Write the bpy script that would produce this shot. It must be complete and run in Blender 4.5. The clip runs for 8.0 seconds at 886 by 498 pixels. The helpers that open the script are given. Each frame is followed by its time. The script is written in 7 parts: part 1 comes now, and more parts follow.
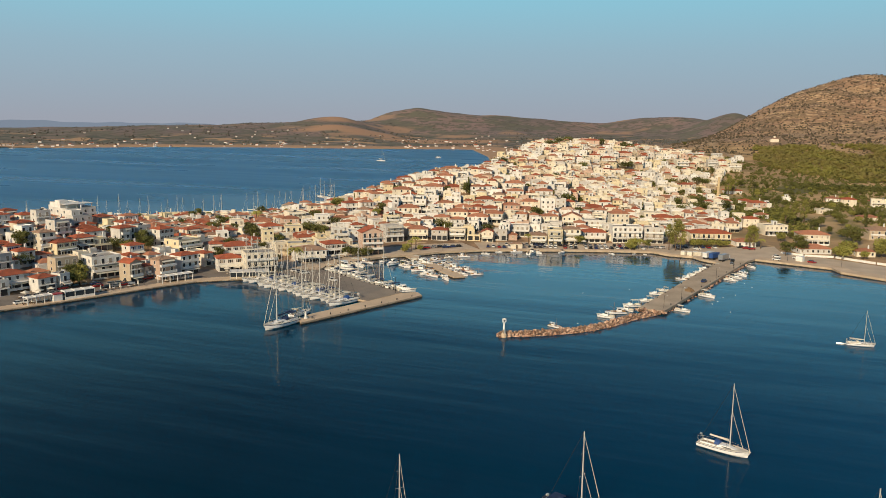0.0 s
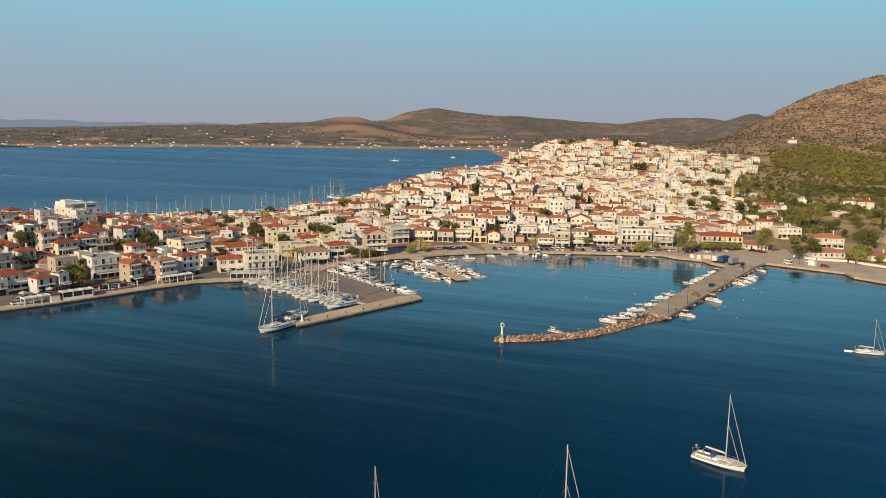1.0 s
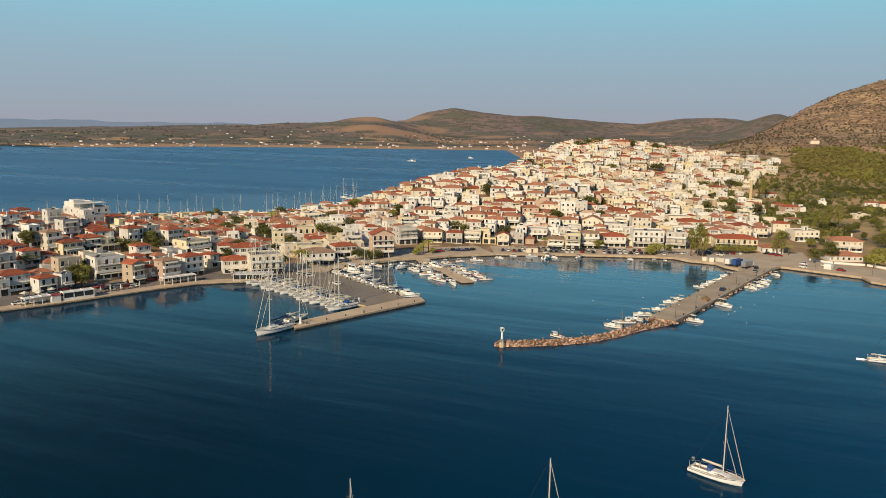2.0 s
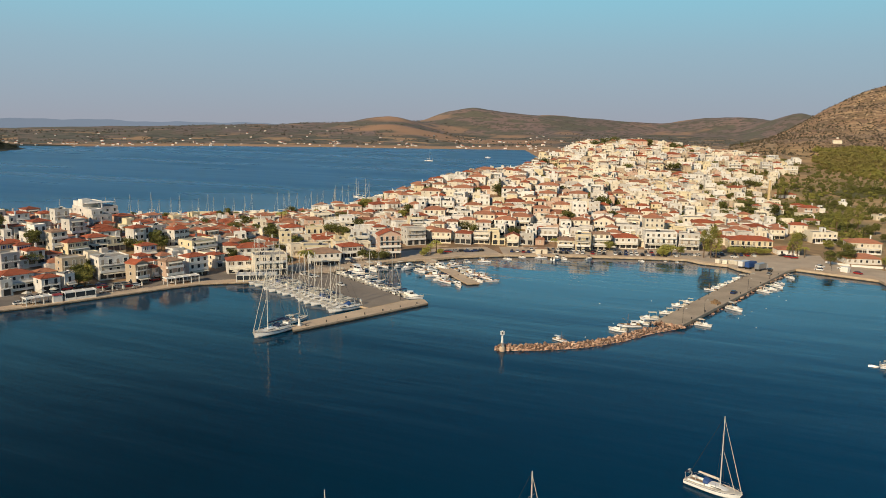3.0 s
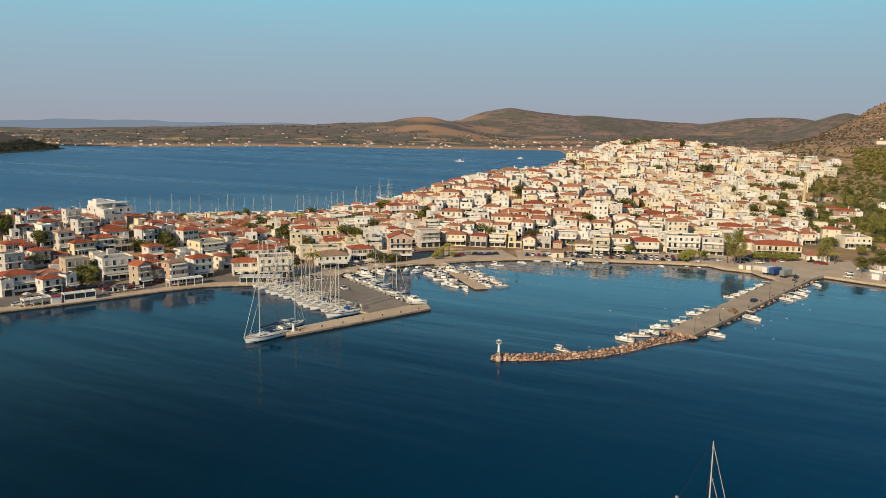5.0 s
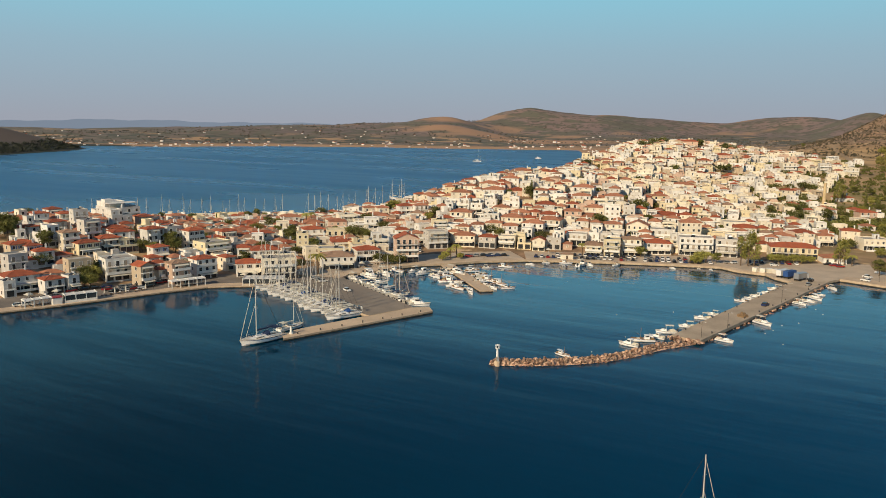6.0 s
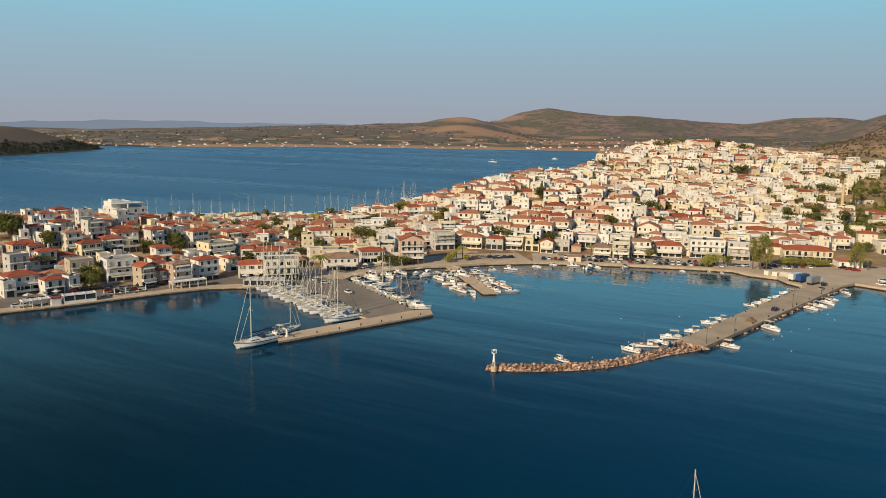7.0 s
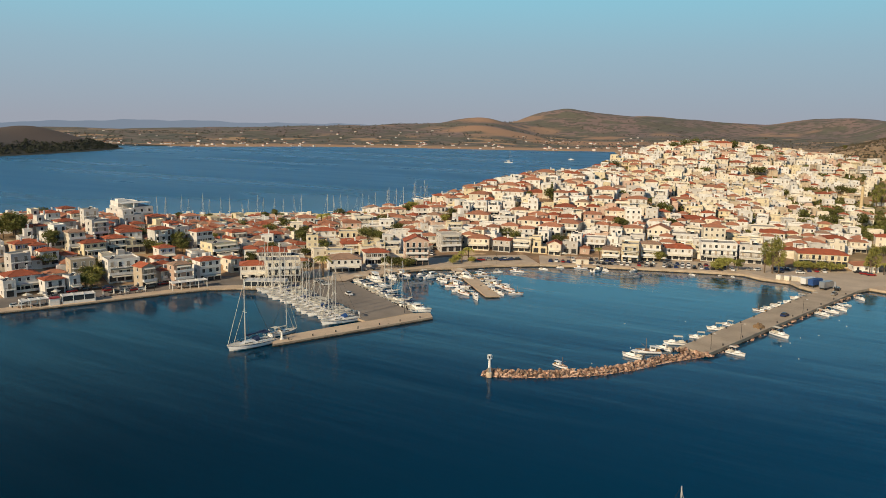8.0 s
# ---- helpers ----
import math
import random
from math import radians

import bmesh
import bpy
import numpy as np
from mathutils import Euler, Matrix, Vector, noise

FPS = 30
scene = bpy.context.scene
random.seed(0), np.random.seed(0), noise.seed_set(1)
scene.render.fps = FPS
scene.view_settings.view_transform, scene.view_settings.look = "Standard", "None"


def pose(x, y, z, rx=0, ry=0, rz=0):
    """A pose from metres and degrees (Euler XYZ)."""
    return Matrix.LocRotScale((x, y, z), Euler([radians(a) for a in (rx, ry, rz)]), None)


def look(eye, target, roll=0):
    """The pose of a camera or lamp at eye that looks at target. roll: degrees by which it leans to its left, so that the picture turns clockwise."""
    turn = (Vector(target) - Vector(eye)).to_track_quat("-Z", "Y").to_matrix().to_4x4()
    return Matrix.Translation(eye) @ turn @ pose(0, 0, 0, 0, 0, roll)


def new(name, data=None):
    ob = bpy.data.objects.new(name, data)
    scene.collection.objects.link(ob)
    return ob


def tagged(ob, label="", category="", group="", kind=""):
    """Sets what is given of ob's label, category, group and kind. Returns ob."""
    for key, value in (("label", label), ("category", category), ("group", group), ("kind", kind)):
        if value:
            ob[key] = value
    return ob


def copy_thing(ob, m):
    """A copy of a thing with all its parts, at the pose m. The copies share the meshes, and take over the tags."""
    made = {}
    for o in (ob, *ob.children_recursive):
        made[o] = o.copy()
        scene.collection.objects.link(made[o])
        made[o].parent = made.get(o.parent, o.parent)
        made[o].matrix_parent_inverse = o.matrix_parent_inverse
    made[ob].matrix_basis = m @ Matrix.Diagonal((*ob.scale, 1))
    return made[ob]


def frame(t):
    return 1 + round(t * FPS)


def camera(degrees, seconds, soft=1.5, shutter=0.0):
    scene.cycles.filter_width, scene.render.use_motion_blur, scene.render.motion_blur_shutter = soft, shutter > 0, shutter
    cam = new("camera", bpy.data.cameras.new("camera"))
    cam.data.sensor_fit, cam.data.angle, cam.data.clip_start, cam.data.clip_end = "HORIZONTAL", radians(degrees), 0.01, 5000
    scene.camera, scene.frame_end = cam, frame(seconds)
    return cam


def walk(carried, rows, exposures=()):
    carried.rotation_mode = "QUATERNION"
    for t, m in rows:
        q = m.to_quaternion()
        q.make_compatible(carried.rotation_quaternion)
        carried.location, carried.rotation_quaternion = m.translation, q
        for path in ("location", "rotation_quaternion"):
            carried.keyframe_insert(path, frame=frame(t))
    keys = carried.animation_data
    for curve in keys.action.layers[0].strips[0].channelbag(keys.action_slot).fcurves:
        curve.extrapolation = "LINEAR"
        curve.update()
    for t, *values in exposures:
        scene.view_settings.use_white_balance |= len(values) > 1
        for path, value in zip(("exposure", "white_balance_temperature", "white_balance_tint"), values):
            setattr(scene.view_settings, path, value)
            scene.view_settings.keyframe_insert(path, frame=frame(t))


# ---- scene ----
cam = camera(58.6, 8.0, soft=0.8)
PATH = [
    (0, (-1.494, -4.122, 72.293), (-2.166, -2.265, 71.975), 0.7),
    (0.5, (0.774, -0.737, 72.386), (0.083, 1.112, 72.068), 0.7),
    (1, (3.044, 2.992, 72.396), (2.331, 4.834, 72.078), 0.8),
    (2.5, (9.847, 14.071, 72.453), (9.062, 15.882, 72.134), 0.8),
    (3, (11.897, 17.701, 72.423), (11.089, 19.502, 72.103), 0.8),
    (3.5, (13.774, 21.551, 72.393), (12.944, 23.342, 72.073), 0.8),
    (4, (15.765, 25.194, 72.412), (14.913, 26.975, 72.092), 0.8),
    (4.5, (17.726, 28.991, 72.252), (16.853, 30.762, 71.932), 0.8),
    (6, (23.434, 40.565, 72.196), (22.493, 42.3, 71.875), 0.7),
    (6.5, (25.261, 44.54, 72.116), (24.298, 46.263, 71.795), 0.7),
    (7, (26.853, 48.397, 71.937), (25.87, 50.109, 71.617), 0.7),
    (7.5, (28.602, 52.337, 72.037), (27.598, 54.037, 71.716), 0.8),
    (8, (30.191, 56.333, 71.914), (29.167, 58.02, 71.594), 0.8),
]
walk(cam, [(t, look(eye, target, roll)) for t, eye, target, roll in PATH])

# ---- world and sun ----
SUN_AZ, SUN_EL = radians(189.0), radians(26.0)
sun_way = Vector((math.sin(SUN_AZ) * math.cos(SUN_EL), math.cos(SUN_AZ) * math.cos(SUN_EL), math.sin(SUN_EL)))
world = bpy.data.worlds.new("sky")
scene.world = world
world.use_nodes = True
wn, wl = world.node_tree.nodes, world.node_tree.links
sky = wn.new("ShaderNodeTexSky")
sky.sky_type, sky.sun_disc = "NISHITA", False
sky.sun_elevation, sky.sun_rotation = SUN_EL, SUN_AZ
sky.air_density, sky.dust_density, sky.ozone_density, sky.altitude = 1.0, 0.2, 4.0, 60
clear = wn["Background"]
wl.new(sky.outputs[0], clear.inputs[0])
clear.inputs[1].default_value = 0.065
# evening haze that thickens towards the horizon, all round
haze = wn.new("ShaderNodeBackground")
coord, split, tint, fade, both = wn.new("ShaderNodeTexCoord"), wn.new("ShaderNodeSeparateXYZ"), wn.new("ShaderNodeValToRGB"), wn.new("ShaderNodeMapRange"), wn.new("ShaderNodeMixShader")
tint.color_ramp.elements[0].position, tint.color_ramp.elements[0].color = 0.0, (0.318, 0.345, 0.405, 1)
tint.color_ramp.elements[1].position, tint.color_ramp.elements[1].color = 0.20, (0.212, 0.590, 0.735, 1)
mid = tint.color_ramp.elements.new(0.085)
mid.color = (0.285, 0.430, 0.522, 1)
fade.interpolation_type = "SMOOTHSTEP"
fade.inputs[1].default_value, fade.inputs[2].default_value, fade.inputs[3].default_value, fade.inputs[4].default_value = 0.12, 0.40, 1.0, 0.0
wl.new(coord.outputs["Generated"], split.inputs[0])
wl.new(split.outputs[2], tint.inputs[0])
wl.new(split.outputs[2], fade.inputs[0])
wl.new(tint.outputs[0], haze.inputs[0])
wl.new(fade.outputs[0], both.inputs[0])
wl.new(clear.outputs[0], both.inputs[1])
wl.new(haze.outputs[0], both.inputs[2])
wl.new(both.outputs[0], wn["World Output"].inputs[0])
sun_data = bpy.data.lights.new("sun", "SUN")
sun_data.energy, sun_data.angle, sun_data.color = 4.3, radians(0.6), (1.0, 0.80, 0.53)
sun = new("sun", sun_data)
sun.matrix_world = look((0, 0, 400), Vector((0, 0, 400)) - sun_way)
scene.view_settings.exposure = 0.08

# ---- materials ----
def lin(r, g, b):
    """A colour from 0..255 display values to linear."""
    return tuple(((c / 255 + 0.055) / 1.055) ** 2.4 if c > 10 else c / 255 / 12.92 for c in (r, g, b)) + (1.0,)


def surface(name, a, b, scale=1.0, rough=0.8, bump=0.15, metal=0.0, fine=9.0, vary=0.0, where="Object"):
    """A procedural surface: colours a and b mixed by noise at two scales, fine relief, and a shift per object."""
    m = bpy.data.materials.new(name)
    m.use_nodes = True
    n, l = m.node_tree.nodes, m.node_tree.links
    p = n["Principled BSDF"]
    p.inputs["Roughness"].default_value, p.inputs["Metallic"].default_value = rough, metal
    co = n.new("ShaderNodeTexCoord")
    big, small = n.new("ShaderNodeTexNoise"), n.new("ShaderNodeTexNoise")
    for t, s, d in ((big, scale, 4), (small, scale * fine, 3)):
        t.inputs["Scale"].default_value, t.inputs["Detail"].default_value = s, d
        l.new(co.outputs[where], t.inputs["Vector"])
    mix = n.new("ShaderNodeMix")
    mix.data_type = "RGBA"
    mix.inputs[6].default_value, mix.inputs[7].default_value = a, b
    add = n.new("ShaderNodeMath")
    add.operation = "MULTIPLY_ADD"
    add.inputs[1].default_value = 0.45
    l.new(small.outputs[0], add.inputs[0])
    ramp = n.new("ShaderNodeMapRange")
    ramp.inputs[1].default_value, ramp.inputs[2].default_value = 0.5, 0.95
    sub = n.new("ShaderNodeMath")
    sub.operation = "MULTIPLY"
    sub.inputs[1].default_value = 1.0
    l.new(big.outputs[0], sub.inputs[0])
    l.new(sub.outputs[0], add.inputs[2])
    l.new(add.outputs[0], ramp.inputs[0])
    l.new(ramp.outputs[0], mix.inputs[0])
    out = mix.outputs[2]
    if vary:
        info, hsv, mr = n.new("ShaderNodeObjectInfo"), n.new("ShaderNodeHueSaturation"), n.new("ShaderNodeMapRange")
        mr.inputs[3].default_value, mr.inputs[4].default_value = 1 - vary, 1 + vary * 0.5
        l.new(info.outputs["Random"], mr.inputs[0])
        l.new(mr.outputs[0], hsv.inputs["Value"])
        l.new(out, hsv.inputs["Color"])
        out = hsv.outputs[0]
    l.new(out, p.inputs["Base Color"])
    if bump:
        bp = n.new("ShaderNodeBump")
        bp.inputs["Strength"].default_value, bp.inputs["Distance"].default_value = bump, 0.05
        l.new(small.outputs[0], bp.inputs["Height"])
        l.new(bp.outputs[0], p.inputs["Normal"])
    return m


def tiles(name, a, b, vary=0.25):
    """Clay roof tiles: rows of rounded tiles in bands, with weathering."""
    m = surface(name, a, b, 0.5, 0.85, 0.0, vary=vary)
    n, l = m.node_tree.nodes, m.node_tree.links
    co, w = n.new("ShaderNodeTexCoord"), n.new("ShaderNodeTexWave")
    w.inputs["Scale"].default_value, w.inputs["Distortion"].default_value = 1.4, 0.4
    bp = n.new("ShaderNodeBump")
    bp.inputs["Strength"].default_value, bp.inputs["Distance"].default_value = 0.6, 0.08
    l.new(co.outputs["Object"], w.inputs["Vector"])
    l.new(w.outputs[0], bp.inputs["Height"])
    l.new(bp.outputs[0], n["Principled BSDF"].inputs["Normal"])
    return m


def quay_stone():
    """Pale tan quay stone with a dark weedy band up to the high-water mark."""
    m = surface("quay_stone", (0.56, 0.44, 0.31, 1), (0.37, 0.28, 0.195, 1), 0.35, 0.85, 0.4)
    n, l = m.node_tree.nodes, m.node_tree.links
    p = n["Principled BSDF"]
    dry = p.inputs["Base Color"].links[0].from_socket
    co, split, wob, add, band, mix = (n.new(k) for k in ("ShaderNodeTexCoord", "ShaderNodeSeparateXYZ", "ShaderNodeTexNoise", "ShaderNodeMath", "ShaderNodeMapRange", "ShaderNodeMix"))
    wob.inputs["Scale"].default_value = 0.6
    l.new(co.outputs["Object"], wob.inputs["Vector"])
    l.new(co.outputs["Object"], split.inputs[0])
    add.operation = "MULTIPLY_ADD"
    add.inputs[1].default_value = -0.5
    l.new(wob.outputs[0], add.inputs[0])
    l.new(split.outputs[2], add.inputs[2])
    band.inputs[1].default_value, band.inputs[2].default_value = 0.02, 0.28
    l.new(add.outputs[0], band.inputs[0])
    mix.data_type = "RGBA"
    mix.inputs[6].default_value = (0.035, 0.030, 0.020, 1)
    l.new(band.outputs[0], mix.inputs[0])
    l.new(dry, mix.inputs[7])
    l.new(mix.outputs[2], p.inputs["Base Color"])
    return m


def leafy(m, share=0.35):
    """Lets part of the light through the leaves."""
    n, l = m.node_tree.nodes, m.node_tree.links
    p = n["Principled BSDF"]
    thin, mix = n.new("ShaderNodeBsdfTranslucent"), n.new("ShaderNodeMixShader")
    mix.inputs[0].default_value = share
    l.new(p.inputs["Base Color"].links[0].from_socket, thin.inputs["Color"])
    l.new(p.outputs[0], mix.inputs[1])
    l.new(thin.outputs[0], mix.inputs[2])
    l.new(mix.outputs[0], n["Material Output"].inputs["Surface"])
    return m


M_PLASTER = {
    "white": surface("plaster_white", (0.80, 0.78, 0.74, 1), (0.60, 0.575, 0.53, 1), 0.35, 0.9, 0.2, vary=0.2),
    "cream": surface("plaster_cream", (0.78, 0.715, 0.59, 1), (0.63, 0.565, 0.45, 1), 0.35, 0.9, 0.2, vary=0.15),
    "yellow": surface("plaster_yellow", (0.74, 0.65, 0.45, 1), (0.60, 0.51, 0.34, 1), 0.35, 0.9, 0.2, vary=0.15),
    "pink": surface("plaster_pink", (0.62, 0.45, 0.35, 1), (0.50, 0.35, 0.27, 1), 0.35, 0.9, 0.2, vary=0.15),
    "grey": surface("plaster_grey", (0.63, 0.60, 0.56, 1), (0.48, 0.455, 0.42, 1), 0.35, 0.9, 0.2, vary=0.15),
    "tan": surface("plaster_tan", (0.56, 0.46, 0.34, 1), (0.45, 0.36, 0.26, 1), 0.35, 0.9, 0.2, vary=0.15),
}
M_TILE = tiles("roof_tiles_terracotta", (0.46, 0.118, 0.050, 1), (0.32, 0.090, 0.045, 1))
M_TILE_OLD = tiles("roof_tiles_weathered", (0.42, 0.27, 0.18, 1), (0.30, 0.19, 0.13, 1))
M_TILE_PALE = tiles("roof_tiles_faded", (0.52, 0.225, 0.125, 1), (0.40, 0.175, 0.105, 1))
M_DECKROOF = surface("flat_roof_screed", (0.50, 0.47, 0.42, 1), (0.34, 0.32, 0.29, 1), 0.3, 0.95, 0.2, vary=0.2)
M_GLASS = surface("window_glass", (0.025, 0.03, 0.035, 1), (0.05, 0.055, 0.06, 1), 0.2, 0.08, 0.0)
M_BLIND = surface("closed_blind", (0.40, 0.34, 0.26, 1), (0.29, 0.24, 0.19, 1), 1.0, 0.7, 0.1, vary=0.4)
M_SHUTTER = surface("shutter_paint", (0.10, 0.07, 0.05, 1), (0.07, 0.05, 0.035, 1), 1.0, 0.6, 0.1, vary=0.3)
M_BLUE = surface("blue_paint", (0.03, 0.09, 0.28, 1), (0.02, 0.06, 0.2, 1), 1.0, 0.5, 0.1)
M_TRIM = surface("white_trim", (0.78, 0.77, 0.74, 1), (0.66, 0.65, 0.62, 1), 1.0, 0.7, 0.1)
M_IRON = surface("dark_iron", (0.05, 0.05, 0.05, 1), (0.08, 0.07, 0.06, 1), 2.0, 0.5, 0.1, metal=0.6)
M_CLOTH = surface("pale_canvas", (0.72, 0.68, 0.58, 1), (0.60, 0.56, 0.47, 1), 0.8, 0.9, 0.2, vary=0.15)
M_OCHRE_CLOTH = surface("ochre_canvas", (0.40, 0.25, 0.10, 1), (0.28, 0.17, 0.07, 1), 0.8, 0.9, 0.2)
M_GREEN_CLOTH = surface("green_canvas", (0.02, 0.10, 0.06, 1), (0.015, 0.07, 0.04, 1), 0.8, 0.9, 0.2)
M_CONCRETE = surface("concrete", (0.68, 0.53, 0.375, 1), (0.49, 0.375, 0.265, 1), 0.10, 0.9, 0.3, fine=14)
M_QUAYWALL = quay_stone()
M_MOLE = surface("worn_mole_paving", (0.52, 0.42, 0.31, 1), (0.36, 0.29, 0.215, 1), 0.12, 0.9, 0.3, fine=12)
M_ASPHALT = surface("asphalt", (0.60, 0.49, 0.37, 1), (0.44, 0.355, 0.27, 1), 0.08, 0.9, 0.2, fine=20)
M_ROAD = surface("worn_road_asphalt", (0.25, 0.22, 0.19, 1), (0.16, 0.14, 0.12, 1), 0.1, 0.9, 0.2, fine=16)
M_STUBBLE = surface("stubble_field", (0.55, 0.38, 0.20, 1), (0.44, 0.29, 0.15, 1), 0.05, 0.95, 0.2)
M_TILLED = surface("red_tilled_earth", (0.44, 0.24, 0.085, 1), (0.34, 0.18, 0.065, 1), 0.05, 0.95, 0.2)
M_CROP = surface("olive_crop", (0.16, 0.145, 0.05, 1), (0.09, 0.088, 0.03, 1), 0.06, 0.95, 0.4)
M_NET = surface("dull_net", (0.26, 0.17, 0.09, 1), (0.17, 0.11, 0.06, 1), 1.0, 0.95, 0.4)
M_PIERTOP = surface("pier_asphalt", (0.33, 0.28, 0.225, 1), (0.225, 0.19, 0.155, 1), 0.08, 0.9, 0.2, fine=20)
M_ROCK = surface("armour_rock", (0.74, 0.54, 0.40, 1), (0.17, 0.060, 0.032, 1), 1.1, 0.9, 0.9, vary=0.65)
M_GEL = surface("white_gelcoat", (0.86, 0.85, 0.83, 1), (0.80, 0.79, 0.77, 1), 0.5, 0.25, 0.0)
M_BOATDECK = surface("boat_deck", (0.70, 0.66, 0.58, 1), (0.58, 0.54, 0.46, 1), 1.0, 0.6, 0.1)
M_TEAK = surface("teak", (0.34, 0.20, 0.10, 1), (0.24, 0.14, 0.07, 1), 2.0, 0.6, 0.2)
M_ALU = surface("mast_alloy", (0.72, 0.70, 0.66, 1), (0.62, 0.60, 0.56, 1), 2.0, 0.4, 0.0, metal=0.3)
M_NAVY = surface("navy_canvas", (0.015, 0.035, 0.10, 1), (0.01, 0.025, 0.07, 1), 1.0, 0.8, 0.2)
M_RED = surface("red_paint", (0.40, 0.035, 0.03, 1), (0.30, 0.03, 0.02, 1), 1.0, 0.4, 0.0)
M_BARK = surface("bark", (0.16, 0.11, 0.07, 1), (0.10, 0.07, 0.045, 1), 2.0, 0.95, 0.5)
M_LEAF = leafy(surface("foliage_green", (0.21, 0.212, 0.054, 1), (0.125, 0.130, 0.034, 1), 0.6, 0.8, 0.0, vary=0.35))
M_LEAF_LIGHT = leafy(surface("foliage_olive", (0.42, 0.405, 0.10, 1), (0.29, 0.275, 0.07, 1), 0.6, 0.8, 0.0, vary=0.3))
M_PINE = leafy(surface("pine_foliage", (0.30, 0.29, 0.066, 1), (0.235, 0.185, 0.07, 1), 0.012, 0.85, 0.0))
M_SCRUB = surface("dark_scrub", (0.125, 0.098, 0.062, 1), (0.075, 0.066, 0.042, 1), 0.01, 0.9, 0.0)
# far trees, greyed by haze that is mixed into their colour
M_FARTREE = surface("far_evergreen_hazed", (0.092, 0.088, 0.074, 1), (0.132, 0.116, 0.095, 1), 0.01, 0.9, 0.0)
# headland scrub with the shade it lies in painted into the foliage
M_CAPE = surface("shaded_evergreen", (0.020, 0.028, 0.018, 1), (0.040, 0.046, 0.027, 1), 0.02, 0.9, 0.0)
M_RUBBER = surface("rubber", (0.02, 0.02, 0.02, 1), (0.03, 0.03, 0.03, 1), 2.0, 0.8, 0.1)
M_BRICK = surface("chimney_brick", (0.64, 0.49, 0.28, 1), (0.50, 0.37, 0.21, 1), 0.6, 0.9, 0.4)


def water_material():
    m = bpy.data.materials.new("sea_water")
    m.use_nodes = True
    n, l = m.node_tree.nodes, m.node_tree.links
    p = n["Principled BSDF"]
    p.inputs["IOR"].default_value, p.inputs["Specular IOR Level"].default_value = 1.333, 0.5
    p.inputs["Specular Tint"].default_value = (0.95, 0.97, 1.0, 1)
    # light spreads through the clear water, which blurs what falls on it
    p.subsurface_method = "BURLEY"
    p.inputs["Subsurface Weight"].default_value, p.inputs["Subsurface Scale"].default_value, p.inputs["Subsurface Radius"].default_value = 1.0, 5.0, (1, 1, 1)
    co = n.new("ShaderNodeTexCoord")
    last = None
    for scale, stretch, strength, dist, turn in ((0.9, 1.0, 0.12, 0.12, 0.0), (0.16, 0.35, 0.09, 0.6, 0.2), (0.075, 0.22, 0.12, 1.0, 0.10), (0.032, 0.14, 0.24, 2.4, 0.13)):
        mp, t, bp = n.new("ShaderNodeMapping"), n.new("ShaderNodeTexNoise"), n.new("ShaderNodeBump")
        mp.inputs["Scale"].default_value, mp.inputs["Rotation"].default_value = (stretch, 1, 1), (0, 0, turn)
        t.inputs["Scale"].default_value, t.inputs["Detail"].default_value = scale, 4
        bp.inputs["Strength"].default_value, bp.inputs["Distance"].default_value = strength, dist
        l.new(co.outputs["Object"], mp.inputs[0])
        l.new(mp.outputs[0], t.inputs["Vector"])
        l.new(t.outputs[0], bp.inputs["Height"])
        if last:
            l.new(last.outputs[0], bp.inputs["Normal"])
        last = bp
    l.new(last.outputs[0], p.inputs["Normal"])
    # sheltered water in the harbour is smoother than the open bay behind
    wide, ramp, near = n.new("ShaderNodeTexNoise"), n.new("ShaderNodeMapRange"), n.new("ShaderNodeMapRange")
    mp, reach, total = n.new("ShaderNodeMapping"), n.new("ShaderNodeVectorMath"), n.new("ShaderNodeMath")
    mp.inputs["Scale"].default_value, mp.inputs["Rotation"].default_value = (0.14, 1, 1), (0, 0, 0.15)
    wide.inputs["Scale"].default_value = 0.012
    l.new(co.outputs["Object"], mp.inputs[0])
    l.new(mp.outputs[0], wide.inputs["Vector"])
    ramp.inputs[1].default_value, ramp.inputs[2].default_value, ramp.inputs[3].default_value, ramp.inputs[4].default_value = 0.35, 0.65, 0.0, 0.06
    l.new(wide.outputs[0], ramp.inputs[0])
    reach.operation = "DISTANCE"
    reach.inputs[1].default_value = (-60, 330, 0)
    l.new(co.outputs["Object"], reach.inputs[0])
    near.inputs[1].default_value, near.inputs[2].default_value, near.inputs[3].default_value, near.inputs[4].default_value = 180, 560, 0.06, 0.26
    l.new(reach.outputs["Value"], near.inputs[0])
    # bluer towards the open bay: sky mirrored by its waves, put into the colour
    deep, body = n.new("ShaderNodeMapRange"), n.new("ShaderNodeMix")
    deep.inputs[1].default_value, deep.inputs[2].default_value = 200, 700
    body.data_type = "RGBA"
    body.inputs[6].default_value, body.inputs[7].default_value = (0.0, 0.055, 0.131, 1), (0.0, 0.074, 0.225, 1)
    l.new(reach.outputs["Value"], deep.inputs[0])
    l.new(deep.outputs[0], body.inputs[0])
    # light fading to the south, painted into the water as a darker colour
    dim_reach, dimming, dark = n.new("ShaderNodeVectorMath"), n.new("ShaderNodeMapRange"), n.new("ShaderNodeMix")
    dim_reach.operation = "DISTANCE"
    dim_reach.inputs[1].default_value = (-150, 110, 0)
    l.new(co.outputs["Object"], dim_reach.inputs[0])
    dimming.inputs[1].default_value, dimming.inputs[2].default_value = 55, 250
    l.new(dim_reach.outputs["Value"], dimming.inputs[0])
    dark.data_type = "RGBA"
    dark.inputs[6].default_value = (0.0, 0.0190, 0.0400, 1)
    l.new(dimming.outputs[0], dark.inputs[0])
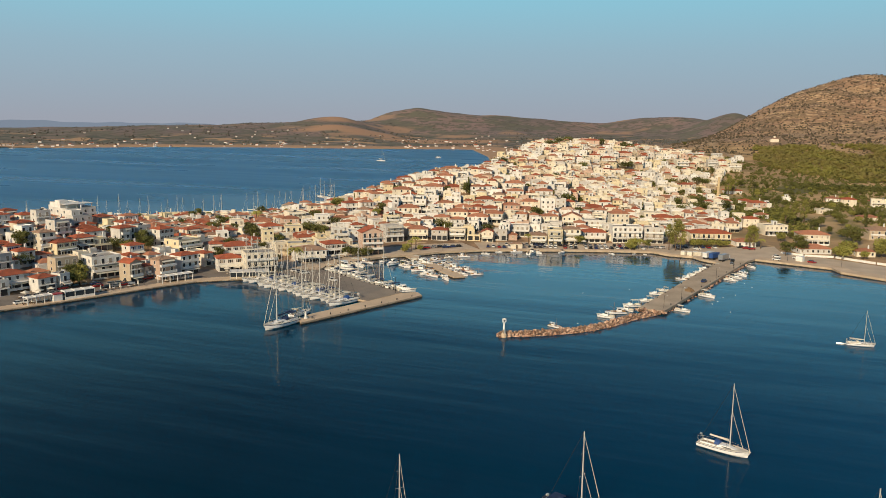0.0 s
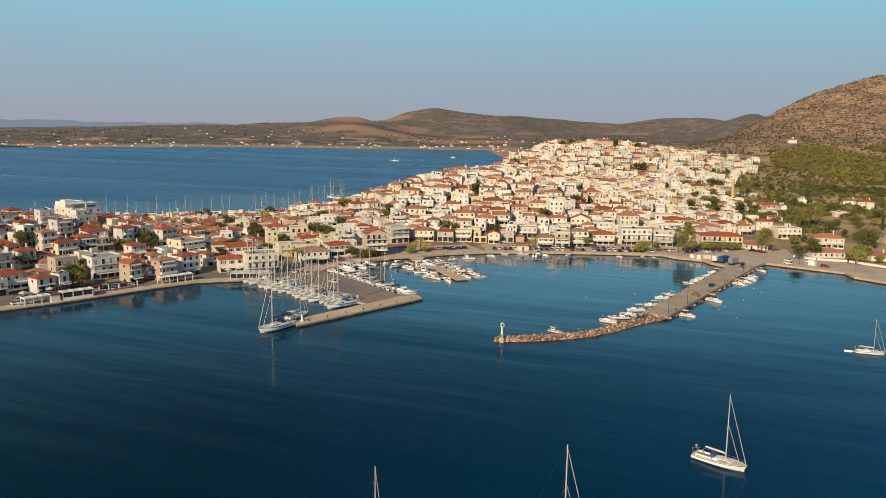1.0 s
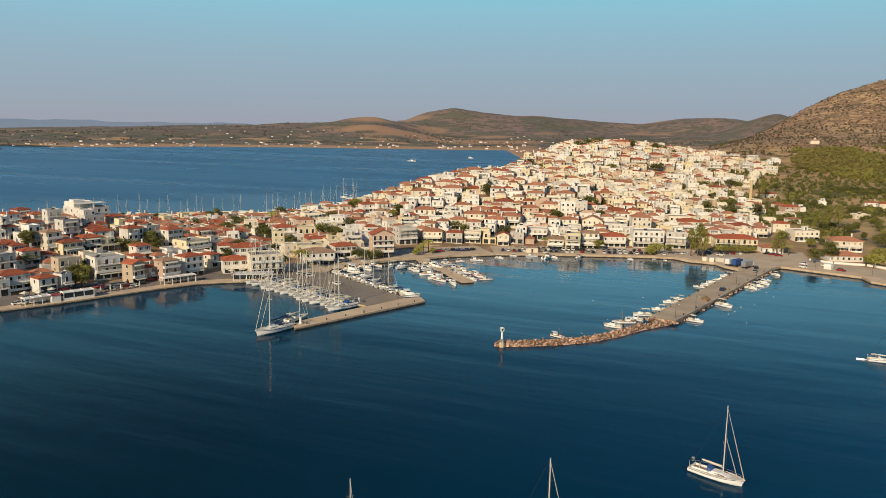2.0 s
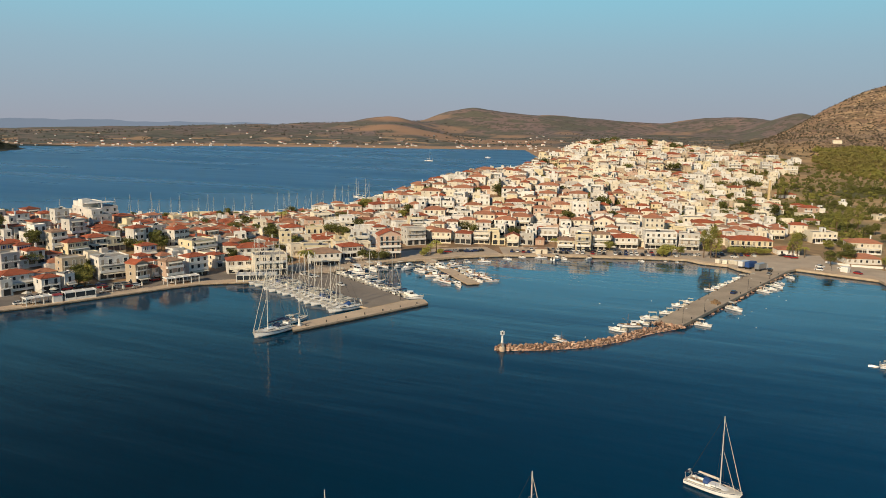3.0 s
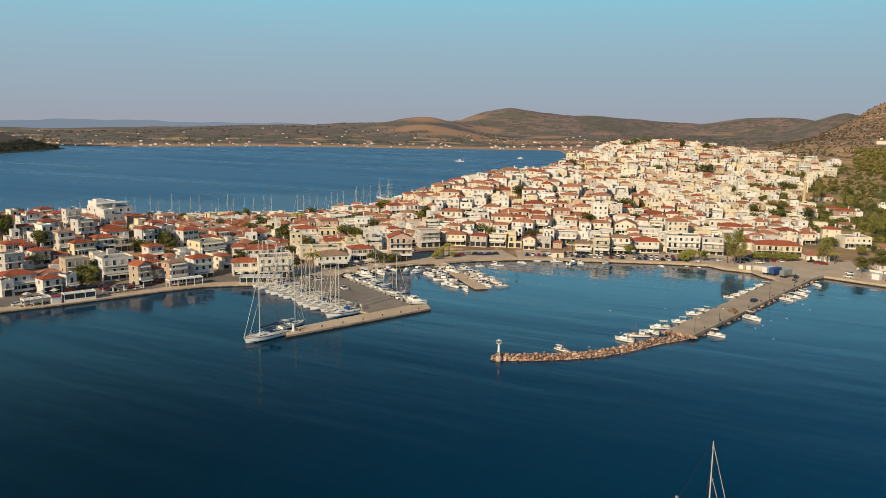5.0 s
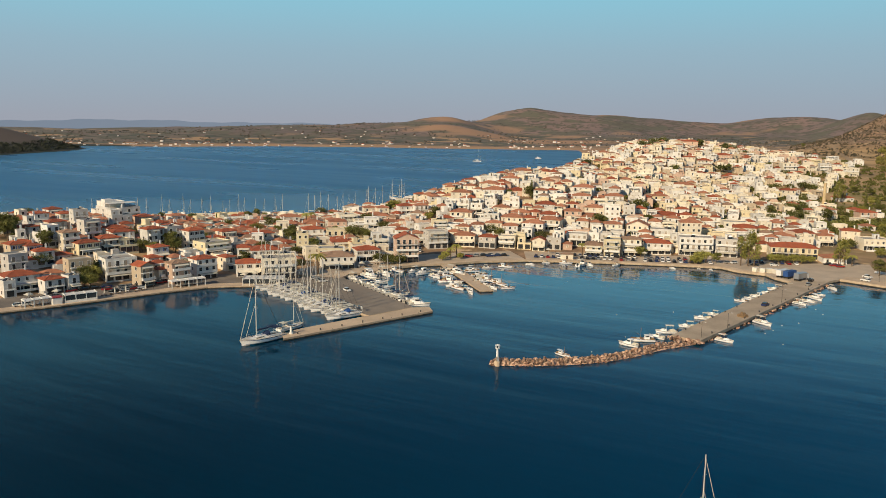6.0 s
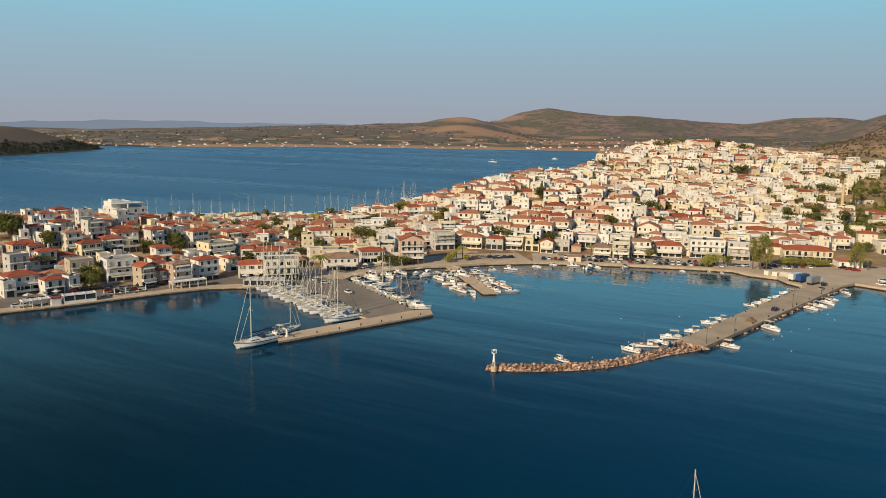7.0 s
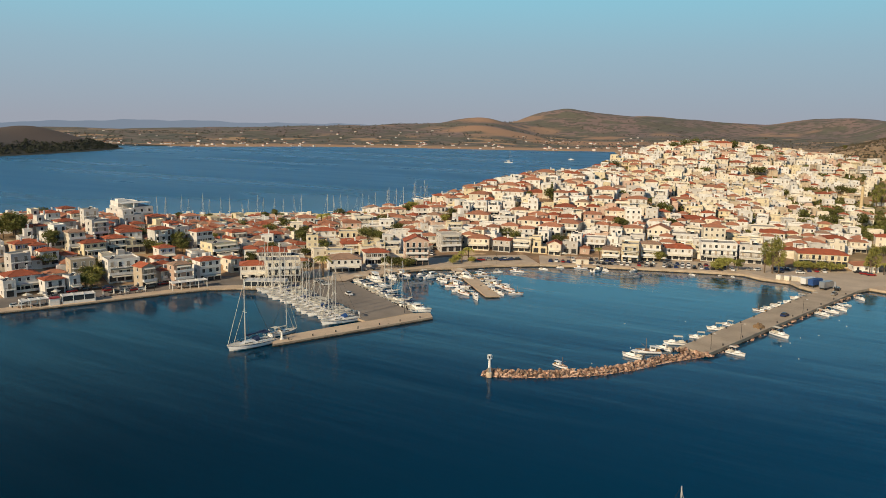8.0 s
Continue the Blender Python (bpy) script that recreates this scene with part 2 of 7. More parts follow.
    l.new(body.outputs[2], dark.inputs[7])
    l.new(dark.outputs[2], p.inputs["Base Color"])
    # waves of the open bay shade one another and mirror less than the sheltered basin
    calm, mirror = n.new("ShaderNodeVectorMath"), n.new("ShaderNodeMapRange")
    calm.operation = "DISTANCE"
    calm.inputs[1].default_value = (-75, 420, 0)
    l.new(co.outputs["Object"], calm.inputs[0])
    mirror.inputs[1].default_value, mirror.inputs[2].default_value, mirror.inputs[3].default_value, mirror.inputs[4].default_value = 40, 185, 0.9, 0.12
    l.new(calm.outputs["Value"], mirror.inputs[0])
    l.new(mirror.outputs[0], p.inputs["Specular IOR Level"])
    total.operation = "ADD"
    l.new(ramp.outputs[0], total.inputs[0])
    l.new(near.outputs[0], total.inputs[1])
    l.new(total.outputs[0], p.inputs["Roughness"])
    return m


def ground_material():
    """Dry earth, straw grass and scrub, in patches at three scales."""
    m = bpy.data.materials.new("dry_ground")
    m.use_nodes = True
    n, l = m.node_tree.nodes, m.node_tree.links
    p = n["Principled BSDF"]
    p.inputs["Roughness"].default_value = 0.95
    co = n.new("ShaderNodeTexCoord")

    def field(scale, detail, lo, hi):
        t, r = n.new("ShaderNodeTexNoise"), n.new("ShaderNodeMapRange")
        t.inputs["Scale"].default_value, t.inputs["Detail"].default_value = scale, detail
        r.inputs[1].default_value, r.inputs[2].default_value = lo, hi
        l.new(co.outputs["Object"], t.inputs["Vector"])
        l.new(t.outputs[0], r.inputs[0])
        return r.outputs[0]

    def blend(fac, a, b):
        x = n.new("ShaderNodeMix")
        x.data_type = "RGBA"
        l.new(fac, x.inputs[0])
        for k, v in ((6, a), (7, b)):
            if isinstance(v, tuple):
                x.inputs[k].default_value = v
            else:
                l.new(v, x.inputs[k])
        return x.outputs[2]

    earth = blend(field(0.006, 6, 0.42, 0.58), (0.50, 0.335, 0.185, 1), (0.37, 0.225, 0.13, 1))
    scrub = blend(field(0.03, 5, 0.40, 0.62), (0.19, 0.132, 0.076, 1), (0.30, 0.20, 0.11, 1))
    both = blend(field(0.014, 7, 0.47, 0.58), earth, scrub)
    spots = blend(field(0.055, 6, 0.49, 0.57), both, (0.225, 0.145, 0.090, 1))
    dry = blend(field(0.10, 4, 0.58, 0.66), spots, (0.60, 0.44, 0.27, 1))
    # heath on the far ranges: scrub, evergreen patches, bare slopes; distance haze is painted in as purplish grey
    hazed_heath = blend(field(0.003, 6, 0.42, 0.58), (0.255, 0.178, 0.158, 1), (0.185, 0.144, 0.130, 1))
    hazed_heath = blend(field(0.008, 7, 0.47, 0.55), hazed_heath, (0.138, 0.132, 0.096, 1))
    hazed_heath = blend(field(0.034, 6, 0.50, 0.57), hazed_heath, (0.118, 0.104, 0.084, 1))
    hazed_heath = blend(field(0.0042, 5, 0.56, 0.63), hazed_heath, (0.33, 0.215, 0.145, 1))
    # the low coastal plain: green plots, dark groves and tan fields, greyed by painted haze too
    plain = blend(field(0.011, 4, 0.46, 0.53), (0.122, 0.118, 0.084, 1), (0.185, 0.145, 0.116, 1))
    plain = blend(field(0.0075, 3, 0.57, 0.60), plain, (0.40, 0.26, 0.15, 1))
    plain = blend(field(0.021, 4, 0.54, 0.58), plain, (0.078, 0.082, 0.062, 1))
    split, low = n.new("ShaderNodeSeparateXYZ"), n.new("ShaderNodeMapRange")
    l.new(co.outputs["Object"], split.inputs[0])
    low.inputs[1].default_value, low.inputs[2].default_value = 17, 27
    l.new(split.outputs[2], low.inputs[0])
    hazed_heath = blend(low.outputs[0], plain, hazed_heath)
    beach = n.new("ShaderNodeMapRange")
    beach.inputs[1].default_value, beach.inputs[2].default_value = 2.0, 3.2
    l.new(split.outputs[2], beach.inputs[0])
    hazed_heath = blend(beach.outputs[0], (0.42, 0.26, 0.15, 1), hazed_heath)

    def around(place, inner, outer):
        """1 near a place of the plan, 0 past the outer radius, with a frayed edge."""
        away, wob, off, edge = n.new("ShaderNodeVectorMath"), n.new("ShaderNodeTexNoise"), n.new("ShaderNodeMath"), n.new("ShaderNodeMapRange")
        away.operation = "DISTANCE"
        away.inputs[1].default_value = place
        l.new(co.outputs["Object"], away.inputs[0])
        wob.inputs["Scale"].default_value, wob.inputs["Detail"].default_value = 0.012, 5
        l.new(co.outputs["Object"], wob.inputs["Vector"])
        off.operation = "MULTIPLY_ADD"
        off.inputs[1].default_value = outer * 0.9
        l.new(wob.outputs[0], off.inputs[0])
        l.new(away.outputs["Value"], off.inputs[2])
        edge.inputs[1].default_value, edge.inputs[2].default_value, edge.inputs[3].default_value, edge.inputs[4].default_value = inner + outer * 0.45, outer + outer * 0.45, 1, 0
        l.new(off.outputs[0], edge.inputs[0])
        return edge.outputs[0]

    # bare ploughed and terraced slopes over the far shore
    for place, inner, outer in (((-1400, 2590, 45), 60, 130), ((-1520, 2900, 80), 40, 120), ((-1225, 2600, 24), 90, 150), ((-930, 2520, 10), 150, 230), ((-1000, 2900, 25), 40, 110)):
        hazed_heath = blend(around(place, inner, outer), hazed_heath, (0.40, 0.240, 0.145, 1))
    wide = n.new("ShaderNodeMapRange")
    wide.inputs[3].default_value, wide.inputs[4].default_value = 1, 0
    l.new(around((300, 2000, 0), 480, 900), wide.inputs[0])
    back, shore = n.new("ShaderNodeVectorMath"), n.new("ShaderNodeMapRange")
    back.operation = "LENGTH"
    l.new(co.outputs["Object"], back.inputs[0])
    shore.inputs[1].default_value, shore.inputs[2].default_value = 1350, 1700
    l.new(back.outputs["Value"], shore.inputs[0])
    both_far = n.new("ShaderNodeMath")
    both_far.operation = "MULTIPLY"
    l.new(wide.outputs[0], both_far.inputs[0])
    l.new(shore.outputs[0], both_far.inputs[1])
    dry = blend(both_far.outputs[0], dry, hazed_heath)
    # straw and orange earth round the hill track
    dry = blend(around((15, 1180, 36), 90, 190), dry, blend(field(0.05, 5, 0.46, 0.56), (0.50, 0.33, 0.165, 1), (0.27, 0.185, 0.085, 1)))
    # evergreen maquis on the western cape, its shade painted dark on the low ground, olive undergrowth below the pines
    high = n.new("ShaderNodeMapRange")
    high.inputs[1].default_value, high.inputs[2].default_value = 9, 21
    l.new(split.outputs[2], high.inputs[0])
    dry = blend(around((-1650, 950, 20), 420, 520), dry, blend(high.outputs[0], (0.032, 0.034, 0.022, 1), (0.115, 0.090, 0.076, 1)))
    dry = blend(around((245, 1130, 30), 90, 200), dry, blend(field(0.02, 5, 0.42, 0.58), (0.20, 0.165, 0.055, 1), (0.30, 0.205, 0.085, 1)))
    # watered gardens and straw meadows on the valley floor
    meadow = blend(field(0.02, 5, 0.42, 0.58), (0.48, 0.33, 0.17, 1), (0.25, 0.20, 0.085, 1))
    reach, near = n.new("ShaderNodeVectorMath"), n.new("ShaderNodeMapRange")
    reach.operation = "DISTANCE"
    reach.inputs[1].default_value = (190, 760, 0)
    l.new(co.outputs["Object"], reach.inputs[0])
    near.inputs[1].default_value, near.inputs[2].default_value, near.inputs[3].default_value, near.inputs[4].default_value = 190, 380, 1, 0
    l.new(reach.outputs["Value"], near.inputs[0])
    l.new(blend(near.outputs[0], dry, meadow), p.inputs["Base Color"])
    return m


M_WATER, M_GROUND = water_material(), ground_material()
# backdrop mountains: the haze before them is put in as a pale blue glow
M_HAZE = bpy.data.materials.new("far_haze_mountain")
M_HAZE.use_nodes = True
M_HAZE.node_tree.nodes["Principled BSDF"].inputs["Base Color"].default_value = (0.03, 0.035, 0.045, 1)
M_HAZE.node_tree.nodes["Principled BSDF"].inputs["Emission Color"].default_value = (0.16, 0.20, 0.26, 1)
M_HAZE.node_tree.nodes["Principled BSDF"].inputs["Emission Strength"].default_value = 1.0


# ---- mesh helpers ----
class Shape:
    """Collects faces for one mesh; m is the material slot."""

    def __init__(self):
        self.v, self.f, self.m = [], [], []

    def face(self, pts, m=0):
        k = len(self.v)
        self.v += [tuple(p) for p in pts]
        self.f.append(tuple(range(k, k + len(pts))))
        self.m.append(m)

    def box(self, x0, y0, z0, x1, y1, z1, m=0):
        k = len(self.v)
        self.v += [(x0, y0, z0), (x1, y0, z0), (x1, y1, z0), (x0, y1, z0), (x0, y0, z1), (x1, y0, z1), (x1, y1, z1), (x0, y1, z1)]
        for q in ((0, 3, 2, 1), (4, 5, 6, 7), (0, 1, 5, 4), (1, 2, 6, 5), (2, 3, 7, 6), (3, 0, 4, 7)):
            self.f.append(tuple(k + i for i in q))
            self.m.append(m)
        return self

    def prism(self, poly, z0, z1, m=0, cap=None):
        """poly runs anticlockwise seen from above."""
        k, n = len(self.v), len(poly)
        self.v += [(x, y, z0) for x, y in poly] + [(x, y, z1) for x, y in poly]
        for i in range(n):
            j = (i + 1) % n
            self.f.append((k + i, k + j, k + n + j, k + n + i))
            self.m.append(m)
        self.f.append(tuple(range(k + n, k + 2 * n)))
        self.m.append(m if cap is None else cap)
        self.f.append(tuple(range(k + n - 1, k - 1, -1)))
        self.m.append(m)
        return self

    def loft(self, rings, m=0, closed=True, caps=True):
        k, n = len(self.v), len(rings[0])
        for r in rings:
            self.v += [tuple(p) for p in r]
        for a in range(len(rings) - 1):
            for i in range(n if closed else n - 1):
                j = (i + 1) % n
                self.f.append((k + a * n + i, k + a * n + j, k + (a + 1) * n + j, k + (a + 1) * n + i))
                self.m.append(m)
        if caps:
            self.f.append(tuple(range(k + n - 1, k - 1, -1)))
            self.f.append(tuple(range(k + (len(rings) - 1) * n, k + len(rings) * n)))
            self.m += [m, m]
        return self

    def tube(self, p, q, r, r2=None, n=6, m=0):
        p, q = Vector(p), Vector(q)
        z = (q - p).normalized()
        x = z.cross(Vector((0, 0, 1)) if abs(z.z) < 0.9 else Vector((1, 0, 0))).normalized()
        y = z.cross(x)
        ring = lambda c, rad: [c + (x * math.cos(a) + y * math.sin(a)) * rad for a in (math.tau * i / n for i in range(n))]
        return self.loft([ring(p, r), ring(q, r if r2 is None else r2)], m)

    def mesh(self, name, *mats):
        me = bpy.data.meshes.new(name)
        me.from_pydata(self.v, [], self.f)
        for mt in mats:
            me.materials.append(mt)
        if len(mats) > 1:
            me.polygons.foreach_set("material_index", self.m)
        me.update()
        return me


def solid(name, data, label="", category="", group="", kind="", at=None):
    ob = new(name, data)
    if at is not None:
        ob.matrix_basis = at
    return tagged(ob, label, category, group, kind)


def thing(name, label, category, group="", at=None):
    ob = new(name)
    ob.empty_display_size = 0.1
    if at is not None:
        ob.matrix_basis = at
    return tagged(ob, label, category, group)


def part(name, data, parent, at=None, label=""):
    ob = new(name, data)
    ob.parent = parent
    if at is not None:
        ob.matrix_basis = at
    if label:
        ob["label"] = label
    return ob


PROTO = {}


def put(kind, make, m, label=""):
    """The first of a kind is made, the others are copies with all their parts."""
    if kind not in PROTO:
        PROTO[kind] = make()
        PROTO[kind].matrix_basis = m
        ob = PROTO[kind]
    else:
        ob = copy_thing(PROTO[kind], m)
        ob.matrix_basis = m
    if label:
        ob["label"] = label
    return ob


# ---- lie of the land ----
HARBOUR = [(-300, 0), (-275, 120), (-262, 180), (-254, 211), (-245, 229), (-237, 249), (-228.5, 270), (-222, 283), (-213.5, 290.6), (-200, 300),
           (-184, 326), (-186, 336), (-180, 348), (-176, 366), (-170, 376), (-160, 386), (-150, 400), (-138, 410), (-131, 416), (-103.5, 429),
           (-75, 440), (-52, 447), (-39.5, 450), (-31, 443.5), (-18, 442), (-13, 434), (-4.7, 427.5), (9, 437), (14, 447)]
EAST_SHORE = [(14, 447), (31, 441), (50, 434.5), (53, 424), (71, 412), (150, 370), (400, 300), (4900, 200)]
OUTER = [(4900, 4900), (-4900, 4900), (-4900, 900), (-2300, 1200), (-1700, 1330), (-1522, 1429), (-1372, 1660), (-1124, 1813), (-976, 1853),
         (-776, 1950), (-659, 2016), (-490, 1600), (-345, 1150), (-300, 900), (-305, 700), (-318, 600), (-340, 520), (-400, 470), (-455, 400),
         (-500, 250), (-520, 60), (-420, -100)]
LAND = np.array(HARBOUR + EAST_SHORE[1:] + OUTER, float)
KNOLLS = [(-370, 290, 70, 15.0), (-300, 215, 60, 3.0), (-245, 590, 70, 9.0), (-190, 530, 60, 8.2), (-190, 640, 70, 15.8), (-235, 790, 75, 19.0),
          (-120, 620, 60, 4.8), (-195, 930, 90, 21.0), (-100, 1010, 110, 6.2), (-220, 1060, 130, 27.0), (-40, 1100, 110, 5.0), (-90, 490, 50, 2.1)]
# far hills: x, y, spread along the view, spread across, height
HILLS = [(-1845, 2377, 260, 330, 29.0), (-1915, 3061, 300, 260, 47.5), (-1543, 2931, 170, 120, 53.8), (-1519, 3608, 300, 190, 91.8), (-1310, 3700, 300, 190, 45.6),
         (-1050, 3800, 300, 200, 50.0), (-800, 4050, 300, 260, 45.9), (-482, 4200, 300, 170, 45.1), (-300, 4208, 300, 130, 71.6), (-100, 3990, 300, 130, 45.0),
         (20, 3622, 300, 120, 85.7), (-2500, 2700, 400, 300, 24.2), (-2600, 1900, 400, 300, 15.2), (262, 2250, 260, 118, 109.8), (430, 2250, 300, 160, 94.7),
         (85, 2080, 230, 85, 69.0), (600, 1900, 300, 220, 68.1), (150, 1640, 330, 240, 40.0), (-30, 1330, 170, 95, 16.0), (-1340, 2640, 150, 115, 30.5),
         (-1010, 3350, 260, 170, 11.8), (-730, 2900, 240, 160, 14.0)]
HEADLAND = [(-1604, 849, 116, 34), (-1670, 1105, 97, 42), (-1467, 1075, 50, 3), (-1862, 689, 305, 32)]


def lattice(x, y, seed):
    n = np.sin(x * 127.1 + y * 311.7 + seed * 74.7) * 43758.5453
    return n - np.floor(n)


def rough_field(x, y, size, seed=0):
    """Smooth value noise about 0, in -0.5..0.5."""
    x, y = x / size, y / size
    i, j = np.floor(x), np.floor(y)
    u, v = x - i, y - j
    u, v = u * u * (3 - 2 * u), v * v * (3 - 2 * v)
    a, b = lattice(i, j, seed), lattice(i + 1, j, seed)
    c, d = lattice(i, j + 1, seed), lattice(i + 1, j + 1, seed)
    return (a * (1 - u) + b * u) * (1 - v) + (c * (1 - u) + d * u) * v - 0.5


def inland(x, y):
    """Distance from the shore, positive on land."""
    best = np.full(x.shape, 1e12)
    inside = np.zeros(x.shape, bool)
    n = len(LAND)
    for k in range(n):
        (ax, ay), (bx, by) = LAND[k], LAND[(k + 1) % n]
        ex, ey = bx - ax, by - ay
        t = np.clip(((x - ax) * ex + (y - ay) * ey) / (ex * ex + ey * ey), 0, 1)
        best = np.minimum(best, (x - ax - t * ex) ** 2 + (y - ay - t * ey) ** 2)
        if ay != by:
            inside ^= ((ay > y) != (by > y)) & (x < ex * (y - ay) / ey + ax)
    return np.where(inside, 1, -1) * np.sqrt(best)


def smooth(a, b, t):
    t = np.clip((t - a) / (b - a), 0, 1)
    return t * t * (3 - 2 * t)


def height(x, y):
    x, y = np.asarray(x, float), np.asarray(y, float)
    d = inland(x, y)
    town = sum(a * np.exp(-((x - cx) ** 2 + (y - cy) ** 2) / (2 * s * s)) for cx, cy, s, a in KNOLLS)
    # the west waterfront lies half a metre lower than the other quays
    z = np.where(d > 8, 1.1 + np.minimum(d, 150) * 0.004, np.maximum(1.1 + (d - 8) * 0.7, -5)) - 0.5 * smooth(0, 12, -203 - x) * smooth(0, 12, 318 - y)
    z = z + town * smooth(20, 80, d)
    far = 0.0
    for cx, cy, sr, sa, a in HILLS:
        r = math.hypot(cx, cy)
        ux, uy = cx / r, cy / r
        p, q = (x - cx) * ux + (y - cy) * uy, (x - cx) * uy - (y - cy) * ux
        far = far + a * np.exp(-p * p / (2 * sr * sr) - q * q / (2 * sa * sa))
    back = smooth(900, 1500, np.hypot(x, y))
    far = far * (1 + 0.26 * rough_field(x, y, 260, 3) + 0.09 * rough_field(x, y, 90, 5)) + back * (10 * (rough_field(x, y, 330, 1) + 0.5) + 4 * rough_field(x, y, 110, 2))
    z = z + far * smooth(10, 420, d) + 0.6 * rough_field(x, y, 25, 8) * smooth(60, 120, d)
    cape = sum(a * np.exp(-((x - cx) ** 2 + (y - cy) ** 2) / (2 * s * s)) for cx, cy, s, a in HEADLAND)
    return np.maximum(z, cape * (1 + 0.25 * rough_field(x, y, 120, 9)) - 12)


def ground(x, y):
    return float(height(np.array([x]), np.array([y]))[0])


def level(x, y):
    """Height of the paving on the quays."""
    return 0.87 if x < -199 and y < 306 else 1.42


# ---- ground and water ----
def ground_sheet():
    """One sheet from the harbour to the horizon, finer near the town."""
    ang = np.radians(np.concatenate([np.linspace(-140, -75, 60)[:-1], np.linspace(-75, 36, 900)[:-1], np.linspace(36, 90, 40)]))
    rad = np.concatenate([np.linspace(150, 1100, 290)[:-1], np.geomspace(1100, 4880, 170)])
    R, A = np.meshgrid(rad, ang, indexing="ij")
    X, Y = R * np.sin(A), R * np.cos(A)
    Z = height(X, Y)
    nr, na = X.shape
    idx = np.arange(nr * na).reshape(nr, na)
    quads = np.stack([idx[:-1, :-1], idx[:-1, 1:], idx[1:, 1:], idx[1:, :-1]], -1).reshape(-1, 4)
    zq = Z.ravel()[quads].max(1)
    quads = quads[zq > -4.5]
    me = bpy.data.meshes.new("ground")
    nv, nf = nr * na, len(quads)
    me.vertices.add(nv)
    me.vertices.foreach_set("co", np.stack([X, Y, Z], -1).ravel().astype(np.float32))
    me.loops.add(nf * 4)
    me.loops.foreach_set("vertex_index", quads[:, ::-1].ravel().astype(np.int32))
    me.polygons.add(nf)
    me.polygons.foreach_set("loop_start", np.arange(0, nf * 4, 4, dtype=np.int32))
    me.polygons.foreach_set("use_smooth", np.ones(nf, bool))
    me.update(calc_edges=True)
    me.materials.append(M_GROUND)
    solid("ground", me, "dry earth and scrub of the peninsula and haze-tinted far hills", "ground", kind="structure")


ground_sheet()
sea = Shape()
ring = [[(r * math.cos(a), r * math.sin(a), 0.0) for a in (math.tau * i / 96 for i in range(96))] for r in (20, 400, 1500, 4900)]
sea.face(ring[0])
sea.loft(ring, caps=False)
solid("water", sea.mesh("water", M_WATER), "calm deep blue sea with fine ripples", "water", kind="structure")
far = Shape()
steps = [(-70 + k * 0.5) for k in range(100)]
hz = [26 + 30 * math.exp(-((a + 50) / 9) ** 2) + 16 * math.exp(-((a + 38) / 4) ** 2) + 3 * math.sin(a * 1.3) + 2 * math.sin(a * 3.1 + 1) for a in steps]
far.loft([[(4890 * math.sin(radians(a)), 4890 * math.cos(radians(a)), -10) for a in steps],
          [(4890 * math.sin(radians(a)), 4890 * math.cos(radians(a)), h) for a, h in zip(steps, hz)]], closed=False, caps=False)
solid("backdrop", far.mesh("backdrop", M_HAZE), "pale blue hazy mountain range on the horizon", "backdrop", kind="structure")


# ---- quays, pier and mole ----
def offset_in(line, w):
    """The polyline moved w metres to its left (inland, as the harbour line runs)."""
    out = []
    for k, p in enumerate(line):
        a, b = Vector(line[max(k - 1, 0)]), Vector(line[min(k + 1, len(line) - 1)])
        t = (b - a).normalized()
        out.append((p[0] - t.y * w, p[1] + t.x * w))
    return out


def strip(name, line, w, z0, z1, mats, label, category, kind="structure", shift=0.0):
    s = Shape()
    a, b = offset_in(line, shift), offset_in(line, shift + w)
    for k in range(len(line) - 1):
        s.face([(*a[k], z1), (*a[k + 1], z1), (*b[k + 1], z1), (*b[k], z1)], 0)
        s.face([(*a[k], z0), (*a[k + 1], z0), (*a[k + 1], z1), (*a[k], z1)], 1)
        s.face([(*b[k + 1], z0), (*b[k], z0), (*b[k], z1), (*b[k + 1], z1)], 1)
    return solid(name, s.mesh(name, *mats), label, category, kind=kind)


strip("pavement_west", HARBOUR[:10], 6.5, -3, 0.90, (M_CONCRETE, M_QUAYWALL), "worn concrete waterfront promenade over a dark quay wall", "pavement")
strip("road_west", HARBOUR[:10], 24.0, -1, 0.86, (M_ROAD, M_ROAD), "grey asphalt waterfront road", "road", shift=6.5)
strip("pavement_harbour", HARBOUR[10:19], 6.0, -3, 1.45, (M_CONCRETE, M_QUAYWALL), "concrete quay round the inner boat basin", "pavement")
strip("road_harbour", HARBOUR[10:19], 22.0, 0, 1.38, (M_ASPHALT, M_ASPHALT), "asphalt harbour road behind the basin", "road", shift=6.0)
strip("pavement_north", HARBOUR[18:25], 5.0, -3, 1.45, (M_CONCRETE, M_QUAYWALL), "pale concrete quay edge before the car park", "pavement")
strip("road_north", HARBOUR[18:24], 38.0, 0, 1.37, (M_ASPHALT, M_ASPHALT), "wide asphalt car park along the quay", "road", shift=5.0)
strip("pavement_east", EAST_SHORE[:7], 9.0, -3, 1.45, (M_CONCRETE, M_QUAYWALL), "concrete shore road with low wall", "pavement")

s = Shape().prism([(-216, 306), (-200.5, 299.6), (-135, 276), (-128, 296), (-183, 328), (-198, 336)], -3, 1.15, 1, 0)
solid("pier", s.mesh("pier", M_PIERTOP, M_QUAYWALL), "broad asphalt-topped harbour pier with mooring edges", "pier", kind="structure")
s = Shape().prism([(-142.0, 236.2), (-118.7, 295.0), (-123.0, 300.2), (-129.0, 295.0), (-145.3, 248.7), (-146.2, 241.4)], -3, 1.0, 1, 0)
solid("pier_head", s.mesh("pier_head", M_CONCRETE, M_QUAYWALL), "long concrete pier head with worn dark edge", "pier", kind="structure")
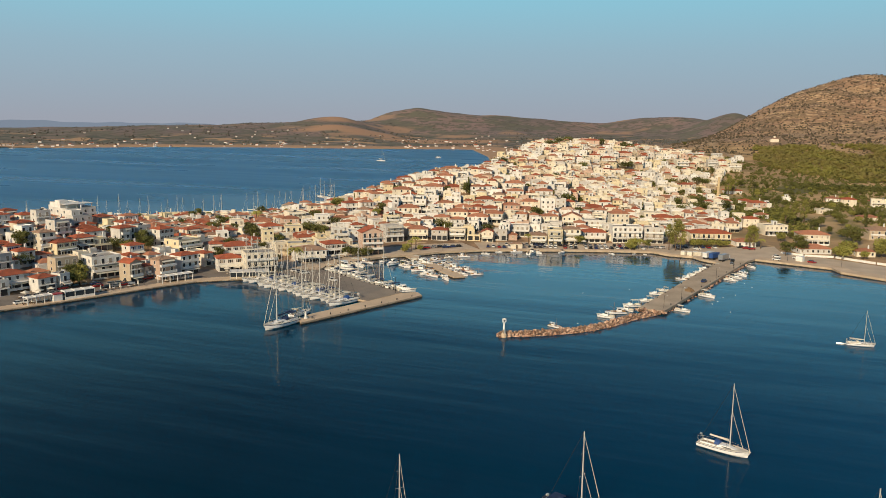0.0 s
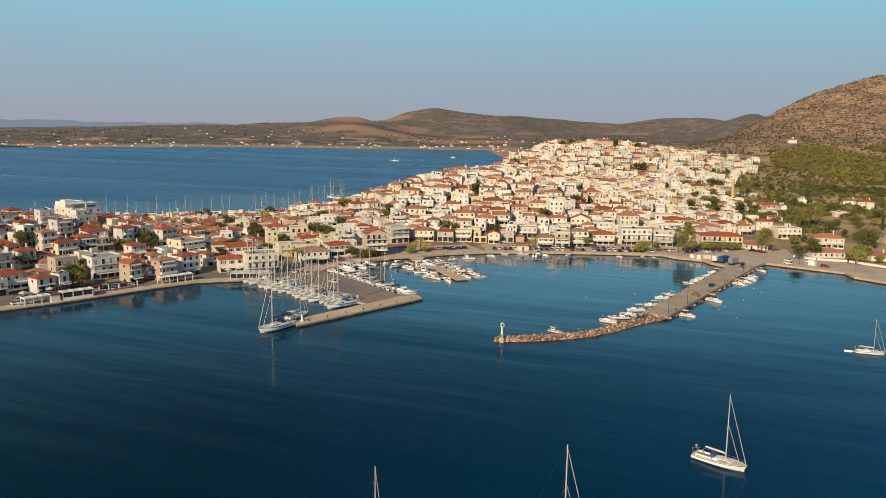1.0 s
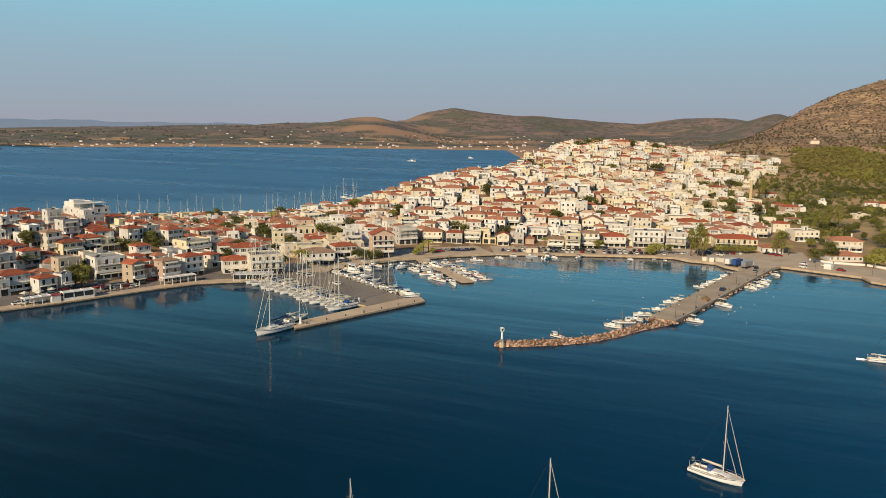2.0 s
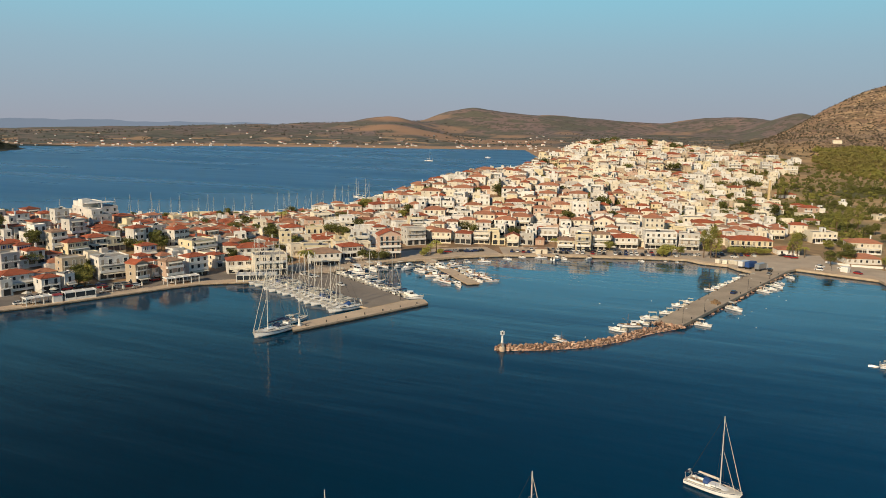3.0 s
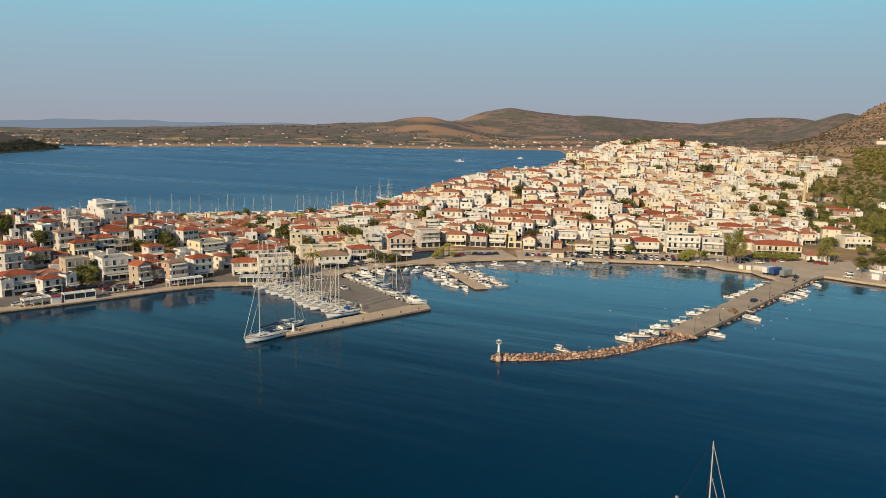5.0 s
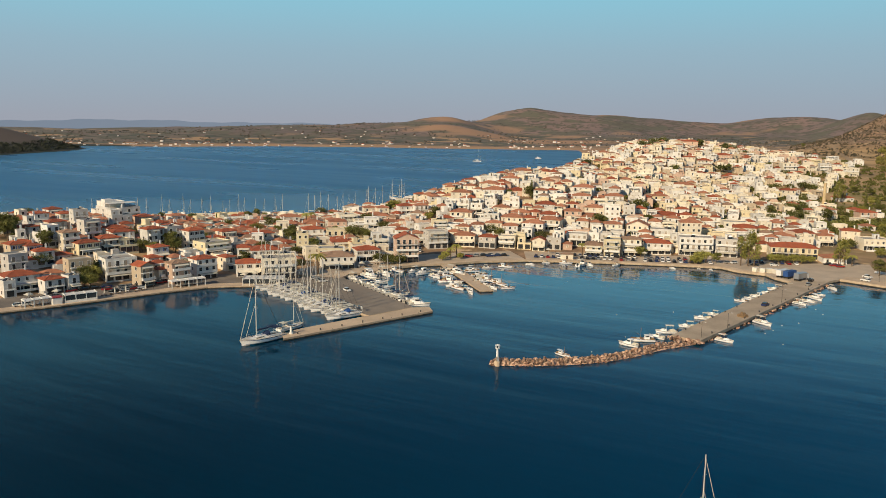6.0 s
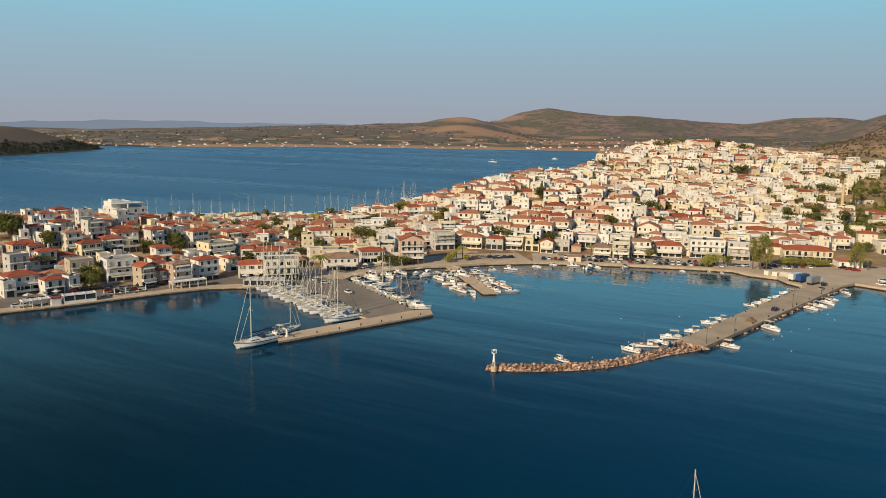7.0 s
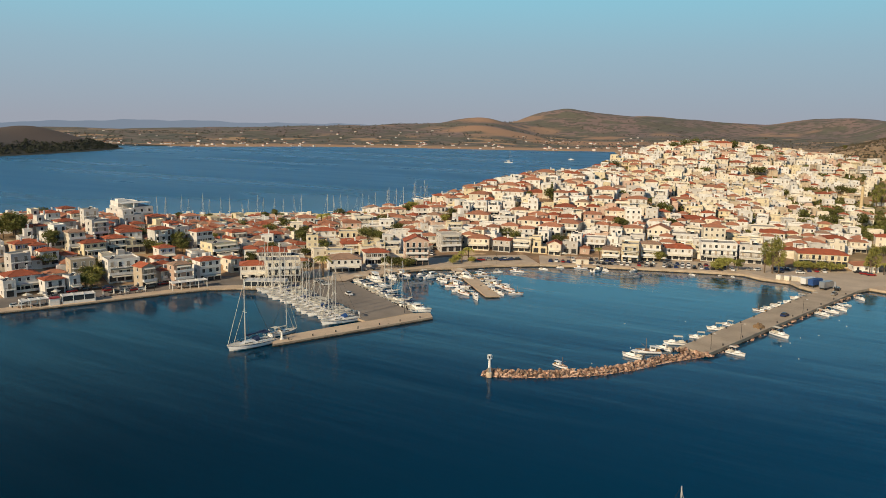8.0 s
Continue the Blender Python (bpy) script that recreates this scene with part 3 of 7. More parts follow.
s = Shape().prism([(-158.5, 387), (-162.5, 381.5), (-119.5, 337.5), (-115.2, 341.5)], -3, 0.95, 1, 0)
solid("jetty", s.mesh("jetty", M_CONCRETE, M_QUAYWALL), "small concrete fishing jetty", "jetty", kind="structure")
s = Shape().prism([(-32, 305), (-22, 303.5), (10, 437), (-5, 429)], -3, 1.5, 1, 0)
mole = solid("mole", s.mesh("mole", M_MOLE, M_QUAYWALL), "straight concrete mole road leading to the rubble breakwater", "mole", kind="structure")
s = Shape().prism([(-31, 443.7), (-18, 442.2), (-13, 434.2), (-4.9, 427.8), (9.5, 437.5), (14, 447.2), (31, 441.3), (50, 434.8), (53.5, 424.5), (71, 412.6), (150, 371), (175, 395), (90, 440), (60, 460), (28, 480), (24, 515), (-34, 492), (-40, 470), (-39, 450.5)], -3, 1.43, 1, 0)
solid("road_square", s.mesh("road_square", M_ASPHALT, M_QUAYWALL), "wide pale asphalt harbour square at the mole root", "road", kind="structure")


# ---- houses ----
TONES = {"w": "white", "c": "cream", "y": "yellow", "p": "pink", "g": "grey", "t": "tan"}
TONE_WORDS = {"w": "whitewashed", "c": "cream-painted", "y": "pale yellow", "p": "terracotta-pink", "g": "weathered grey", "t": "sandy ochre"}
COUNT_WORDS = {1: "single-storey", 2: "two-storey", 3: "three-storey", 4: "four-storey", 5: "five-storey"}
ROOF_WORDS = {"h": "a red hipped tile roof", "o": "a weathered brown tile roof", "g": "a red gabled tile roof", "f": "a flat parapet roof"}
STOREY = 3.05
SHARED = {}
PLACED = []
dice = random.Random(11)


def shared(key, make):
    if key not in SHARED:
        SHARED[key] = make()
    return SHARED[key]


def window_mesh(kind, pane=None):
    """A window seen from outside, its back on the plane y = 0, facing -y."""
    s = Shape()
    w, h = {"plain": (1.1, 1.35), "shut": (1.0, 1.4), "tall": (1.3, 2.2), "shop": (2.4, 2.3), "blue": (1.0, 1.4)}[kind]
    t, X = 0.10, w / 2

    def rim(o, y):
        return [(-X - o, y, -o), (X + o, y, -o), (X + o, y, h + o), (-X - o, y, h + o)]

    s.loft([rim(t, 0.02), rim(t, -0.10), rim(0, -0.10), rim(0, -0.03)], 0, caps=False)
    s.face(rim(0, -0.03), 1)
    return s.mesh("window", M_TRIM if kind != "shop" else M_SHUTTER, pane or M_GLASS)


def shutter_mesh(paint):
    return Shape().box(-0.25, -0.09, 0, 0.25, -0.02, 1.4).mesh("shutter", paint)


def balcony_mesh(w, deep, style):
    s = Shape()
    s.box(-w / 2, -deep, -0.18, w / 2, 0, 0.0, 0)
    if style == "solid":
        s.box(-w / 2, -deep, 0.0, w / 2, -deep + 0.12, 0.95, 0)
        s.box(-w / 2, -deep + 0.12, 0.0, -w / 2 + 0.12, 0, 0.95, 0)
        s.box(w / 2 - 0.12, -deep + 0.12, 0.0, w / 2, 0, 0.95, 0)
    else:
        s.box(-w / 2, -deep, 0.9, w / 2, -deep + 0.06, 0.97, 1)
        k = max(4, int(w / 0.45))
        for i in range(k + 1):
            x = -w / 2 + 0.04 + (w - 0.08) * i / k
            s.box(x - 0.03, -deep, 0.0, x + 0.03, -deep + 0.05, 0.9, 1)
    return s.mesh("balcony", M_TRIM, M_IRON)


def awning_mesh(w, deep, cloth):
    s = Shape()
    s.loft([[(-w / 2, -deep, -0.75), (w / 2, -deep, -0.75), (w / 2, -deep, -0.55), (-w / 2, -deep, -0.55)],
            [(-w / 2, 0, -0.04), (w / 2, 0, -0.04), (w / 2, 0, 0.02), (-w / 2, 0, 0.02)]])
    return s.mesh("awning", cloth)


def walled_box(s, x0, y0, x1, y1, z0, h, p=0.65, t=0.22, m=0):
    """A block whose walls rise p above its flat top as a parapet, all in one skin."""
    def ring(o, z):
        return [(x0 + o, y0 + o, z), (x1 - o, y0 + o, z), (x1 - o, y1 - o, z), (x0 + o, y1 - o, z)]

    s.loft([ring(0, z0), ring(0, h + p), ring(t, h + p), ring(t, h)], m)


def wall_mesh(w, d, h, roof, mat):
    s = Shape()
    x, y = w / 2, d / 2
    if roof == "f":
        walled_box(s, -x, -y, x, y, -3.5, h)
    elif roof == "g":
        side = [(-x, -3.5), (x, -3.5), (x, h), (0, h + x * 0.42), (-x, h)]
        s.loft([[(a, y, b) for a, b in side], [(a, -y, b) for a, b in side]])
    else:
        s.prism([(-x, -y), (x, -y), (x, y), (-x, y)], -3.5, h)
    return s.mesh("wall", mat)


def upper_mesh(w, d, setback, mat):
    """The smaller top storey of a house with a roof terrace."""
    s = Shape()
    x, y = w / 2, d / 2
    x0, x1 = (-x, x - w * 0.38) if setback > 0 else (-x + w * 0.38, x)
    walled_box(s, x0 + 0.25, -y + 1.6, x1 - 0.25, y - 0.25, 0.0, STOREY, 0.4)
    return s.mesh("upper_storey", mat)


def roof_mesh(w, d, h, roof, faded=False):
    s = Shape()
    x, y = w / 2, d / 2
    if roof == "f":
        s.box(-x + 0.23, -y + 0.23, h + 0.004, x - 0.23, y - 0.23, h + 0.06)
        return s.mesh("roof", M_DECKROOF)
    o, t = 0.45, 0.16
    if roof == "g":
        r = (x + o) * 0.42
        for k in (-1, 1):
            s.loft([[(k * (x + o), -y - o, h - o * 0.42), (k * (x + o), y + o, h - o * 0.42), (k * (x + o), y + o, h - o * 0.42 + t), (k * (x + o), -y - o, h - o * 0.42 + t)],
                    [(0, -y - o, h + r - 0.19), (0, y + o, h + r - 0.19), (0, y + o, h + r - 0.19 + t), (0, -y - o, h + r - 0.19 + t)]])
        s.tube((0, -y - o, h + r - 0.05), (0, y + o, h + r - 0.05), 0.13)
    else:
        X, Y = x + o, y + o
        r = min(X, Y) * 0.30
        a, b = max(X - Y, 0.05), max(Y - X, 0.05)
        low = [(-X, -Y, h - 0.1), (X, -Y, h - 0.1), (X, Y, h - 0.1), (-X, Y, h - 0.1)]
        top = [(p[0], p[1], h + t - 0.1) for p in low]
        s.loft([low, top], caps=False)
        s.face(low[::-1])
        A, B = ((-a, 0, h + r), (a, 0, h + r)) if X >= Y else ((0, -b, h + r), (0, b, h + r))
        if X >= Y:
            s.face([top[0], top[1], B, A]), s.face([top[1], top[2], B]), s.face([top[2], top[3], A, B]), s.face([top[3], top[0], A])
        else:
            s.face([top[0], top[1], A]), s.face([top[1], top[2], B, A]), s.face([top[2], top[3], B]), s.face([top[3], top[0], A, B])
        s.tube(A, B, 0.13)
        for c, e in ((0, A), (3, A if X >= Y else B), (1, B if X >= Y else A), (2, B)):
            s.tube(top[c], e, 0.11, n=5)
    return s.mesh("roof", M_TILE_OLD if roof == "o" else M_TILE_PALE if faded else M_TILE)


def chimney_mesh():
    s = Shape().box(-0.35, -0.3, -1.2, 0.35, 0.3, 0.9)
    s.box(-0.43, -0.38, 0.9, 0.43, 0.38, 1.02)
    s.box(-0.22, -0.2, 1.02, 0.22, 0.2, 1.3)
    return s.mesh("chimney", M_TRIM)


def heater_mesh():
    """A roof-top solar water heater: tilted panel, drum and legs."""
    s = Shape()
    s.loft([[(-1, -0.9, 0.25), (1, -0.9, 0.25), (1, -0.9, 0.33), (-1, -0.9, 0.33)], [(-1, 0.6, 1.25), (1, 0.6, 1.25), (1, 0.6, 1.33), (-1, 0.6, 1.33)]], 1)
    s.tube((-0.9, 0.75, 1.45), (0.9, 0.75, 1.45), 0.3, n=8)
    for x in (-0.8, 0.8):
        s.tube((x, 0.7, 0), (x, 0.7, 1.3), 0.04, n=4)
        s.tube((x, -0.85, 0), (x, -0.85, 0.3), 0.04, n=4)
    return s.mesh("water_heater", M_ALU, M_GLASS)


def house(x, y, yaw, w, d, n, roof, tone, balconies=None):
    """One house; its front faces local -y."""
    rnd = random.Random(int(x * 31 + y * 57))
    z = ground(x, y)
    far = math.hypot(x, y)
    h = n * STOREY
    PLACED.append((x, y, max(w, d)))
    root = thing("house", f"{TONE_WORDS[tone]} {COUNT_WORDS[n]} house with {ROOF_WORDS[roof]}", "house", "houses of the town", pose(x, y, z, 0, 0, yaw))
    setback = rnd.choice([0, 0, 1, -1]) if roof == "f" and n >= 2 and not balconies and w > 6 else 0
    body = h - STOREY if setback else h
    part("wall", wall_mesh(w, d, body, roof, M_PLASTER[TONES[tone]]), root)
    part("roof", roof_mesh(w, d, body, roof, far > 470 and rnd.random() < 0.7), root)
    if setback:
        part("upper_storey", upper_mesh(w, d, setback, M_PLASTER[TONES[tone]]), root, pose(0, 0, body + 0.06))
    cols = max(1, int(w / (2.9 if far < 560 else 3.6)))
    style = rnd.choice(["plain", "shut", "shut", "plain", "blue"])
    deep = rnd.choice([1.1, 1.3, 1.5])
    balc = n >= 2 and rnd.random() < (0.75 if roof == "f" else 0.4)
    if balconies is not None:
        balc = balconies
    for f in range(n):
        ground_floor = f == 0 and far < 560 and n > 1
        for c in range(cols):
            wx = (c + 0.5) * w / cols - w / 2
            kind = "shop" if ground_floor and w / cols > 2.8 else ("tall" if balc and f else style)
            if far > 640 and rnd.random() < 0.25:
                continue
            top = setback and f == n - 1
            if top and (wx * setback > w * 0.05):
                continue
            shut = rnd.random() < (0.4 if far < 430 else 0.6) and kind != "shop"
            win = part("window", shared(("win", kind, shut), lambda: window_mesh(kind, M_BLIND if shut else None)), root, pose(wx, -d / 2 + (1.6 if top else 0), f * STOREY + (0.25 if kind in ("tall", "shop") else 0.95)))
            if far < 430 and kind in ("shut", "blue") and w / cols > 2.4:
                for k in (-1, 1):
                    part("shutter", shared(("shutter", kind), lambda: shutter_mesh(M_BLUE if kind == "blue" else M_SHUTTER)), win, pose(k * 0.87, 0, 0))
        if balc and f and not (setback and f == n - 1):
            bw = round(w * (0.97 if balconies else rnd.choice([0.5, 0.95, 0.95])), 0)
            st = rnd.choice(["solid", "bars"]) if far < 600 else "solid"
            part("balcony", shared(("balc", bw, deep, st), lambda: balcony_mesh(bw, deep, st)), root, pose(0 if bw > w * 0.7 else -w * 0.2, -d / 2, f * STOREY + 0.1))
            if far < 560 and rnd.random() < 0.3:
                part("awning", shared(("awn", bw), lambda: awning_mesh(bw * 0.8, 1.3, M_CLOTH)), root, pose(0, -d / 2, f * STOREY + 2.75))
        if far < 500:
            for side in (-1, 1):
                for c in range(max(1, int(d / 4.2))):
                    wy = (c + 0.5) * d / max(1, int(d / 4.2)) - d / 2
                    if rnd.random() < 0.8 and not (setback and f == n - 1):
                        part("window", shared(("win", style, False), lambda: window_mesh(style)), root, pose(side * w / 2, wy, f * STOREY + 0.95, 0, 0, side * 90))
    if far < 560 and n > 1 and rnd.random() < (0.85 if x < -230 else 0.55):
        aw = round(w * 0.85)
        part("awning", shared(("shopawn", aw), lambda: awning_mesh(aw, 2.2, M_CLOTH)), root, pose(0, -d / 2, 2.95))
    if n >= 2 and not balc and rnd.random() < 0.45:
        part("porch", shared(("porch", round(w), n), lambda: porch_mesh(round(w) * 0.9, 2.2, STOREY)), root, pose(0, -d / 2, STOREY * (n - 2) if far > 560 else 0))
    if roof == "f" and not setback:
        if rnd.random() < 0.13:
            part("stairhead", shared("stair", lambda: stairhead_mesh()), root, pose(w * rnd.uniform(-0.2, 0.2), d * 0.2, h))
        if rnd.random() < 0.5:
            part("water_heater", shared("heater", heater_mesh), root, pose(w * rnd.uniform(-0.3, 0.3), -d * 0.18, h + 0.06, 0, 0, -yaw))
    elif rnd.random() < 0.7:
        part("chimney", shared("chim", chimney_mesh), root, pose(w * 0.25, d * 0.15, h + min(w, d) * 0.2))
    return root


def apartment_block(x, y, yaw, w, d, n):
    """A large white block with a stepped top, roof slabs and a balcony on every floor."""
    z, h = ground(x, y), n * STOREY
    PLACED.append((x, y, max(w, d) + 4))
    root = thing("apartment_block", "large white stepped apartment block with long balconies and roof slabs", "apartment block", at=pose(x, y, z, 0, 0, yaw))
    plaster = M_PLASTER["white"]
    part("wall", wall_mesh(w, d, h, "f", plaster), root)
    part("roof", roof_mesh(w, d, h, "f"), root)
    s = Shape()
    walled_box(s, -w * 0.48, -d * 0.1, w * 0.18, d * 0.46, 0.0, STOREY, 0.3)
    s.box(-w * 0.40, d * 0.05, STOREY, -w * 0.12, d * 0.30, STOREY + 1.3)
    part("penthouse", s.mesh("penthouse", plaster), root, pose(0, 0, h + 0.06))
    part("roof_slab", Shape().box(-w * 0.5, -d * 0.42, 2.6, w * 0.47, -d * 0.02, 2.8).mesh("roof_slab", M_TRIM), root, pose(0, 0, h + 0.06))
    for k in (-0.46, -0.1, 0.42):
        part("column", shared("block_column", lambda: Shape().box(-0.15, -0.15, 0, 0.15, 0.15, 2.6).mesh("column", M_TRIM)), root, pose(w * k, -d * 0.4, h + 0.06))
    for f in range(n):
        if f:
            part("balcony", shared(("balc", w, 1.5, "solid"), lambda: balcony_mesh(w * 0.94, 1.5, "solid")), root, pose(0, -d / 2, f * STOREY + 0.1))
        for c in range(4):
            part("window", shared(("win", "tall", False), lambda: window_mesh("tall")), root, pose((c + 0.5) * w / 4 - w / 2, -d / 2, f * STOREY + 0.25))
        for c in range(3):
            part("window", shared(("win", "plain", False), lambda: window_mesh("plain")), root, pose(-w / 2, (c + 0.5) * d / 3 - d / 2, f * STOREY + 0.95, 0, 0, -90))
    return root


def porch_mesh(w, deep, h):
    """A roofed porch: slab, posts and low front wall."""
    s = Shape().box(-w / 2, -deep, h - 0.2, w / 2, 0, h)
    k = max(1, int(w / 3))
    for i in range(k + 1):
        x = -w / 2 + 0.15 + (w - 0.3) * i / k
        s.box(x - 0.14, -deep, 0.0, x + 0.14, -deep + 0.28, h - 0.2)
    s.box(-w / 2, -deep, -0.2, w / 2, 0, 0.0)
    s.box(-w / 2, -deep + 0.02, 0.0, w / 2, -deep + 0.14, 0.85)
    return s.mesh("porch", M_TRIM)


def stairhead_mesh():
    s = Shape().box(-1.5, -1.4, 0.0, 1.5, 1.4, 2.3)
    s.box(-1.65, -1.55, 2.3, 1.65, 1.55, 2.45)
    s.box(-0.45, -1.44, 0.1, 0.45, -1.4, 2.0, 1)
    return s.mesh("stairhead", M_TRIM, M_SHUTTER)


def house_block(s, x, y, yaw, w, d, h, roof, tone):
    """One house added to a joined mesh of many, with its windows."""
    m = pose(x, y, ground(x, y), 0, 0, yaw)
    X, Y = w / 2, d / 2
    t = Shape()
    if roof != "f":
        t.prism([(-X, -Y), (X, -Y), (X, Y), (-X, Y)], -3.5, h, tone)
    if roof == "f":
        walled_box(t, -X, -Y, X, Y, -3.5, h, m=tone)
        t.box(-X + 0.25, -Y + 0.25, h + 0.004, X - 0.25, Y - 0.25, h + 0.06, 6)
    else:
        o = 0.4
        X2, Y2, r = X + o, Y + o, min(X, Y) * 0.42
        low = [(-X2, -Y2, h - 0.1), (X2, -Y2, h - 0.1), (X2, Y2, h - 0.1), (-X2, Y2, h - 0.1)]
        a = max(X2 - Y2, 0.3)
        hue = dice.choice([7, 10, 10, 11])
        t.face(low[::-1], hue)
        A, B = (-a, 0, h + r), (a, 0, h + r)
        t.face([low[0], low[1], B, A], hue), t.face([low[1], low[2], B], hue), t.face([low[2], low[3], A, B], hue), t.face([low[3], low[0], A], hue)
    floors = int(h / STOREY + 0.1)
    for f in range(floors):
        cols = max(1, int(w / 3.2))
        for c in range(cols):
            wx = (c + 0.5) * w / cols - X + dice.uniform(-0.3, 0.3)
            tall = dice.random() < 0.3
            t.box(wx - 0.45, -Y - 0.05, f * STOREY + (0.15 if tall else 0.9), wx + 0.5, -Y + 0.01, f * STOREY + 2.2, dice.choice([8, 9, 9, 9]))
        r = dice.random()
        if f and r < 0.35:
            t.box(-X * 0.9, -Y - 1.1, f * STOREY, X * 0.9, -Y, f * STOREY + 0.15, tone)
            t.box(-X * 0.9, -Y - 1.1, f * STOREY + 0.15, X * 0.9, -Y - 1.0, f * STOREY + 1.0, tone)
        elif r > 0.75:
            z = (f + 1) * STOREY
            t.box(-X, -Y - 2.0, z - 0.18, X * 0.5, -Y, z, tone)
            for px in (-X + 0.2, -X * 0.25, X * 0.5 - 0.2):
                t.box(px - 0.12, -Y - 2.0, f * STOREY - 2, px + 0.12, -Y - 1.76, z - 0.18, tone)
        for k in (-1, 1):
            t.box(k * X - 0.05, -0.5, f * STOREY + 0.8, k * X + 0.05, 0.5, f * STOREY + 2.2, dice.choice([8, 9]))
    side = dice.choice([-1, 1])
    if dice.random() < 0.5:
        ah = max(2.6, h - dice.choice([1.2, 2.0, STOREY]))
        x0, x1 = sorted((side * X * 0.2, side * (X + dice.uniform(0.8, 2.2))))
        t.box(x0, -Y - dice.uniform(0.8, 2.0), -3.5, x1, Y * 0.4, ah, tone)
    if roof == "f" and dice.random() < 0.25:
        t.box(-X * 0.3, -Y * 0.2, h + 0.06, X * 0.35, Y * 0.6, h + 2.3, tone)
    if roof == "f" and dice.random() < 0.5:
        t.tube((X * 0.5, Y * 0.3, h + 0.4), (X * 0.5 + 1.2, Y * 0.3, h + 0.4), 0.35, n=6, m=4)
    if roof != "f" and dice.random() < 0.5:
        t.box(X * 0.3, 0, h, X * 0.3 + 0.6, 0.5, h + min(X, Y) * 0.31 + 0.9, tone)
    k = len(s.v)
    s.v += [tuple(m @ Vector(p)) for p in t.v]
    s.f += [tuple(k + i for i in q) for q in t.f]
    s.m += t.m


# ---- trees ----
leaf_rnd = random.Random(33)


def leaf_cloud(s, centre, size, n, leaf, squash=0.8):
    """Loose leaf clumps in an uneven ball."""
    cx, cy, cz = centre
    for i in range(n):
        v = Vector((leaf_rnd.gauss(0, 1), leaf_rnd.gauss(0, 1), leaf_rnd.gauss(0, 1) * squash)).normalized() * size * leaf_rnd.uniform(0.45, 1.0)
        p = Vector((cx + v.x, cy + v.y, cz + v.z * squash))
        a = Vector((leaf_rnd.gauss(0, 1), leaf_rnd.gauss(0, 1), leaf_rnd.gauss(0, 0.6))).normalized() * leaf * leaf_rnd.uniform(0.6, 1.3)
        b = a.cross(v + Vector((0.01, 0.02, 0.03))).normalized() * leaf * leaf_rnd.uniform(0.5, 1.0)
        s.face([p - a, p - b * 0.6, p + a, p + b * 0.6])


def trunk_mesh(h, r, limbs, spread):
    s = Shape().tube((0, 0, -0.5), (0.1, 0, h * 0.45), r, r * 0.7, n=7)
    tips = []
    for i in range(limbs):
        a = math.tau * i / limbs + leaf_rnd.uniform(-0.4, 0.4)
        q = (math.cos(a) * spread, math.sin(a) * spread, h * leaf_rnd.uniform(0.6, 0.85))
        s.tube((0.1, 0, h * leaf_rnd.uniform(0.32, 0.45)), q, r * 0.5, r * 0.15, n=5)
        tips.append(q)
    return s.mesh("trunk", M_BARK), tips


def broad_tree(h=8.0, spread=2.2, mat=None, word="rounded dark green"):
    root = thing("tree", f"{word} leafy tree among the houses", "tree", "trees")
    tr, tips = trunk_mesh(h, 0.22, 6, spread)
    part("trunk", tr, root)
    s = Shape()
    for q in tips + [(0, 0, h * 0.85), (0.5, -0.4, h * 0.7), (spread * 0.8, 0.3, h * 0.48), (-spread * 0.7, -0.6, h * 0.45), (0.2, -spread * 0.8, h * 0.46), (-0.3, spread * 0.7, h * 0.5)]:
        leaf_cloud(s, (q[0] * 0.9, q[1] * 0.9, q[2]), spread * leaf_rnd.uniform(0.6, 0.85), 80, 0.42)
    part("crown", s.mesh("crown", mat or M_LEAF), root)
    return root


def tall_tree(h=15.0):
    root = thing("tree", "tall drooping pale olive eucalyptus tree on the quay", "tree", "trees")
    tr, tips = trunk_mesh(h, 0.35, 7, 2.4)
    part("trunk", tr, root)
    s = Shape()
    for z in (0.35, 0.5, 0.62, 0.75, 0.86, 0.95):
        for k in range(3):
            a = leaf_rnd.uniform(0, 6.28)
            r = 2.0 * (1.15 - z)+0.5
            leaf_cloud(s, (r * math.cos(a), r * math.sin(a), h * z), 1.6, 60, 0.42, 1.2)
    part("crown", s.mesh("crown", M_LEAF_LIGHT), root)
    return root


def cypress(h=9.0):
    root = thing("cypress", "slim dark green cypress tree", "tree", "cypresses")
    part("trunk", Shape().tube((0, 0, -0.4), (0, 0, h * 0.6), 0.16, 0.06).mesh("trunk", M_BARK), root)
    s = Shape()
    for i in range(9):
        z = 0.1 + i * 0.098
        leaf_cloud(s, (0, 0, h * z), 0.95 * (1.1 - z) + 0.15, 60, 0.3, 1.3)
    part("crown", s.mesh("crown", M_LEAF), root)
    return root


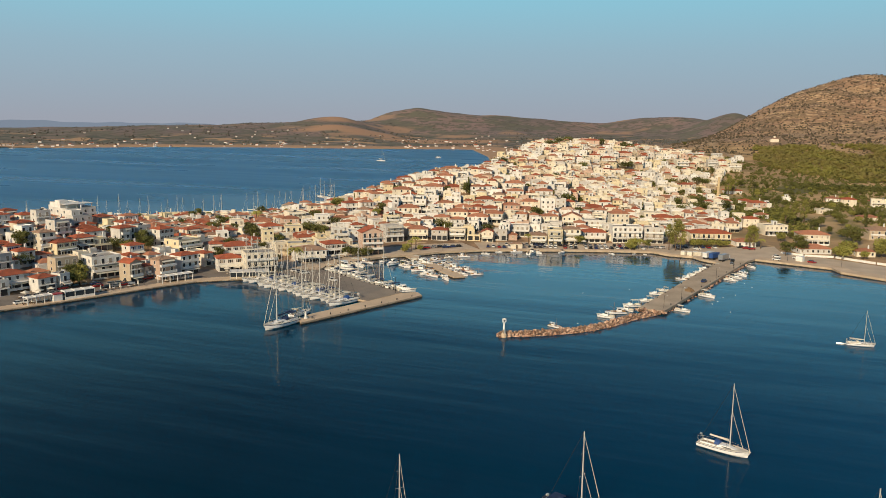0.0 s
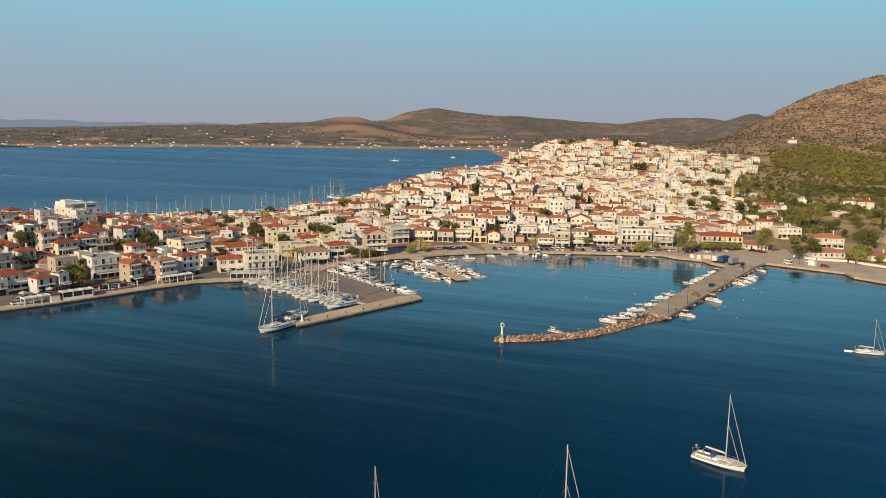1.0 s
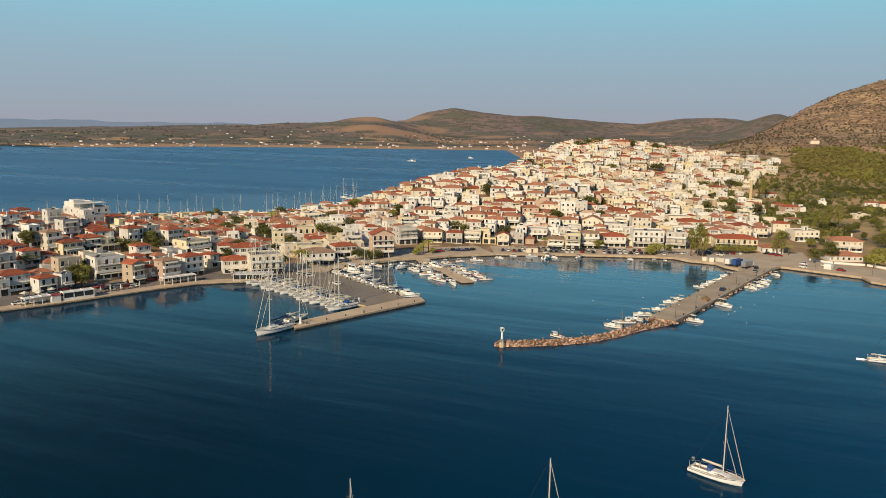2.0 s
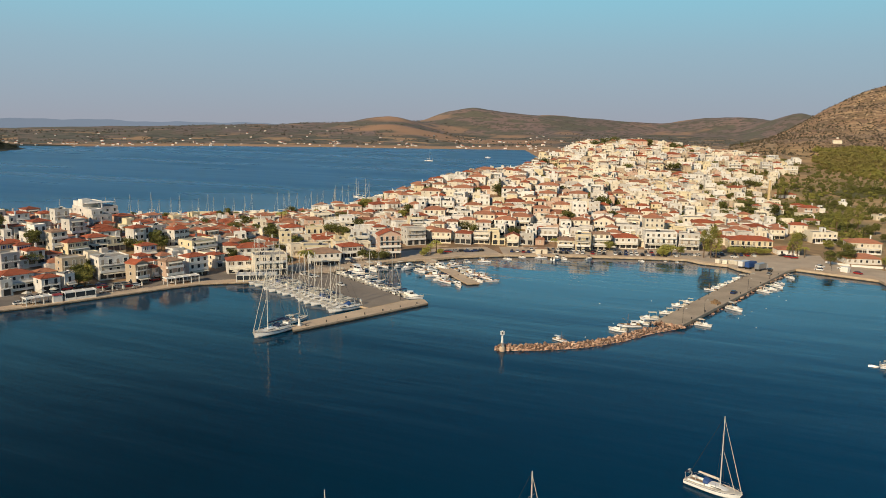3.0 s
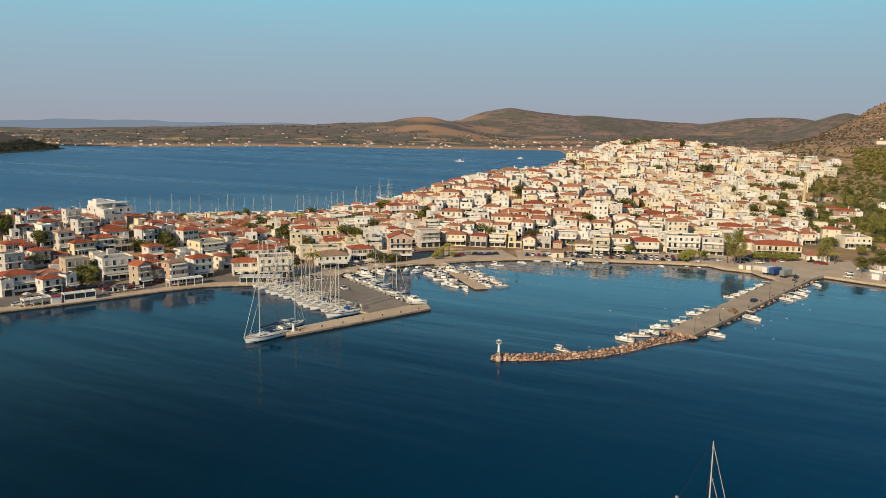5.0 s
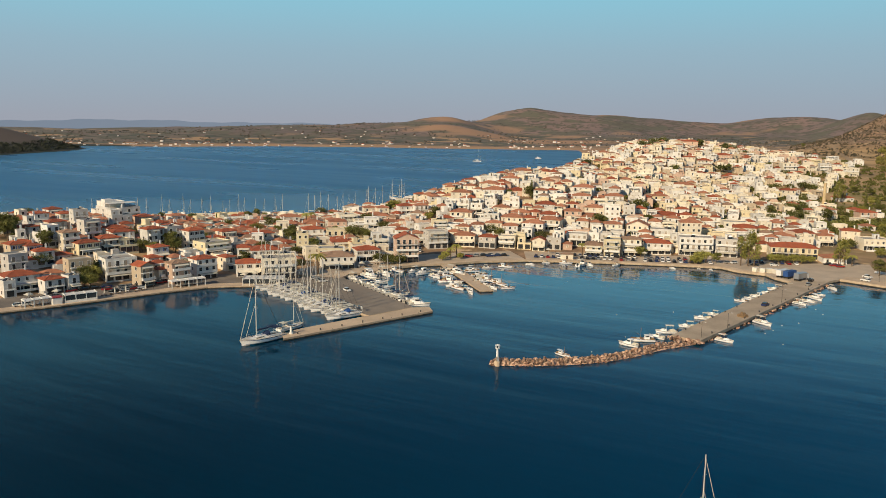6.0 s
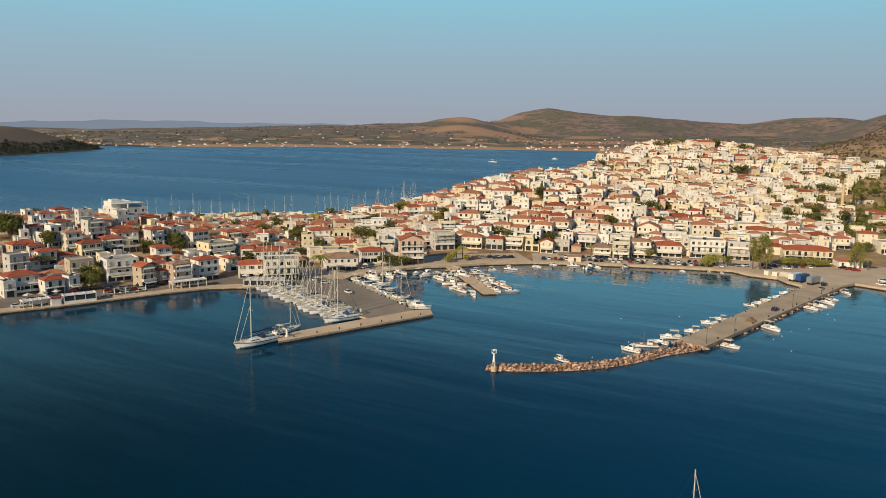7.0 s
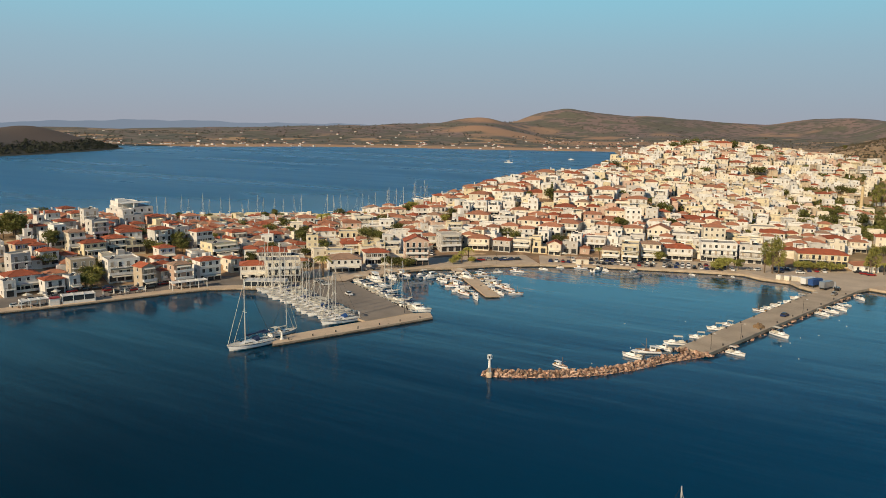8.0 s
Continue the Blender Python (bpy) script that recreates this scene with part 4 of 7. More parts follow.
def palm(h=6.5):
    root = thing("palm", "feathery palm tree with a shaggy trunk", "palm tree", "palms")
    part("trunk", Shape().tube((0, 0, -0.4), (0.2, 0, h), 0.30, 0.22, n=8).mesh("trunk", M_BARK), root)
    s = Shape()
    for i in range(26):
        a, up = math.tau * i / 26 + leaf_rnd.uniform(-0.1, 0.1), leaf_rnd.uniform(-0.2, 1.0)
        d = Vector((math.cos(a), math.sin(a), 0))
        side = Vector((-d.y, d.x, 0))
        prev = Vector((0.2, 0, h))
        for k in range(1, 5):
            t = k / 4
            p = Vector((0.2, 0, h)) + d * 2.9 * t + Vector((0, 0, 1.3 * up * t - 1.8 * t * t))
            w0, w1 = 0.38 * (1.1 - (k - 1) / 4), 0.38 * (1.1 - t)
            drop = Vector((0, 0, -0.22))
            s.face([prev, prev + side * w0 + drop, p + side * w1 + drop, p]), s.face([prev, p, p - side * w1 + drop, prev - side * w0 + drop])
            prev = p
    part("fronds", s.mesh("fronds", M_LEAF_LIGHT), root)
    return root


TREES = {"broad": lambda: broad_tree(), "olive": lambda: broad_tree(6.0, 2.4, M_LEAF_LIGHT, "pale olive green"), "wide": lambda: broad_tree(7.0, 3.2, M_LEAF, "wide dark green"),
         "tall": tall_tree, "cypress": cypress, "palm": palm}


def tree(kind, x, y, scale=1.0, z=None):
    PLACED.append((x, y, 4 + 3 * scale))
    return put("tree_" + kind, TREES[kind], pose(x, y, ground(x, y) - 0.05 if z is None else z, 0, 0, (x * 37 + y * 11) % 360) @ Matrix.Scale(scale, 4))


# ---- houses of the town: place, turn, width, depth, storeys, roof, colour ----
apartment_block(-355.4, 347.4, 74, 17.0, 20.0, 3)
house(-275.7, 228.5, 74, 4.5, 6.0, 2, 'f', 'w')
house(-280.8, 236.7, 74, 12.7, 10.2, 2, 'h', 'w')
house(-267.4, 241.8, 77, 7.7, 7.0, 2, 'h', 'w', True)
house(-264.9, 248.8, 82, 4.5, 6.0, 2, 'f', 'w')
house(-274.3, 259.6, 71, 9.9, 7.9, 3, 'f', 't')
house(-265.7, 273.1, 68, 13.3, 10.6, 3, 'f', 'w', True)
house(-248.0, 271.3, 82, 6.2, 7.0, 3, 'g', 't', True)
house(-247.4, 280.3, 74, 4.4, 6.0, 2, 'h', 'c')
house(-240.4, 283.5, 74, 8.2, 7.0, 3, 'o', 'p', True)
house(-239.3, 297.3, 74, 9.7, 7.8, 3, 'h', 'w', True)
house(-292.7, 243.0, 82, 7.9, 7.0, 3, 'f', 'g', True)
house(-306.9, 252.3, 82, 6.0, 7.0, 2, 'h', 't')
house(-302.2, 257.1, 79, 6.1, 7.0, 2, 'h', 'g')
house(-295.4, 258.0, 74, 7.6, 7.0, 2, 'h', 'w')
house(-294.0, 266.3, 74, 6.3, 7.0, 1, 'h', 'w')
house(-300.2, 274.6, 74, 7.1, 7.0, 3, 'o', 'c')
house(-293.6, 278.3, 79, 9.9, 7.9, 2, 'h', 'y')
house(-280.2, 276.1, 68, 5.0, 6.0, 2, 'f', 'c')
house(-288.7, 297.2, 71, 8.9, 7.1, 2, 'f', 'y')
house(-293.8, 290.5, 74, 9.9, 7.9, 2, 'h', 'g')
house(-299.3, 302.9, 68, 10.4, 8.4, 2, 'h', 'w')
house(-307.0, 305.4, 74, 9.2, 7.4, 2, 'h', 'w')
house(-320.3, 263.3, 68, 6.3, 7.0, 2, 'f', 'w')
house(-325.4, 273.9, 74, 4.4, 6.0, 2, 'h', 'w')
house(-310.6, 271.3, 82, 9.9, 7.9, 3, 'f', 'w')
house(-344.8, 287.0, 79, 6.4, 7.0, 2, 'f', 'g')
house(-369.9, 297.8, 79, 3.9, 6.0, 2, 'f', 'c')
house(-353.5, 297.1, 79, 7.1, 7.0, 2, 'h', 'w')
house(-371.7, 317.6, 82, 7.5, 7.0, 2, 'h', 'w')
house(-348.6, 308.5, 74, 7.3, 7.0, 2, 'h', 'c')
house(-329.5, 289.1, 77, 8.4, 7.0, 2, 'h', 'c')
house(-338.1, 308.8, 71, 7.3, 7.0, 3, 'f', 'w')
house(-376.9, 354.7, 68, 11.8, 9.4, 3, 'f', 'w')
house(-336.1, 332.1, 74, 10.8, 8.6, 3, 'f', 'w')
house(-312.7, 295.2, 82, 8.4, 7.0, 3, 'f', 'g', True)
house(-336.4, 348.7, 74, 9.0, 7.2, 2, 'h', 'p')
house(-320.5, 336.2, 74, 7.9, 7.0, 2, 'f', 'y')
house(-312.1, 339.0, 79, 6.1, 7.0, 2, 'h', 'w')
house(-347.0, 382.3, 74, 9.2, 7.3, 2, 'h', 'w')
house(-303.4, 339.2, 79, 7.3, 7.0, 2, 'h', 'c')
house(-288.1, 312.2, 79, 9.0, 7.2, 3, 'h', 'w')
house(-286.2, 322.5, 77, 7.6, 7.0, 3, 'f', 'g', True)
house(-277.2, 328.4, 79, 8.8, 7.0, 3, 'h', 'w')
house(-274.5, 303.3, 74, 7.7, 7.0, 2, 'h', 'w')
house(-264.8, 328.8, 77, 14.3, 11.5, 2, 'f', 'y')
house(-338.4, 395.4, 68, 10.0, 8.0, 2, 'f', 'y')
house(-363.6, 440.0, 74, 10.2, 8.2, 2, 'f', 'y')
house(-281.9, 356.8, 74, 8.9, 7.1, 2, 'h', 'c')
house(-241.6, 314.7, 77, 5.2, 7.0, 2, 'h', 'c')
house(-321.7, 376.1, 71, 8.1, 7.0, 1, 'h', 'g')
house(-225.5, 312.3, 45, 11.5, 9.2, 2, 'h', 'w')
house(-210.0, 314.8, 45, 14.9, 11.9, 3, 'f', 'c', True)
house(-238.3, 337.9, 45, 13.8, 11.1, 2, 'h', 'w')
house(-248.1, 333.8, 42, 6.6, 7.0, 2, 'h', 'w')
house(-265.8, 360.5, 42, 10.9, 8.7, 2, 'f', 'w')
house(-267.4, 370.9, 53, 8.9, 7.1, 2, 'h', 'c')
house(-323.9, 428.0, 53, 11.5, 9.2, 1, 'h', 'p')
house(-292.4, 412.1, 42, 13.1, 10.5, 2, 'f', 'c')
house(-308.8, 442.8, 48, 11.5, 9.2, 2, 'h', 'w')
house(-241.1, 370.9, 42, 6.0, 7.0, 3, 'f', 'y')
house(-237.0, 380.6, 50, 10.4, 8.3, 2, 'f', 'c')
house(-224.3, 381.8, 45, 9.8, 7.8, 2, 'h', 'p')
house(-216.0, 362.8, 39, 13.7, 10.9, 2, 'f', 'y')
house(-202.3, 348.5, 45, 15.2, 12.0, 2, 'o', 'w')
house(-260.2, 404.0, 50, 11.4, 9.2, 2, 'h', 'w')
house(-290.4, 443.2, 50, 12.6, 10.1, 1, 'h', 'c')
house(-266.5, 437.1, 42, 10.7, 8.5, 2, 'h', 'p')
house(-246.7, 408.0, 39, 10.2, 8.2, 2, 'f', 'y')
house(-249.7, 431.7, 39, 8.7, 7.0, 2, 'f', 'w')
house(-275.9, 460.1, 50, 12.0, 9.6, 2, 'f', 'c')
house(-200.6, 371.6, 48, 11.7, 9.4, 2, 'h', 'w')
house(-280.2, 492.8, 45, 8.3, 7.0, 2, 'h', 'c')
house(-265.5, 486.5, 45, 8.0, 7.0, 2, 'h', 'c')
house(-252.7, 449.3, 39, 15.1, 12.0, 2, 'f', 'w')
house(-265.4, 478.1, 45, 13.2, 10.6, 1, 'h', 'c')
house(-240.6, 457.9, 39, 10.4, 8.3, 1, 'h', 'w')
house(-220.7, 445.4, 42, 7.3, 7.0, 2, 'f', 'w')
house(-211.3, 400.4, 42, 9.5, 7.6, 3, 'f', 'w')
house(-182.7, 381.0, 39, 11.8, 9.4, 4, 'g', 'p', True)
house(-197.7, 385.6, 45, 10.4, 8.3, 2, 'f', 'c')
house(-249.1, 489.9, 50, 10.8, 8.6, 2, 'h', 'w')
house(-263.6, 511.1, 45, 9.6, 7.7, 2, 'f', 'c')
house(-238.1, 490.7, 45, 9.0, 7.2, 2, 'h', 'w')
house(-213.7, 451.4, 45, 8.0, 7.0, 2, 'f', 'p')
house(-199.0, 445.7, 39, 8.9, 7.2, 3, 'f', 'y')
house(-224.0, 479.8, 48, 8.6, 7.0, 1, 'h', 'p')
house(-188.6, 422.7, 48, 11.5, 9.2, 3, 'f', 'g', True)
house(-261.6, 531.2, 48, 8.6, 7.0, 2, 'h', 'c')
house(-241.2, 514.9, 45, 8.0, 7.0, 2, 'h', 'w')
house(-270.0, 528.8, 50, 8.3, 7.0, 1, 'h', 'c')
house(-211.1, 474.0, 50, 8.3, 7.0, 3, 'f', 'w')
house(-228.8, 506.4, 53, 7.9, 7.0, 2, 'f', 'w')
house(-177.2, 436.4, 21, 11.9, 9.5, 2, 'h', 'c')
house(-164.2, 440.1, 13, 9.6, 7.7, 2, 'h', 'g')
house(-155.1, 446.1, 16, 9.8, 7.8, 2, 'f', 'c')
house(-145.7, 448.2, 21, 7.8, 7.0, 2, 'f', 'y')
house(-136.8, 448.3, 16, 6.8, 7.0, 2, 'g', 'c')
house(-130.8, 455.6, 16, 8.2, 7.0, 2, 'f', 'g')
house(-124.4, 459.8, 21, 5.3, 7.0, 1, 'h', 'p')
house(-122.4, 470.1, 16, 11.8, 9.5, 2, 'f', 'w')
house(-106.2, 451.0, 16, 9.0, 10.0, 2, 'o', 'y', True)
house(-96.9, 453.7, 16, 8.6, 10.0, 3, 'f', 'y', True)
house(-88.7, 461.7, 19, 9.8, 7.8, 3, 'o', 'c', True)
house(-96.3, 503.1, 10, 12.3, 9.8, 2, 'g', 'c')
house(-77.8, 474.7, 21, 13.6, 10.9, 2, 'h', 'w')
house(-59.3, 482.7, 19, 17.8, 12.0, 3, 'f', 'w', True)
house(-43.1, 485.6, 10, 11.3, 9.1, 3, 'f', 'g', True)
house(-67.0, 505.4, 21, 11.6, 9.3, 4, 'h', 'c')
house(-81.9, 502.6, 16, 13.8, 11.0, 2, 'f', 'w', True)
house(-185.3, 451.1, 10, 8.2, 7.0, 2, 'h', 'c')
house(-200.6, 478.2, 19, 13.7, 11.0, 2, 'h', 'c')
house(-179.8, 458.0, 24, 7.2, 7.0, 2, 'h', 'w')
house(-172.2, 465.1, 19, 9.8, 7.9, 2, 'h', 'c')
house(-180.0, 477.9, 19, 9.4, 7.5, 2, 'f', 'w')
house(-166.2, 478.6, 16, 13.1, 10.5, 2, 'h', 'c')
house(-162.2, 465.5, 24, 8.9, 7.2, 2, 'h', 'w')
house(-152.7, 464.7, 10, 11.1, 8.9, 2, 'f', 'w')
house(-151.1, 475.6, 10, 12.9, 10.3, 2, 'h', 'w')
house(-144.5, 484.7, 10, 13.8, 11.1, 2, 'h', 'c')
house(-129.7, 461.2, 16, 5.8, 7.0, 3, 'f', 'w')
house(-148.5, 492.8, 24, 11.0, 8.8, 2, 'h', 'w')
house(-156.8, 481.4, 16, 7.6, 7.0, 2, 'h', 'c')
house(-165.6, 488.9, 19, 11.5, 9.2, 2, 'h', 'p')
house(-180.5, 494.2, 16, 10.1, 8.1, 2, 'h', 'c')
house(-188.8, 485.3, 19, 10.2, 8.2, 2, 'f', 'w')
house(-199.6, 497.4, 16, 7.5, 7.0, 2, 'f', 'w')
house(-208.8, 494.7, 19, 9.7, 7.8, 3, 'f', 'w')
house(-214.4, 484.9, 19, 7.5, 7.0, 3, 'f', 'w')
house(-224.1, 523.3, 16, 13.5, 10.8, 2, 'h', 'c')
house(-252.2, 559.4, 16, 10.3, 8.2, 2, 'h', 'c')
house(-247.1, 578.1, 21, 9.1, 7.3, 2, 'h', 'w')
house(-227.9, 543.9, 13, 9.0, 7.2, 2, 'h', 'c')
house(-215.7, 550.0, 10, 13.2, 10.5, 2, 'h', 'c')
house(-228.4, 579.4, 16, 13.0, 10.4, 2, 'f', 'w')
house(-203.4, 532.0, 16, 14.5, 11.6, 2, 'h', 'w')
house(-207.8, 569.4, 16, 12.5, 10.0, 2, 'h', 'w')
house(-225.9, 632.2, 16, 16.5, 12.0, 2, 'h', 'c')
house(-189.7, 556.9, 16, 9.2, 7.4, 2, 'f', 'w')
house(-179.2, 505.8, 19, 10.7, 8.6, 3, 'f', 'w')
house(-169.5, 511.9, 16, 7.8, 7.0, 2, 'f', 'y')
house(-192.0, 544.6, 21, 12.7, 10.1, 1, 'h', 'p')
house(-172.4, 539.8, 13, 9.4, 7.5, 2, 'h', 'w')
house(-158.5, 535.9, 13, 11.1, 8.9, 2, 'f', 'w')
house(-158.2, 512.4, 19, 12.8, 10.3, 2, 'h', 'w')
house(-145.9, 545.4, 19, 11.6, 9.3, 2, 'h', 'w')
house(-144.2, 522.7, 16, 7.3, 7.0, 2, 'h', 'c')
house(-138.7, 507.4, 24, 10.7, 8.5, 2, 'h', 'p')
house(-130.8, 511.7, 16, 19.7, 12.0, 1, 'h', 'c')
house(-130.4, 524.9, 13, 11.4, 9.1, 2, 'h', 'c')
house(-114.5, 510.6, 19, 9.1, 7.3, 4, 'f', 'w')
house(-129.2, 564.0, 16, 12.4, 9.9, 2, 'h', 'w')
house(-109.8, 496.8, 24, 10.3, 8.2, 2, 'h', 'c')
house(-116.7, 489.2, 16, 6.1, 7.0, 2, 'f', 'w')
house(-140.6, 554.7, 13, 10.1, 8.1, 1, 'h', 'c')
house(-110.2, 534.3, 10, 7.1, 7.0, 3, 'f', 'g')
house(-103.7, 520.4, 16, 7.6, 7.0, 2, 'f', 'p')
house(-107.3, 600.2, 19, 10.6, 8.4, 2, 'h', 'y')
house(-97.0, 581.2, 16, 11.2, 8.9, 2, 'f', 'y')
house(-94.0, 557.8, 16, 20.0, 12.0, 1, 'h', 't')
house(-98.0, 627.1, 19, 14.6, 11.7, 2, 'f', 'c')
house(-121.2, 741.0, 13, 18.6, 12.0, 2, 'h', 'c')
house(-104.3, 752.4, 19, 13.6, 10.9, 2, 'f', 'y')
house(-102.3, 804.9, 16, 14.8, 11.9, 2, 'f', 'y')
house(-123.6, 830.0, 21, 12.9, 10.3, 1, 'h', 'p')
house(-125.2, 787.0, 16, 15.0, 12.0, 2, 'f', 'w')
house(-74.5, 683.2, 16, 14.0, 11.2, 3, 'f', 'y')
house(-83.1, 787.9, 24, 14.2, 11.4, 2, 'f', 'w')
house(-67.4, 733.9, 19, 12.7, 10.2, 2, 'f', 'c')
house(-77.6, 600.0, 21, 9.2, 7.4, 1, 'h', 'p')
house(-65.5, 585.5, 16, 8.2, 7.0, 3, 'f', 'w')
house(-50.8, 562.5, 21, 15.0, 12.0, 2, 'f', 'c')
house(-42.8, 548.0, 10, 13.6, 10.9, 2, 'h', 'c')
house(-45.2, 608.6, 21, 13.0, 10.4, 2, 'f', 'w')
house(-54.4, 721.1, 16, 16.4, 12.0, 1, 'h', 'p')
house(-85.7, 840.5, 16, 19.1, 12.0, 2, 'f', 'w')
house(-98.9, 887.7, 10, 13.7, 11.0, 2, 'f', 'w')
house(-117.2, 913.8, 24, 16.8, 12.0, 2, 'h', 'p')
house(-128.9, 873.4, 21, 14.6, 11.7, 2, 'h', 'c')
house(-136.3, 1028.4, 16, 28.4, 12.0, 2, 'f', 'c')
house(-166.4, 961.4, 10, 27.8, 12.0, 2, 'h', 'p')
house(-181.2, 914.7, 24, 13.3, 10.7, 2, 'f', 'w')
house(-213.0, 930.7, 16, 22.1, 12.0, 2, 'f', 'c')
house(-222.3, 876.8, 19, 10.7, 8.5, 2, 'f', 'w')
house(-223.0, 837.1, 16, 13.0, 10.4, 2, 'h', 'c')
house(-231.3, 817.0, 13, 13.3, 10.6, 3, 'f', 'y')
house(-199.7, 837.7, 16, 11.5, 9.2, 3, 'f', 'w')
house(-180.3, 842.5, 13, 14.0, 11.2, 2, 'f', 'w')
house(-165.6, 840.2, 16, 12.7, 10.2, 2, 'h', 'c')
house(-156.5, 865.7, 10, 12.8, 10.2, 3, 'f', 'w')
house(-143.1, 872.1, 10, 12.4, 9.9, 2, 'h', 'c')
house(-204.3, 790.5, 16, 10.6, 8.5, 2, 'h', 'y')
house(-191.0, 784.4, 21, 9.8, 7.8, 2, 'h', 'p')
house(-175.9, 772.9, 10, 9.8, 7.8, 2, 'f', 'c')
house(-158.0, 756.4, 10, 14.1, 11.3, 3, 'f', 'c')
house(-189.8, 756.8, 24, 15.0, 12.0, 1, 'h', 'c')
house(-193.7, 710.8, 13, 14.4, 11.6, 2, 'f', 'w')
house(-175.4, 605.0, 16, 10.9, 8.8, 2, 'f', 'w')
house(-200.8, 616.5, 16, 7.7, 7.0, 2, 'h', 'c')
house(-183.8, 588.5, 10, 13.8, 11.0, 1, 'h', 'c')
house(-142.0, 593.3, 21, 8.9, 7.1, 2, 'f', 'g')
house(-137.5, 619.5, 10, 9.4, 7.5, 2, 'f', 'w')
house(-152.1, 568.8, 13, 14.5, 11.6, 2, 'h', 'w')
house(-127.6, 626.6, 19, 10.9, 8.7, 2, 'f', 'y')
house(-72.4, 953.8, 16, 13.3, 10.7, 2, 'f', 'w')
house(-61.5, 1024.6, 16, 19.4, 12.0, 2, 'f', 'c')
house(-54.7, 929.3, 24, 14.1, 11.3, 3, 'f', 'c')
house(-39.5, 977.5, 10, 11.1, 8.9, 2, 'f', 'c')
house(-22.8, 967.1, 19, 11.1, 8.8, 3, 'f', 'g')
house(-3.0, 980.2, 16, 24.1, 12.0, 2, 'f', 'c')
house(-34.1, 897.1, 16, 15.2, 12.0, 2, 'f', 'c')
house(-74.1, 891.1, 13, 22.6, 12.0, 2, 'f', 'w')
house(-65.4, 812.7, 16, 10.5, 8.4, 3, 'f', 'w')
house(-54.4, 870.7, 16, 19.6, 12.0, 2, 'f', 'w')
house(-43.3, 811.4, 16, 12.5, 10.0, 2, 'h', 'c')
house(-53.9, 774.8, 16, 10.8, 8.7, 2, 'f', 'w')
house(-9.9, 768.1, 10, 16.0, 12.0, 1, 'f', 'c')
house(20.7, 706.1, 24, 12.6, 10.1, 2, 'h', 'p')
house(1.1, 823.1, 21, 15.6, 12.0, 1, 'h', 'w')
house(-10.6, 632.5, 10, 8.5, 7.0, 1, 'h', 'w')
house(-11.4, 556.0, 16, 13.0, 10.4, 2, 'h', 'c')
house(1.3, 553.8, 16, 8.8, 7.0, 2, 'h', 'c')
house(-11.5, 498.7, 16, 23.5, 12.0, 2, 'h', 'y')
house(8.4, 494.8, 21, 11.4, 9.1, 1, 'h', 'w')
house(13.6, 585.7, 10, 10.5, 8.4, 2, 'h', 'c')
house(26.6, 552.8, 24, 15.2, 12.0, 2, 'f', 'c')
house(44.4, 485.2, 19, 17.7, 12.0, 1, 'h', 'w')
house(47.8, 523.4, 10, 17.6, 12.0, 2, 'h', 'c')
house(71.2, 484.2, 10, 9.7, 7.8, 1, 'h', 'c')
house(89.8, 562.0, 16, 16.0, 12.0, 2, 'o', 't')


# ---- trees where they stand: kind, place, size ----
tree("wide", -313.0, 274.1, 1.10)
tree("cypress", -311.5, 276.0, 1.00)
tree("broad", -309.9, 269.9, 1.00)
tree("olive", -269.1, 261.7, 1.30)
tree("broad", -269.0, 258.6, 1.00)
tree("olive", -277.6, 304.2, 1.20)
tree("broad", -282.2, 318.1, 1.10)
tree("broad", -275.4, 315.0, 1.00)
tree("broad", -307.3, 420.4, 1.00)
tree("olive", -307.5, 429.1, 1.00)
tree("palm", -345.3, 460.4, 0.90)
tree("palm", -295.7, 443.2, 1.30)
tree("palm", -303.6, 458.5, 1.10)
tree("broad", -262.1, 385.9, 1.20)
tree("broad", -254.6, 379.0, 1.20)
tree("broad", -234.7, 372.5, 1.00)
tree("wide", -245.1, 422.2, 1.00)
tree("wide", -237.1, 419.0, 1.00)
tree("broad", -229.7, 415.4, 0.90)
tree("olive", -264.9, 500.3, 1.40)
tree("broad", -265.8, 496.3, 1.00)
tree("broad", -220.6, 479.0, 1.10)
tree("olive", -222.0, 473.8, 1.00)
tree("wide", -184.7, 365.4, 0.80)
tree("wide", -182.7, 368.8, 0.80)
tree("wide", -180.7, 372.2, 0.80)
tree("broad", -188.5, 363.2, 0.80)
tree("broad", -212.7, 334.1, 0.70)
tree("palm", -198.2, 328.4, 1.50)
tree("broad", -204.9, 344.5, 0.60)
tree("palm", -164.9, 402.8, 1.10)
tree("palm", -165.9, 397.9, 0.90)
tree("olive", -168.1, 396.8, 0.70)
tree("olive", -161.2, 400.0, 0.60)
tree("olive", -166.8, 390.8, 0.60)
tree("wide", -172.5, 460.7, 0.90)
tree("wide", -166.6, 459.9, 0.80)
tree("cypress", -400.4, 1092.2, 1.10)
tree("cypress", -389.0, 1076.3, 1.20)
tree("cypress", -178.7, 537.8, 1.50)
tree("broad", -180.2, 537.3, 1.10)
tree("broad", -120.7, 502.1, 1.10)
tree("broad", -118.3, 503.8, 1.00)
tree("wide", -229.9, 780.4, 1.10)
tree("wide", -220.4, 778.1, 1.10)
tree("palm", -111.1, 446.6, 1.00)
tree("olive", -82.5, 458.1, 1.00)
tree("broad", -96.0, 526.8, 1.00)
tree("wide", -112.4, 564.1, 1.20)
tree("broad", -107.7, 561.0, 1.00)
tree("wide", -135.4, 712.6, 1.00)
tree("palm", -48.6, 458.1, 0.90)
tree("palm", -45.6, 457.5, 0.80)
tree("olive", -50.8, 456.8, 1.10)
